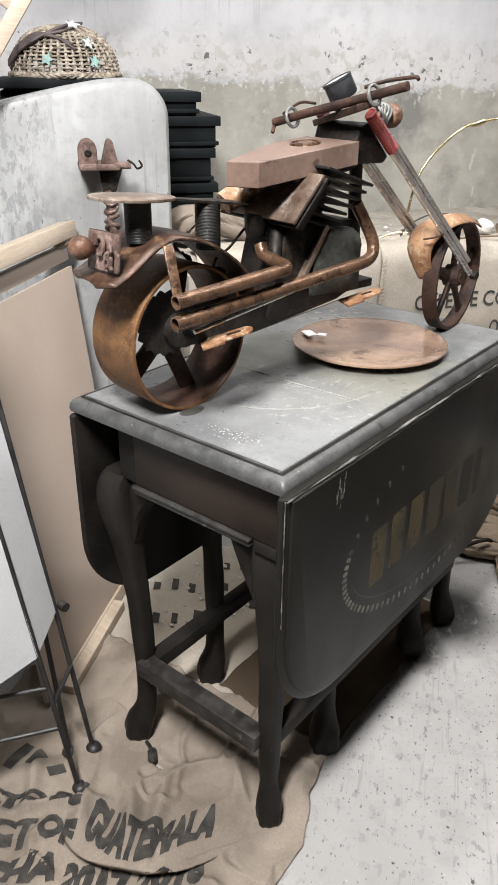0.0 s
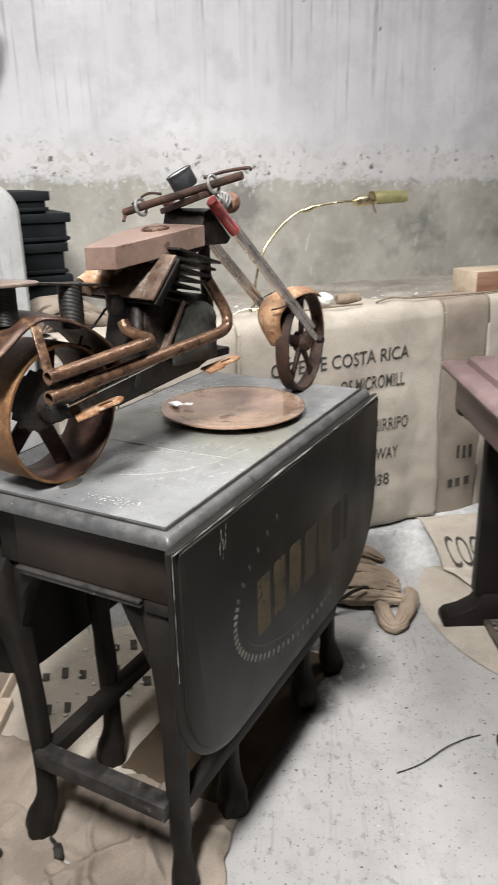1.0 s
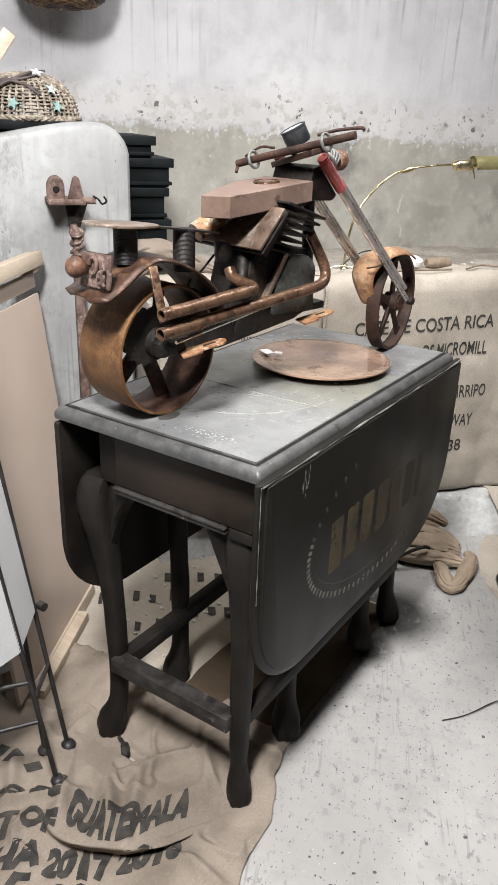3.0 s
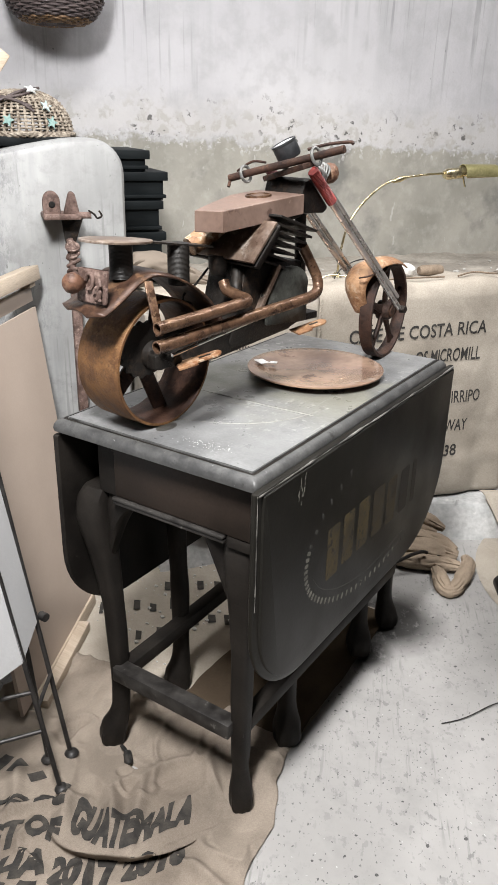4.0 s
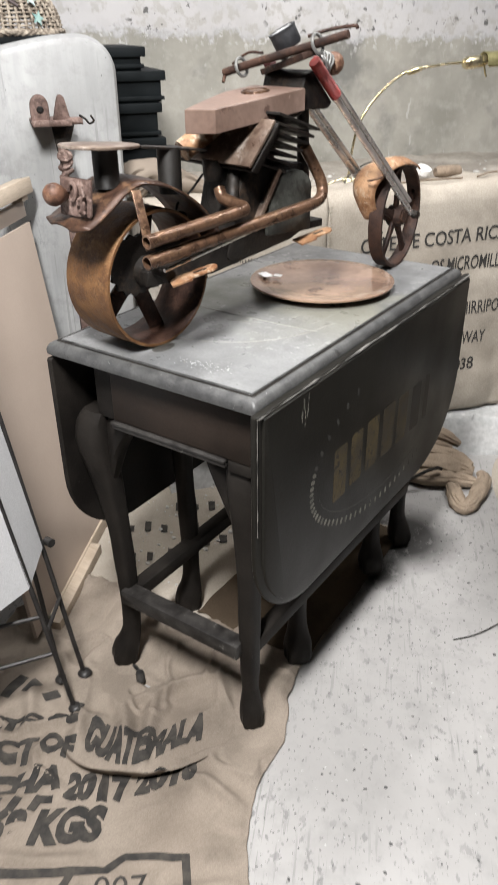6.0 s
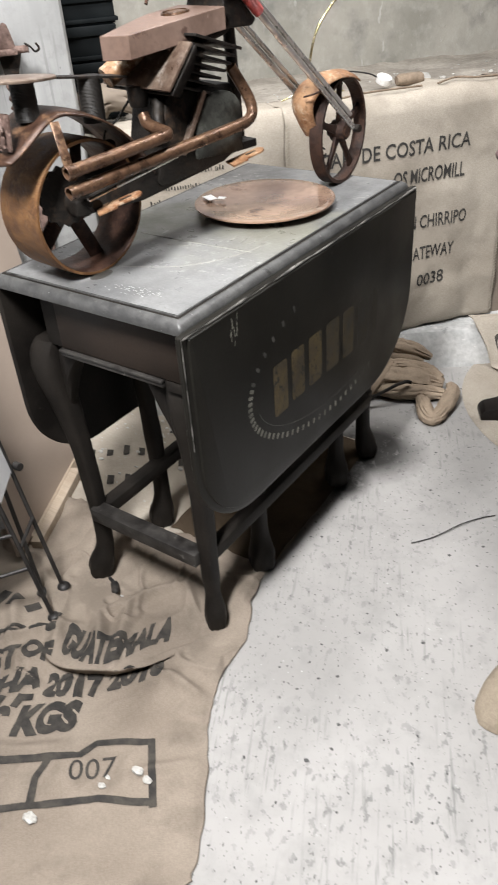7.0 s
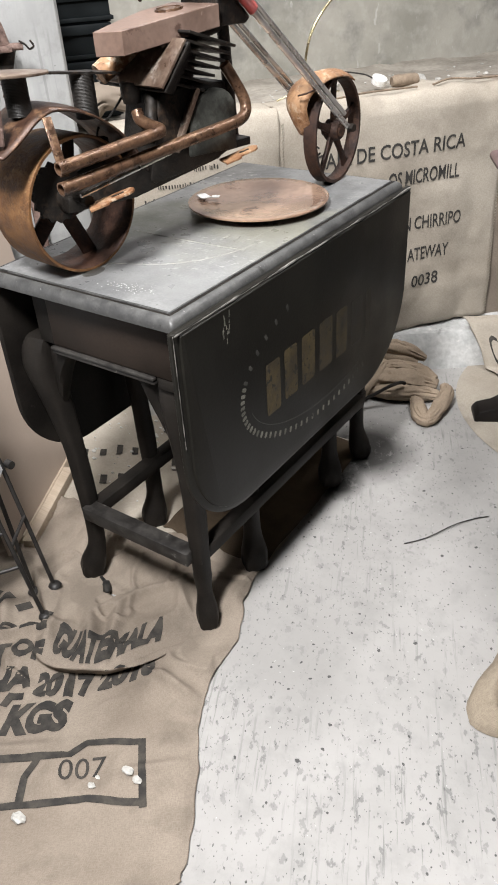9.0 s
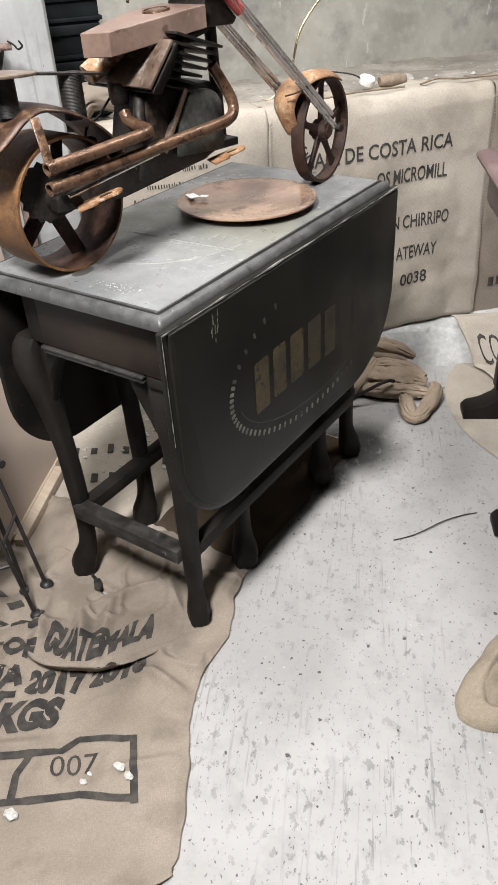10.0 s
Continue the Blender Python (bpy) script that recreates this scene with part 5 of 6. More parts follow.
def floor_height(x, y):
    """Folds of the big floor sack."""
    p = Vector((x, y, 0)) - S0
    s, q = p.dot(E1), p.dot(E2)
    h = 0.007 + (0.014 + 0.014 * max(0.0, min(1.0, (q - 0.10) / 0.12))) * abs(fbm(x, y, 2, 4)) + 0.004 * fbm(x, y, 6, 14) + 0.010 * max(0, 1 - abs(fbm(x, y, 12, 4.5)) / 0.10) * max(0.0, min(1.0, (q - 0.05) / 0.15))
    d, win = crease(s, q)
    h += 0.036 * win * (math.exp(-(d / 0.075) ** 2) if d > 0 else math.exp(-(d / 0.008) ** 2))
    d2, win2 = q - 0.215 - 0.5 * (s + 0.33) ** 2, max(0.0, 1 - ((s + 0.34) / 0.15) ** 2)
    h += 0.016 * win2 * (math.exp(-(d2 / 0.05) ** 2) if d2 > 0 else math.exp(-(d2 / 0.010) ** 2))
    for a, b, w, amp in (((-0.30, -0.06), (-0.20, 0.10), 0.012, 0.012), ((-0.18, 0.12), (-0.08, 0.02), 0.014, 0.012), ((-0.50, -0.02), (-0.36, -0.10), 0.014, 0.014), ((-0.42, -0.22), (-0.30, -0.10), 0.012, 0.012), ((-0.05, -0.02), (0.02, -0.05), 0.012, 0.010), ((-0.45, 0.12), (-0.30, 0.0), 0.010, 0.010), ((-0.36, 0.022), (-0.25, 0.024), 0.006, -0.008), ((-0.37, 0.01), (-0.20, -0.13), 0.018, 0.015), ((-0.27, 0.03), (-0.165, -0.13), 0.016, 0.013), ((-0.12, 0.03), (-0.11, -0.08), 0.016, 0.012), ((-0.44, -0.02), (-0.30, -0.16), 0.016, 0.014), ((-0.50, -0.10), (-0.38, -0.22), 0.016, 0.012), ((-0.06, 0.02), (0.03, -0.04), 0.012, 0.012), ((0.03, -0.10), (-0.06, -0.10), 0.012, 0.008), ((-0.30, -0.45), (-0.12, -0.32), 0.014, 0.006), ((0.02, -0.30), (0.10, -0.22), 0.012, 0.006)):
        ax, ay = a
        bx, by = b
        t = max(0, min(1, ((x - ax) * (bx - ax) + (y - ay) * (by - ay)) / ((bx - ax) ** 2 + (by - ay) ** 2)))
        r = math.hypot(x - ax - t * (bx - ax), y - ay - t * (by - ay))
        h += 1.7 * amp * math.exp(-(r / w) ** 2) * (1 - (2 * t - 1) ** 4 * 0.7)
    for fx, fy in ((-0.043, 0.052), (-0.372, 0.052)):
        r = math.hypot(x - fx, y - fy)
        h = min(h, 0.0045 + max(0, r - 0.04) * 0.3)
    return h


def floor_point(x, y, up=0.0):
    """A place on the big sack, rolled over where the fold hangs forward."""
    p = Vector((x, y, 0)) - S0
    s, q = p.dot(E1), p.dot(E2)
    d, win = crease(s, q)
    roll = -0.036 * win * (math.exp(-(d / 0.06) ** 2) if d > 0 else math.exp(-(d / 0.009) ** 2))
    v = Vector((x, y, 0)) + E2 * roll
    return (v.x, v.y, floor_height(x, y) + up)


QA, QB, QC, QD = Vector((0.245, -0.400, 0)), Vector((-0.045, 0.275, 0)), Vector((-0.72, 0.205, 0)), Vector((-0.50, -0.98, 0))


def floor_sack(s, t):
    p = (QD * (1 - s) + QA * s) * (1 - t) + (QC * (1 - s) + QB * s) * t
    p += Vector(((0.012 * math.sin(t * 11) - 0.050 * math.sin(math.pi * t) ** 0.7) * s ** 3 + 0.008 * fbm(t, s, 1, 8), 0.02 * fbm(s, t, 7, 5), 0))
    if s > 0.9 and t < 0.08:
        p += (Vector((-0.06, 0.06, 0)) * ((s - 0.9) / 0.1) * ((0.08 - t) / 0.08)) * 0.4
    rim = min(1.0, (1 - s) / 0.02)
    x, y, z = floor_point(p.x, p.y)
    return (x, y, 0.003 + (z - 0.003) * (0.4 + 0.6 * rim))


big_sack = solo("floor_sack", sheet(290, 330, floor_sack, (1.0, 1.0)), M_BURLAP2, "crumpled jute coffee sack with stencilled print spread on the floor", "sack", group="jute sacks", smooth=80, solid=0.002)


def on_floor(body, s0, q0, width, height, bold=0.07, slant=0.20, mat=M_INK2, arc=0.0):
    def at(x, y):
        v = S0 + E1 * (s0 + x + slant * y) + E2 * (q0 + y + arc * (x / width - 0.5) ** 2)
        up = min(1.0, max(0.0, (q0 - 0.0) / 0.12))
        v += Vector((0.022 * fbm(v.x, v.y, 3, 6), 0.022 * fbm(v.x, v.y, 8, 6), 0)) * up
        return floor_point(v.x, v.y, 0.0014)

    part("lettering", words(body, width, height, at, bold, 0.006), mat, big_sack, "grey stencilled lettering", smooth=0)


on_floor("PRODUCTO DE", -0.542, 0.274, 0.335, 0.044)
on_floor("PRODUCT OF", -0.524, 0.205, 0.308, 0.050)
on_floor("GUATEMALA", -0.194, 0.192, 0.222, 0.064, arc=0.19)
on_floor("COSECHA", -0.512, 0.142, 0.28, 0.050)
on_floor("2017 2018", -0.226, 0.112, 0.244, 0.062, arc=0.06)
on_floor("69 KGS", -0.350, 0.036, 0.200, 0.074)
on_floor("007", -0.146, -0.060, 0.084, 0.038, 0.0, 0.0)


def floor_stroke(pts, half):
    def at(s, t):
        k = s * (len(pts) - 1)
        i = min(int(k), len(pts) - 2)
        a, b = Vector(pts[i]), Vector(pts[i + 1])
        p = a + (b - a) * (k - i)
        d = (b - a).normalized()
        p = p + Vector((-d.y, d.x)) * half * (2 * t - 1)
        v = S0 + E1 * p.x + E2 * p.y
        return floor_point(v.x, v.y, 0.0013)

    return sheet(24 * (len(pts) - 1), 3, at)


for pts in ([(-0.46, 0.37), (-0.43, 0.43)], [(-0.43, 0.43), (-0.40, 0.37)], [(-0.37, 0.36), (-0.34, 0.42)], [(-0.33, 0.365), (-0.305, 0.395)], [(-0.29, 0.355), (-0.262, 0.372)]):
    part("print_bar", floor_stroke(pts, 0.011), M_INK2, big_sack)
for pts in ([(-0.345, 0.104), (-0.333, 0.136)], [(-0.310, 0.104), (-0.298, 0.136)], [(-0.272, 0.104), (-0.260, 0.136)], [(-0.262, 0.128), (-0.238, 0.128)]):
    part("print_bar", floor_stroke(pts, 0.008), M_INK2, big_sack)
for pts in ([(-0.46, -0.003), (-0.13, -0.012), (-0.10, 0.010), (0.004, 0.0)], [(0.0, 0.006), (0.008, -0.128)], [(0.012, -0.120), (-0.09, -0.098), (-0.20, -0.100), (-0.44, -0.104)], [(-0.185, -0.01), (-0.205, -0.05), (-0.207, -0.098)]):
    part("print_frame", floor_stroke(pts, 0.0068), M_INK2, big_sack)


# flat sack under the table with worn print
def under(x, y):
    return 0.004 + 0.004 * abs(fbm(x, y, 3, 6)) + 0.0015 * fbm(x, y, 9, 25)


def under_sack(s, t):
    x, y = -0.86 + 0.76 * s, 0.19 + 0.63 * t
    x, y = x + 0.05 * (1 - t) + 0.015 * t + 0.01 * fbm(s, t, 1, 5), y + 0.10 * (s - 0.5) * 0.2 + 0.01 * fbm(t, s, 5, 5)
    return (x, y, under(x, y))


low_sack = solo("floor_sack", sheet(70, 70, under_sack, (0.84, 0.80)), M_BURLAP, "flat dusty jute sack lying under the table", "sack", group="jute sacks", smooth=80)
for row, (ox, oy) in enumerate(((-0.735, 0.36), (-0.61, 0.30), (-0.66, 0.55), (-0.50, 0.46))):
    for k in range(6 if row != 1 else 3):
        c = Vector((ox + 0.036 * k + 0.012 * random.random(), oy + 0.030 * k + 0.012 * random.random(), 0))
        w, h = 0.010 + 0.012 * random.random(), 0.030 + 0.030 * random.random()
        quad = [c, c + E1 * w, c + E1 * w + E2 * h * 0.9, c + E2 * h]
        bm = sheet(3, 6, lambda s, t, q=quad: (lambda v: (v.x, v.y, under(v.x, v.y) + 0.003))((q[0] * (1 - s) + q[1] * s) * (1 - t) + (q[3] * (1 - s) + q[2] * s) * t))
        part("print_bar", bm, M_INK2, low_sack)


# brown sack under the table, coloured darker to carry the table's shade
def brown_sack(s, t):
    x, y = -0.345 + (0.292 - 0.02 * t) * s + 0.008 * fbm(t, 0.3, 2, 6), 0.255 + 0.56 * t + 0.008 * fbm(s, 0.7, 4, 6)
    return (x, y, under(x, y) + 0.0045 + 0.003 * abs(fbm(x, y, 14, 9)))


solo("floor_sack", sheet(40, 70, brown_sack, (0.30, 0.60)), M_BURLAP5, "dark brown jute sack lying under the table, table shade in its colour", "sack", group="jute sacks", smooth=80)

# rubble on the sack behind the table
litter = thing("plaster_litter", "plaster crumbs and dirt scattered on the sack behind the table", "plaster", kind="stuff")
bm = bmesh.new()
for k in range(130):
    x, y = -0.80 + 0.40 * random.random(), 0.28 + 0.55 * random.random()
    r = 0.0018 + 0.0045 * random.random() ** 3
    b = bmesh.new()
    bmesh.ops.create_icosphere(b, subdivisions=1, radius=r)
    for v in b.verts:
        v.co *= 0.7 + 0.6 * random.random()
    join(bm, b, Matrix.Translation((x, y, under(x, y) + r * 0.5)) @ Matrix.Diagonal((1.4, 1, 0.6, 1)))
part("crumbs", bm, M_CRUMB, litter)


# crumpled sack at the foot of the plinth
def fold(pts, radii, flat, seed, soft=1.0):
    """A soft fold of cloth: a bent, flattened, wrinkled sausage."""
    path = smooth_path(pts, 8)
    rs = smooth_path([(r, 0, 0) for r in radii], 8)
    count = 40
    bm = tube(path, [max(0.004, r.x) for r in rs], count)
    for k, v in enumerate(bm.verts):
        i, a = min(k // count, len(path) - 1), 2 * math.pi * (k % count) / count
        d = v.co - path[i]
        crease = max(0.0, 1 - abs(fbm(math.cos(a) * 1.6, math.sin(a) * 1.6, seed + i * 0.035, 2.0, 2)) / 0.16)
        cross = max(0.0, 1 - abs(fbm(v.co.x, v.co.y, seed + 3 + v.co.z * 8, 15, 2)) / 0.12)
        wr = 1.04 + 0.22 * fbm(v.co.x, v.co.y, seed + v.co.z * 9, 11, 2) - soft * (0.26 * crease + 0.16 * cross)
        v.co = path[i] + Vector((d.x * wr, d.y * wr, d.z * flat * wr))
        v.co.z = max(0.003, v.co.z)
    return bm


heap = thing("crumpled_sack", "crumpled brown jute sack heaped at the foot of the plinth", "sack", group="jute sacks")
for pts, radii, flat, seed in (
    ([(-0.25, 1.09, 0.035), (-0.19, 1.12, 0.04), (-0.12, 1.15, 0.04), (-0.06, 1.18, 0.035), (-0.02, 1.19, 0.03)], (0.04, 0.055, 0.055, 0.045, 0.018), 0.72, 1.0),
    ([(-0.20, 1.15, 0.06), (-0.145, 1.17, 0.066), (-0.085, 1.195, 0.055), (-0.03, 1.195, 0.042)], (0.024, 0.030, 0.028, 0.016), 0.9, 4.0),
    ([(-0.20, 1.065, 0.024), (-0.149, 1.078, 0.028), (-0.098, 1.10, 0.03), (-0.04, 1.123, 0.03), (0.006, 1.136, 0.03)], (0.016, 0.022, 0.026, 0.025, 0.018), 0.95, 9.0),
    ([(-0.055, 1.10, 0.018), (-0.028, 1.06, 0.020), (-0.004, 1.022, 0.020), (0.020, 1.004, 0.020), (0.034, 1.028, 0.024), (0.034, 1.083, 0.030), (0.027, 1.145, 0.040), (0.008, 1.172, 0.045)], (0.016, 0.024, 0.024, 0.020, 0.020, 0.022, 0.022, 0.014), 0.9, 12.0),
    ([(-0.26, 1.20, 0.118), (-0.214, 1.212, 0.112), (-0.173, 1.226, 0.105), (-0.136, 1.246, 0.09), (-0.099, 1.27, 0.065)], (0.02, 0.024, 0.024, 0.021, 0.012), 0.9, 7.0),
    ([(-0.24, 1.20, 0.075), (-0.198, 1.214, 0.078), (-0.157, 1.228, 0.072), (-0.115, 1.243, 0.055)], (0.022, 0.026, 0.026, 0.016), 0.9, 15.0),
    ([(-0.215, 1.03, 0.014), (-0.20, 1.055, 0.045), (-0.19, 1.11, 0.066), (-0.19, 1.17, 0.075)], (0.020, 0.026, 0.024, 0.016), 0.9, 18.0),
):
    part("fold", fold(pts, radii, flat, seed, 0.85), M_BURLAP3, heap, smooth=70)
part("cord", tube(smooth_path([(-0.19, 0.985, 0.02), (-0.160, 1.008, 0.042), (-0.134, 1.035, 0.058), (-0.114, 1.055, 0.070), (-0.094, 1.075, 0.076), (-0.084, 1.088, 0.070)], 6), 0.0055, 8), M_BLACK, heap, "dark rope end")

# round-edged sack beneath the trestle desk
solo("floor_sack", sheet(60, 20, lambda s, t: (lambda a, r: (0.52 + r * 0.52 * math.cos(a), 1.38 + r * 0.48 * math.sin(a), 0.004 + 0.003 * abs(fbm(a, r, 4, 4)) + 0.002 * (1 - r)))(2 * math.pi * s, max(t, 0.001)), (2.6, 0.5)), M_BURLAP, "round-edged jute sack lying under the trestle desk", "sack", group="jute sacks", smooth=80)

def pillow(name, label, corners, centre, h, mat, seed):
    """A thick folded sack with that outline, swollen, creased and rolled at the rim."""
    c = Vector(centre)

    def reach(a):
        d = Vector((math.cos(a), math.sin(a)))
        best = 9.0
        for p, q in zip(corners, corners[1:] + corners[:1]):
            p, e = Vector(p) - c, Vector(q) - Vector(p)
            den = d.x * e.y - d.y * e.x
            if abs(den) > 1e-9:
                r, w = (p.x * e.y - p.y * e.x) / den, (p.x * d.y - p.y * d.x) / den
                if r > 0 and -1e-6 <= w <= 1 + 1e-6:
                    best = min(best, r)
        return best

    def at(s, t):
        a = 2 * math.pi * s
        r = sum(reach(a + 0.05 * k) for k in (-2, -1, 0, 1, 2)) / 5 * (1 + 0.02 * fbm(math.cos(a), math.sin(a), seed, 5))
        x, y = c.x + r * t * math.cos(a), c.y + r * t * math.sin(a)
        z = h * (1 - t ** 7) ** 0.5 * (0.82 + 0.12 * fbm(x, y, seed, 7)) + 0.005 * fbm(x, y, seed, 26)
        z -= 0.014 * math.exp(-((t - 0.80) / 0.02) ** 2) * (0.6 + 0.8 * fbm(x, y, seed + 2, 6))
        z -= 0.008 * max(0, 1 - abs(fbm(x * 0.6, y, seed + 5, 9)) / 0.08)
        return (x, y, max(0.002, z))

    return solo(name, sheet(120, 60, at, (1.6, 0.25)), mat, label, "sack", group="jute sacks", smooth=80)


folded = pillow("folded_sack", "folded thick jute sack lying on the open floor", [(0.53, 0.56), (0.478, 0.30), (0.468, 0.19), (0.476, 0.135), (0.52, 0.112), (0.62, 0.17), (0.90, 0.30), (0.98, 0.66)], (0.68, 0.36), 0.05, M_BURLAP4, 11.0)
for x, y, a in ((0.566, 0.155, 1.2), (0.600, 0.26, 0.3), (0.585, 0.235, 2.0), (0.64, 0.30, 0.8), (0.655, 0.285, 2.4), (0.55, 0.225, 1.6)):
    d = Vector((math.cos(a), math.sin(a), 0)) * 0.009
    c = Vector((x, y, 0.050))
    part("loose_thread", tube(smooth_path([c - d, c - d * 0.3 + Vector((d.y, -d.x, 0)) * 0.6, c + d * 0.4 + Vector((-d.y, d.x, 0)) * 0.5, c + d], 4), 0.0011, 6), M_STARW, folded, "white loose thread")

# ---- trestle desk ----
EA, EB = Vector((0.482, -0.876, 0)), Vector((0.876, 0.482, 0))
DESKM = Matrix((EA, EB, Vector((0, 0, 1)))).transposed().to_4x4()
DESKM.translation = (0.063, 1.156, 0.0)
desk = thing("trestle_desk", "dusty mahogany desk with black trestle legs", "desk", DESKM)
lv = []
for inset, z in ((0.014, 0.716), (0.002, 0.722), (0.0, 0.730), (0.004, 0.738), (0.012, 0.742), (0.050, 0.744), (0.053, 0.758), (0.060, 0.762), (0.075, 0.764)):
    lv.append([(x, y, z) for x, y in round_rect(inset, 0.95 - inset, inset, 0.55 - inset, 0.010, 3)])
part("desk_top", rings(lv), M_MAHOG, desk, "dusty reddish mahogany top with stepped edge")
part("apron", block(0.05, 0.90, 0.030, 0.055, 0.630, 0.716, 0.002), M_MAHOG, desk)
part("end_apron", block(0.05, 0.075, 0.055, 0.50, 0.600, 0.716, 0.002), M_MAHOG, desk)
part("drawer_pull", prism(round_rect(0.0, 0.062, 0.0, 0.12, 0.02, 4), 0.0, 0.026, Matrix.Translation((-0.004, 0.045, 0.602)), 0.005), M_TRESTLE, desk, "dark rounded drawer pull")
for x in (0.064, 0.575):
    part("trestle_leg", block(x - 0.020, x + 0.020, 0.115, 0.36, 0.095, 0.66, 0.004), M_TRESTLE, desk, "black panelled trestle leg")
    for y in (0.145, 0.185, 0.225):
        part("flute", block(x - 0.024, x - 0.019, y, y + 0.018, 0.12, 0.62, 0.002), M_TRESTLE, desk)
    foot = [(0.0, 0.0), (0.0, 0.018), (0.012, 0.032), (0.05, 0.042), (0.085, 0.062), (0.105, 0.095), (0.40, 0.095), (0.42, 0.06), (0.455, 0.042), (0.50, 0.03), (0.50, 0.0)]
    part("trestle_foot", prism(foot, -0.034, 0.034, Matrix.Translation((x, 0.032, 0.004)) @ Matrix(((0, 0, 1, 0), (1, 0, 0, 0), (0, 1, 0, 0), (0, 0, 0, 1))), 0.004), M_TRESTLE, desk, "black scrolled trestle foot")

# cast-iron grille under the desk
grm = Matrix((EA, EB, Vector((0, 0, 1)))).transposed().to_4x4()
grm.translation = (0.228, 1.150, 0.012)
grille = thing("cast_iron_grille", "dusty cast-iron openwork grille lying under the desk", "grille", grm)
GL, GW = 0.34, 0.30
for x0, x1, y0, y1 in ((0, GL, 0, 0.018), (0, GL, GW - 0.018, GW), (0, 0.016, 0.018, GW - 0.018), (GL - 0.016, GL, 0.018, GW - 0.018)):
    part("grille_bar", block(x0, x1, y0, y1, 0, 0.014, 0.003), M_CAST, grille)
for i in range(9):
    x = 0.034 + i * 0.034
    bm = bmesh.new()
    for j in range(5):
        y = 0.02 + j * 0.054
        tube(smooth_path([(x - 0.014, y, 0.007), (x - 0.002, y + 0.014, 0.008), (x + 0.012, y + 0.026, 0.007), (x, y + 0.040, 0.008), (x - 0.014, y + 0.054, 0.007)], 3), 0.0042, 6, bm)
    part("scrollwork", bm, M_CAST, grille)

# ---- things on and behind the low wall ----
slab = thing("white_slab", "scuffed white round-shouldered slab standing beside the low wall", "slab", WALLM)
fine = []
for inset, n in ((0.022, 1.100), (0.008, 1.104), (0.0, 1.118), (0.0, 1.25), (0.01, 1.262)):
    ring = [(-1.2, n, 0.0), (0.028 - inset, n, 0.0)]
    for k in range(0, 13):
        a = radians(90 * k / 12)
        ring.append((0.028 - 0.085 + (0.085 - inset) * math.cos(a), n, 1.198 - 0.085 + (0.085 - inset) * math.sin(a)))
    for k in range(1, 25):
        u = -0.057 - k * 0.0475
        ring.append((u, n, 1.198 - inset - 0.045 * min(1.6, (max(0, -0.08 - u) / 0.25)) ** 1.25))
    fine.append(ring)
part("slab_body", rings(fine), M_WHITE, slab, "scuffed white enamel slab with rounded shoulder")

bracket = thing("iron_bracket", "rusty iron lugged bracket fixed to the white slab", "bracket", WALLM)
part("bracket_shelf", block(-0.190, -0.100, 1.005, 1.10, 1.012, 1.026, 0.004), M_BRACKET, bracket)
ear = [(0.0, 0.0), (0.042, 0.0)] + [(0.021 + 0.021 * math.cos(radians(q)), 0.030 + 0.026 * math.sin(radians(q))) for q in range(0, 181, 15)]
part("lug", prism(ear, 0.0, 0.014, Matrix.Translation((-0.190, 1.03, 1.024)) @ pose(0, 0, 0, 90, 0, 0), 0.003), M_BRACKET, bracket, "rounded rusty lug")
fin = [(0.0, 0.0), (0.040, 0.0), (0.033, 0.034), (0.029, 0.050), (0.021, 0.055), (0.014, 0.050)]
part("lug", prism(fin, 0.0, 0.016, Matrix.Translation((-0.142, 1.03, 1.024)) @ pose(0, 0, 0, 90, 0, 0), 0.003), M_BRACKET, bracket, "tapering rusty lug")
part("pivot_hole", lathe([(0.0, 0.002), (0.006, 0.002), (0.008, 0.0), (0.0, 0.0)], 16, Matrix.Translation((-0.168, 1.0145, 1.048)) @ pose(0, 0, 0, 90, 0, 0)), M_BLACK, bracket)
part("pin", tube([(-0.11, 1.02, 1.022), (-0.075, 1.015, 1.022)], 0.008, 12), M_BRACKET, bracket)
part("wire_twist", tube(smooth_path([(-0.082, 1.01, 1.034), (-0.07, 1.004, 1.026), (-0.062, 1.004, 1.016), (-0.052, 1.0, 1.022), (-0.058, 1.0, 1.034)]), 0.0025, 6), M_BLACK, bracket)
part("web", prism([(0, 0), (0.055, 0), (0.03, -0.07), (0.012, -0.09)], -0.006, 0.006, Matrix.Translation((-0.145, 1.06, 1.012)) @ pose(0, 0, 0, 90, 0, 0), 0.002), M_BLACK, bracket, "dark tapering web")
part("strap", tube(smooth_path([(-0.128, 1.05, 0.96), (-0.122, 1.03, 0.93), (-0.128, 1.025, 0.90), (-0.12, 1.03, 0.87), (-0.115, 1.05, 0.84)], 5), 0.009, 10), M_BRACKET, bracket, "knotted pinkish cord")
for k in range(4):
    z = 0.945 - 0.02 * k
    part("knot", tube([(-0.124 + 0.014 * math.cos(q), 1.03 + 0.011 * math.sin(q), z + 0.008 * math.sin(q + k)) for q in [2 * math.pi * j / 14 for j in range(14)]], 0.005, 8, closed=True), M_BRACKET, bracket)
solo("rusty_post", block(-0.132, -0.106, 1.055, 1.085, 0.0, 0.84, 0.006, m=WALLM), M_BRACKET, "rusty iron post standing before the white slab", "post")


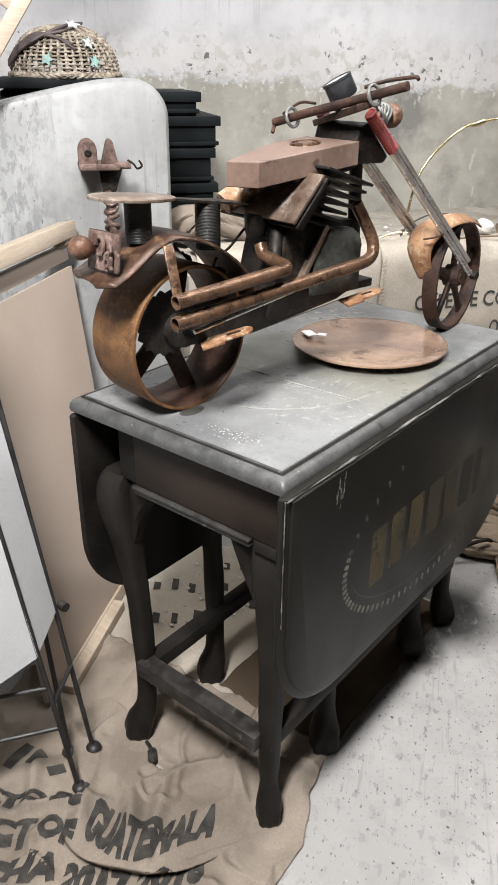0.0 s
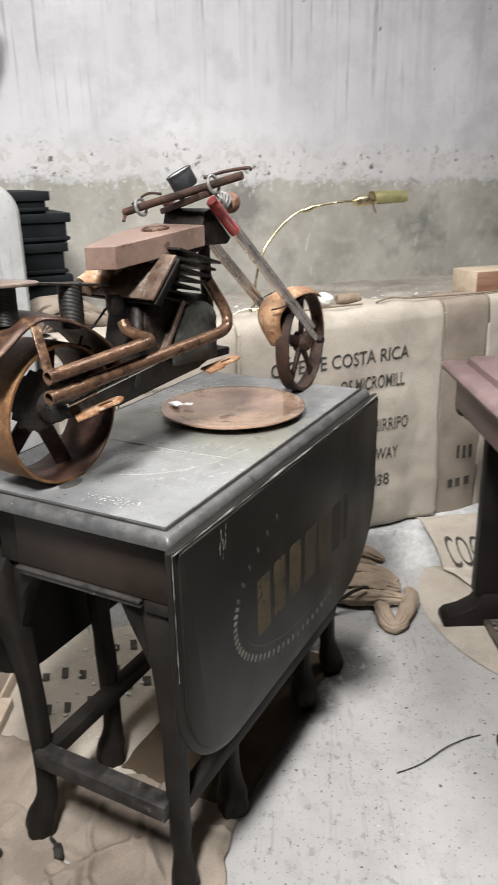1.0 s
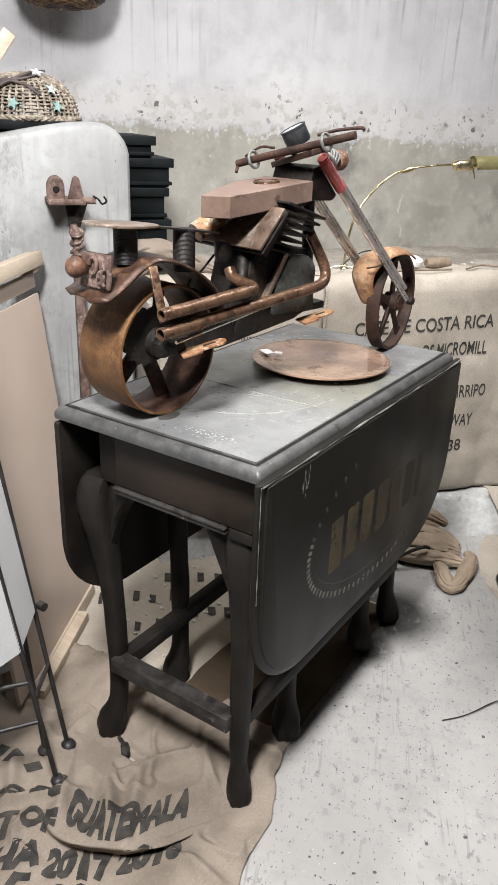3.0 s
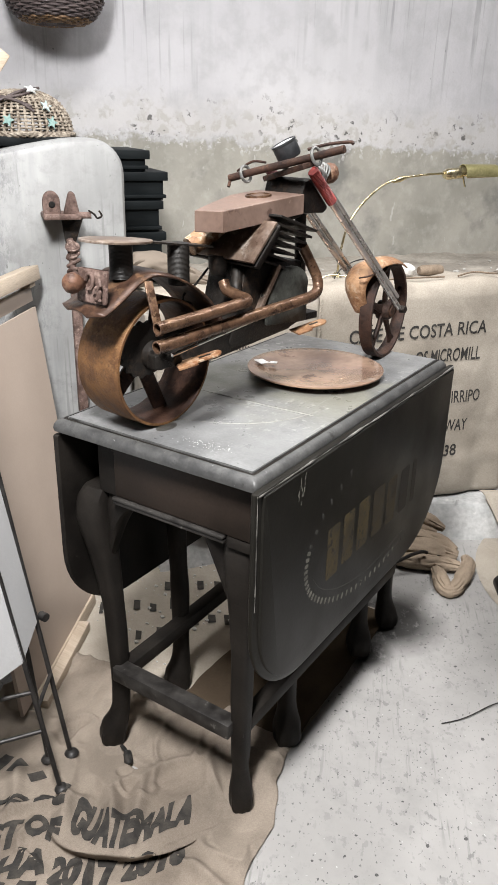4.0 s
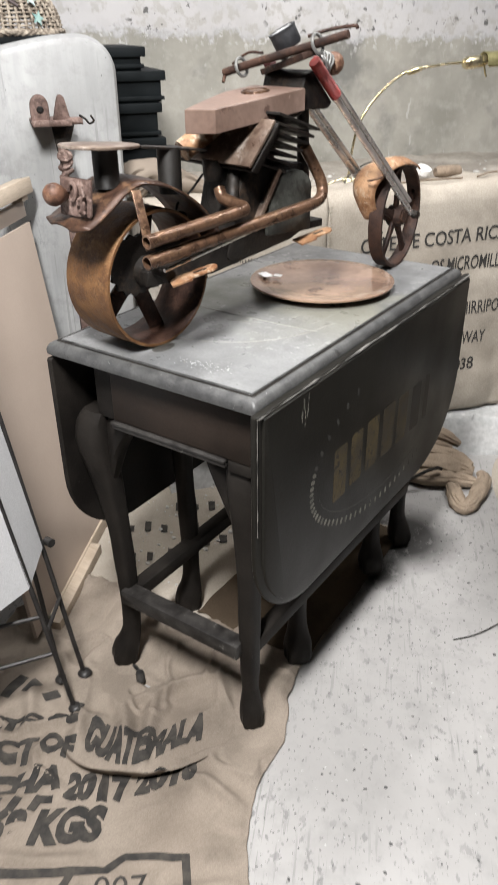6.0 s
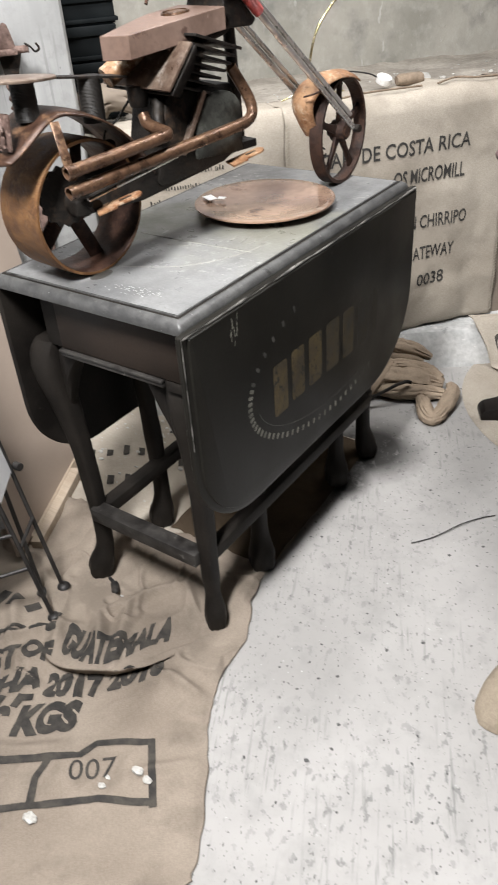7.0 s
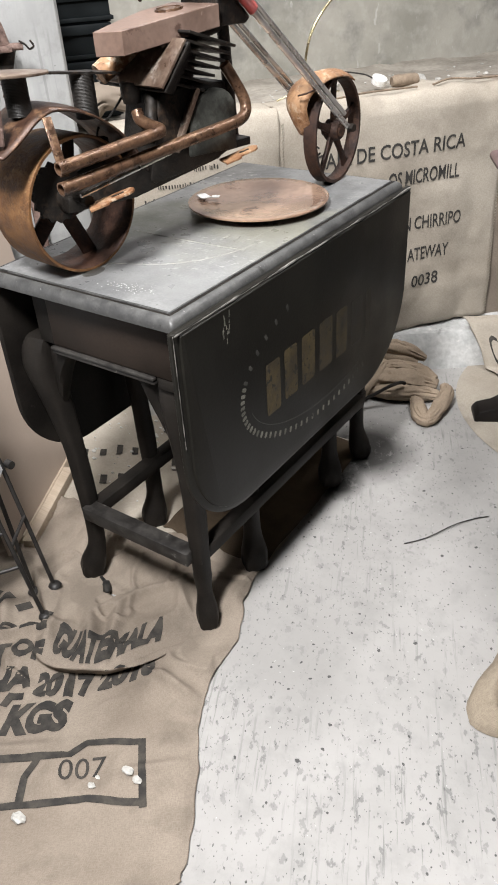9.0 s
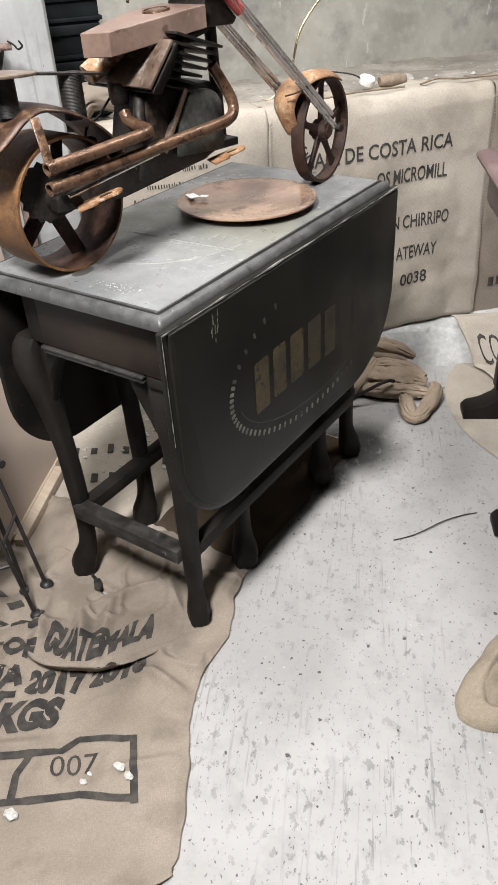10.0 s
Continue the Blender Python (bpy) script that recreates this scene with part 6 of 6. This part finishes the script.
# black crates, stacked
def crate(u0, u1, n0, n1, z0, z1, label):
    c = thing("plastic_crate", label, "crate", WALLM, "black crates")
    part("crate_body", block(u0 + 0.012, u1 - 0.012, n0 + 0.012, n1 - 0.012, z0, z1 - 0.004, 0.003), M_PLASTIC, c)
    part("rim", block(u0, u1, n0, n1, z1 - 0.026, z1 - 0.001, 0.002), M_PLASTIC, c)
    part("rib", block(u0 + 0.005, u1 - 0.005, n0 + 0.005, n1 - 0.005, z0 + 0.006, z0 + 0.016, 0.001), M_PLASTIC, c)


crate(-0.36, 0.205, 1.40, 1.76, 0.775, 0.93, "black plastic crate at the foot of the stack")
crate(-0.36, 0.198, 1.40, 1.76, 0.93, 1.022, "black plastic crate in the stack")
crate(-0.36, 0.213, 1.40, 1.76, 1.022, 1.104, "black plastic crate with a wide rim in the stack")
crate(-0.36, 0.160, 1.40, 1.76, 1.104, 1.164, "black plastic crate near the top of the stack")
crate(-0.36, -0.02, 1.36, 1.66, 1.164, 1.196, "shallow black tray under the wicker basket")


# dusty lump of sacking and rubble at the corner of the ledge
solo("sacking_lump", fold([(0.06, 1.30, 0.80), (0.10, 1.30, 0.85), (0.16, 1.31, 0.845), (0.24, 1.32, 0.81), (0.32, 1.33, 0.785)], (0.045, 0.055, 0.05, 0.04, 0.02), 0.7, 21.0), M_BURLAP2, "dusty grey lump of sacking on the ledge", "rubble", WALLM, smooth=60)


# wicker
def woven(name, label, m, radius, height, stakes, rows, mats, squash, top_dark=False, flip=1, stake=0.0028, weaver=0.0038):
    """A bowl of stakes and weavers that pass in front of and behind them."""
    b = thing(name, label, "basket", m)

    def prof(t):
        a = t * math.pi / 2
        return radius * math.cos(a) ** squash, height * math.sin(a)

    for k in range(stakes):
        a = 2 * math.pi * k / stakes
        part("stake", tube([((prof(t / 10)[0]) * math.cos(a), prof(t / 10)[0] * math.sin(a), flip * prof(t / 10)[1]) for t in range(11)], stake, 6), mats[1 if top_dark else 0], b)
    for r in range(rows):
        t = 0.02 + 0.93 * r / rows
        rr, z = prof(t)
        seg = stakes * 4
        pts = []
        for k in range(seg):
            a = 2 * math.pi * k / seg
            w = 0.0042 * math.cos(a * stakes / 2 + (r % 2) * math.pi)
            pts.append(((rr + w) * math.cos(a), (rr + w) * math.sin(a), flip * (z + 0.001 * math.sin(a * 7 + r))))
        part("weaver", tube(pts, weaver, 6, closed=True), mats[(0 if r > rows * 0.74 else 1) if top_dark else 1 + (r % 5 == 2)], b)
    for k in range(2):
        pts = [((radius + 0.004) * math.cos(a) + 0.003 * math.cos(a * 30 + k * 3.1), (radius + 0.004) * math.sin(a) + 0.003 * math.sin(a * 30 + k * 3.1), flip * (-0.004 + 0.004 * math.sin(a * 24 + k * 3.1))) for a in [2 * math.pi * j / 160 for j in range(160)]]
        part("rim_braid", tube(pts, 0.0055, 6, closed=True), mats[0], b)
    return b


def star(points=5, r0=0.018, r1=0.008):
    return [((r0 if k % 2 == 0 else r1) * math.cos(math.pi * k / points + 0.3), (r0 if k % 2 == 0 else r1) * math.sin(math.pi * k / points + 0.3)) for k in range(2 * points)]


BK = WALLM @ Matrix.Translation((-0.188, 1.50, 1.203))
dome = woven("wicker_basket", "upturned grey-brown wicker basket with painted stars on the crates", BK, 0.138, 0.112, 44, 17, (M_WICKER, M_WICKER, M_WICKER), 0.75, stake=0.0040, weaver=0.0027)
for az, el, mat, sc in ((-62, 12, M_TEAL, 1.0), (-108, 14, M_TEAL, 1.0), (-64, 34, M_STARP, 1.0), (-72, 66, M_STARW, 1.15)):
    a, e = radians(az), radians(el)
    r, z = 0.145 * math.cos(e) ** 0.75 + 0.006, 0.118 * math.sin(e) + 0.004
    m = Matrix.Translation((r * math.cos(a), r * math.sin(a), z)) @ Matrix.Rotation(a, 4, "Z") @ Matrix.Rotation(radians(90 - el * 0.9), 4, "Y")
    part("painted_star", prism([(x * sc, y * sc) for x, y in star()], -0.001, 0.0025, m), mat, dome, "flat painted star")
for k, ends in enumerate((((0.0, -0.085, 0.108), (0.05, -0.03, 0.118)), ((0.0, -0.095, 0.098), (0.04, -0.06, 0.114)), ((-0.02, -0.112, 0.082), (0.025, -0.132, 0.056)), ((-0.03, -0.108, 0.086), (0.02, -0.125, 0.068)))):
    part("handle_strand", tube(smooth_path([(-0.142, -0.05 + 0.006 * k, 0.018 + 0.004 * k), (-0.115, -0.085 + 0.004 * k, 0.05 + 0.004 * k), (-0.07, -0.108 + 0.004 * k, 0.078 + 0.004 * k)] + list(ends), 6), 0.0036, 8), M_WICKERD, dome, "loose twisted cane handle")

WB = WALLM @ Matrix.Translation((-0.048, 1.735, 1.655))
woven("wall_basket", "dark wicker basket with honey-brown base hung on the wall", WB @ pose(0, 0, 0, 0, 0, 0), 0.156, 0.145, 30, 22, (M_WICKERB, M_WICKERD, M_WICKERB), 0.45, True, flip=-1)

# pale wooden bars that lean beside the slab
rack = thing("pine_rack", "planed pine rack leaning behind the board", "rack", WALLM)
m = Matrix.Translation((-0.300, 1.0, 1.30)) @ pose(0, 0, 0, 0, 36, 0)
part("rail", box(0.03, 0.02, 0.24, m @ Matrix.Translation((0, 0, -0.03)), 0.003), M_PINE, rack)
part("rail", box(0.03, 0.02, 0.9, m @ Matrix.Translation((-0.09, 0.0, -0.40)), 0.003), M_PINE, rack)
part("rung", box(0.10, 0.018, 0.028, m @ Matrix.Translation((-0.045, 0, -0.075)), 0.003), M_PINE, rack)
part("rung", box(0.10, 0.018, 0.028, m @ Matrix.Translation((-0.045, 0, 0.028)), 0.003), M_PINE, rack)

# ---- leaning board in a pine frame ----
P, Q, R = Vector((-0.775, 0.385, 0.002)), Vector((-0.5725, -0.0168, 0.002)), Vector((-0.99, 0.445, 0.895))
X = (Q - P).normalized()
Y = (R - P).normalized()
BM = Matrix((X, Y, X.cross(Y).normalized())).transposed().to_4x4()
BM.translation = P
YO = (Y - X * Y.dot(X)).normalized()
FLAT = Matrix((X, YO, X.cross(YO))).transposed().to_4x4()
FLAT.translation = P
RACKED = FLAT.inverted() @ BM
board = thing("framed_board", "beige hardboard panel in a pine frame leaning by the slab", "board", FLAT)
BH = (R - P).length
part("panel", block(0.0, 0.47, 0.03, BH - 0.10, -0.006, 0.002, m=RACKED), M_BOARD, board, "plain beige hardboard")
part("frame_bar", block(-0.01, 0.40, 0.0, 0.032, -0.012, 0.016, 0.003, m=RACKED), M_PINE, board)
part("frame_bar", block(0.0, 0.48, BH - 0.085, BH - 0.048, -0.004, 0.014, 0.003, m=RACKED), M_BOARD, board)
part("frame_bar", block(-0.012, 0.48, BH - 0.036, BH, -0.03, 0.016, 0.003, m=RACKED), M_PINE, board)
part("frame_bar", block(0.006, 0.04, BH - 0.048, BH - 0.036, -0.02, 0.010, 0.001, m=RACKED), M_PINE, board)
solo("pine_batten", box(0.30, 0.028, 0.030, Matrix.Translation((-0.640, 0.160, 0.018)) @ pose(0, 0, 0, 0, 0, -63.2), 0.002), M_PINE, "short planed pine batten on the floor", "batten")

# ---- easel with a white canvas ----
easel = thing("wire_easel", "thin black iron rod easel holding a white canvas", "easel")
rods = (((-0.352, -0.120, 0.012), (-0.545, -0.145, 0.95)), ((-0.410, -0.040, 0.012), (-0.590, -0.055, 0.95)), ((-0.445, -0.072, 0.012), (-0.50, -0.06, 0.35)))
for a, b in rods:
    part("leg_rod", tube([a, b], 0.0048, 10), M_IRON, easel)
for a in rods:
    part("foot_pad", lathe([(0.0, 0.0), (0.013, 0.0), (0.015, 0.003), (0.012, 0.008), (0.006, 0.011), (0.0, 0.011)], 16, Matrix.Translation((a[0][0], a[0][1], floor_height(a[0][0], a[0][1]) + 0.001))), M_IRON, easel)
part("joint", lathe([(0.0, -0.008), (0.009, -0.008), (0.009, 0.008), (0.0, 0.008)], 12, Matrix.Translation((-0.468, -0.030, 0.335)) @ pose(0, 0, 0, 0, 90, 0)), M_IRON, easel)
part("cross_rod", tube([(-0.393, -0.125, 0.215), (-0.447, -0.043, 0.215)], 0.004, 8), M_IRON, easel)
part("cross_rod", tube([(-0.384, -0.124, 0.165), (-0.60, -0.43, 0.15)], 0.004, 8), M_IRON, easel)
part("cross_rod", tube([(-0.40, -0.126, 0.25), (-0.62, -0.42, 0.24)], 0.004, 8), M_IRON, easel)
canvas = thing("white_panel", "blank white folded display panel standing on the wire easel", "panel")
LEAN = Vector((-0.193, -0.022, 0.94)) / 0.94


def panel_side(p, q, r, w):
    """A thin upright board from p to q, sheared back along the rods."""
    p, q = Vector(p), Vector(q)
    out = Vector((q - p).to_2d().orthogonal().normalized().to_3d()) * w
    foot = [p, q, q + out, p + out]
    return rings([[v + LEAN * h for v in foot] for h in (0.0, r)])


part("front_sheet", panel_side((-0.409, -0.134, 0.318), (-0.385, -0.62, 0.318), 0.70, -0.012), M_CANVAS, canvas, smooth=20)
part("side_sheet", panel_side((-0.461, -0.052, 0.338), (-0.411, -0.131, 0.318), 0.68, -0.010), M_CANVAS, canvas, smooth=20)

# ---- small things on the ledge ----
brass = thing("brass_lamp", "brass gooseneck desk lamp standing on the ledge", "lamp", WALLM)
part("lamp_base", lathe([(0.0, 0.0), (0.05, 0.0), (0.05, 0.006), (0.02, 0.012), (0.009, 0.03), (0.0, 0.03)], 28, Matrix.Translation((0.672, 1.15, 0.80))), M_BRASS, brass)
part("gooseneck", tube(smooth_path([(0.672, 1.15, 0.82), (0.68, 1.15, 0.90), (0.70, 1.15, 0.975), (0.745, 1.15, 1.035), (0.81, 1.15, 1.085), (0.87, 1.15, 1.102), (0.95, 1.15, 1.112), (1.02, 1.15, 1.116)], 6), 0.0034, 10), M_BRASS, brass)
part("joint", tube([(0.835, 1.15, 1.092), (0.855, 1.15, 1.098), (0.88, 1.15, 1.104)], [0.005, 0.009, 0.005], 10), M_BRASS, brass)
part("socket", tube([(1.01, 1.15, 1.112), (1.02, 1.15, 1.113), (1.075, 1.15, 1.118), (1.082, 1.15, 1.118)], [0.012, 0.0165, 0.0165, 0.012], 18), M_BRASS, brass, "bright brass socket")
part("switch", tube([(1.066, 1.135, 1.108), (1.074, 1.13, 1.078)], 0.0028, 8), M_BRASS, brass)
half = [(0.026 * math.cos(radians(a)), 0.026 * math.sin(radians(a))) for a in range(-20, 201, 10)]
half += [(x * 0.93, y * 0.93) for x, y in half[::-1]]
part("shade", prism(half, 0.0, 0.115, Matrix.Translation((1.072, 1.15, 1.116)) @ pose(0, 0, 0, 90, 0, 90) @ pose(0, 0, 0, 0, 0, 0)), M_SHADE, brass, "olive-brass half-round shade")
part("shade_rod", tube([(1.08, 1.13, 1.105), (1.185, 1.13, 1.109)], 0.003, 8), M_BRASS, brass)

cap = thing("bottle_cap_tub", "small white plastic tub lying on the ledge", "tub", WALLM @ pose(0.885, 1.10, 0.842, 20, 8, 0) @ Matrix.Diagonal((0.82, 0.82, 0.82, 1)))
part("tub", lathe([(0.0, -0.010), (0.026, -0.010), (0.027, -0.008), (0.027, 0.010), (0.025, 0.012), (0.0, 0.012)], 28), M_TAPEW, cap)
solo("cloth_roll", tube([(0.0, 0, 0), (0.012, 0, 0.001), (0.075, 0.01, -0.002), (0.085, 0.012, -0.002)], [0.012, 0.0165, 0.0175, 0.015], 16), M_ROLL, "small brown cloth roll lying on the ledge", "roll", WALLM @ pose(0.925, 1.10, 0.835))
wires = thing("loose_cable", "loose thin cables trailing over the ledge", "cable", WALLM)
part("cable", tube(smooth_path([(0.62, 1.06, 0.832), (0.66, 1.10, 0.85), (0.72, 1.12, 0.87), (0.78, 1.12, 0.872), (0.84, 1.11, 0.862), (0.87, 1.10, 0.848)], 6), 0.0022, 6), M_TWIG, wires)
part("cable", tube(smooth_path([(0.55, 1.03, 0.835), (0.60, 1.04, 0.845), (0.66, 1.03, 0.84), (0.74, 1.05, 0.838)], 6), 0.002, 6), M_BRASS, wires)
part("cable", tube(smooth_path([(1.0, 1.0, 0.834), (1.06, 1.01, 0.842), (1.12, 0.995, 0.838), (1.2, 1.005, 0.834), (1.34, 0.995, 0.832), (1.6, 1.0, 0.83)], 6), 0.003, 6), M_ROLL, wires)
part("cable", tube(smooth_path([(0.70, 0.99, 0.83), (0.80, 1.0, 0.834), (0.95, 0.998, 0.834)], 6), 0.003, 6), M_ROLL, wires)
crumb = thing("plaster_crumbs", "white plaster crumbs scattered on the ledge", "plaster", WALLM, kind="stuff")
bm = bmesh.new()
for k in range(90):
    u, n = 0.55 + 1.2 * random.random(), 1.0 + 0.6 * random.random() ** 1.5
    s = 0.003 + 0.006 * random.random() ** 3 + (0.016 if k == 7 else 0)
    b = bmesh.new()
    bmesh.ops.create_icosphere(b, subdivisions=1, radius=s)
    for v in b.verts:
        v.co *= 0.7 + 0.6 * random.random()
    join(bm, b, Matrix.Translation((u, n, 0.812 - 0.07 * (n - 1.0) + s * 0.4)) @ Matrix.Diagonal((1.4, 1, 0.6, 1)))
part("crumbs", bm, M_CRUMB, crumb)
chest = thing("wooden_box", "small reddish wooden box with a knob on the ledge", "box", WALLM @ pose(1.40, 1.045, 0.815, 0, 0, -6))
part("box_body", block(0, 0.19, 0.004, 0.12, -0.03, 0.075, 0.003), M_BOXPALE, chest, "pale wooden sides")
part("box_front", block(0.014, 0.19, -0.006, 0.004, -0.03, 0.072, 0.002), M_BOXWOOD, chest, "reddish brown front board")
part("knob", lathe([(0.0, 0.014), (0.007, 0.012), (0.010, 0.006), (0.006, 0.0), (0.0, 0.0)], 18, Matrix.Translation((0.118, -0.006, 0.025)) @ pose(0, 0, 0, 90, 0, 0)), M_BOXPALE, chest)

# ---- small things on the floor ----
solo("bent_wire", tube(smooth_path([(0.186, 0.510, 0.003), (0.215, 0.545, 0.003), (0.235, 0.575, 0.006), (0.262, 0.63, 0.007), (0.295, 0.68, 0.004), (0.318, 0.704, 0.003)], 5), 0.0014, 6), M_TWIG, "thin dark bent wire lying on the floor", "wire")
solo("bent_wire", tube(smooth_path([(-0.345, 0.04, 0.018), (-0.32, 0.03, 0.020), (-0.30, 0.012, 0.016)], 5), [0.004] * 5 + [0.009] * 5 + [0.004], 8), M_TWIG, "dark scrap of rubber on the sack", "scrap")
for k, (s, q, r) in enumerate(((-0.02, -0.063, 0.0085), (-0.004, -0.078, 0.007), (-0.085, -0.075, 0.006), (-0.20, -0.125, 0.010), (-0.075, -0.06, 0.004))):
    v = S0 + E1 * s + E2 * q
    b = bmesh.new()
    bmesh.ops.create_icosphere(b, subdivisions=2, radius=r)
    for w in b.verts:
        w.co *= 0.75 + 0.5 * random.random()
    b.transform(Matrix.Diagonal((1.3, 0.9, 0.6, 1)))
    solo("plaster_flake", b, M_CRUMB, "white plaster flake fallen on the jute sack", "plaster", Matrix.Translation((v.x, v.y, floor_height(v.x, v.y) + r * 0.4)), "plaster flakes", smooth=20)
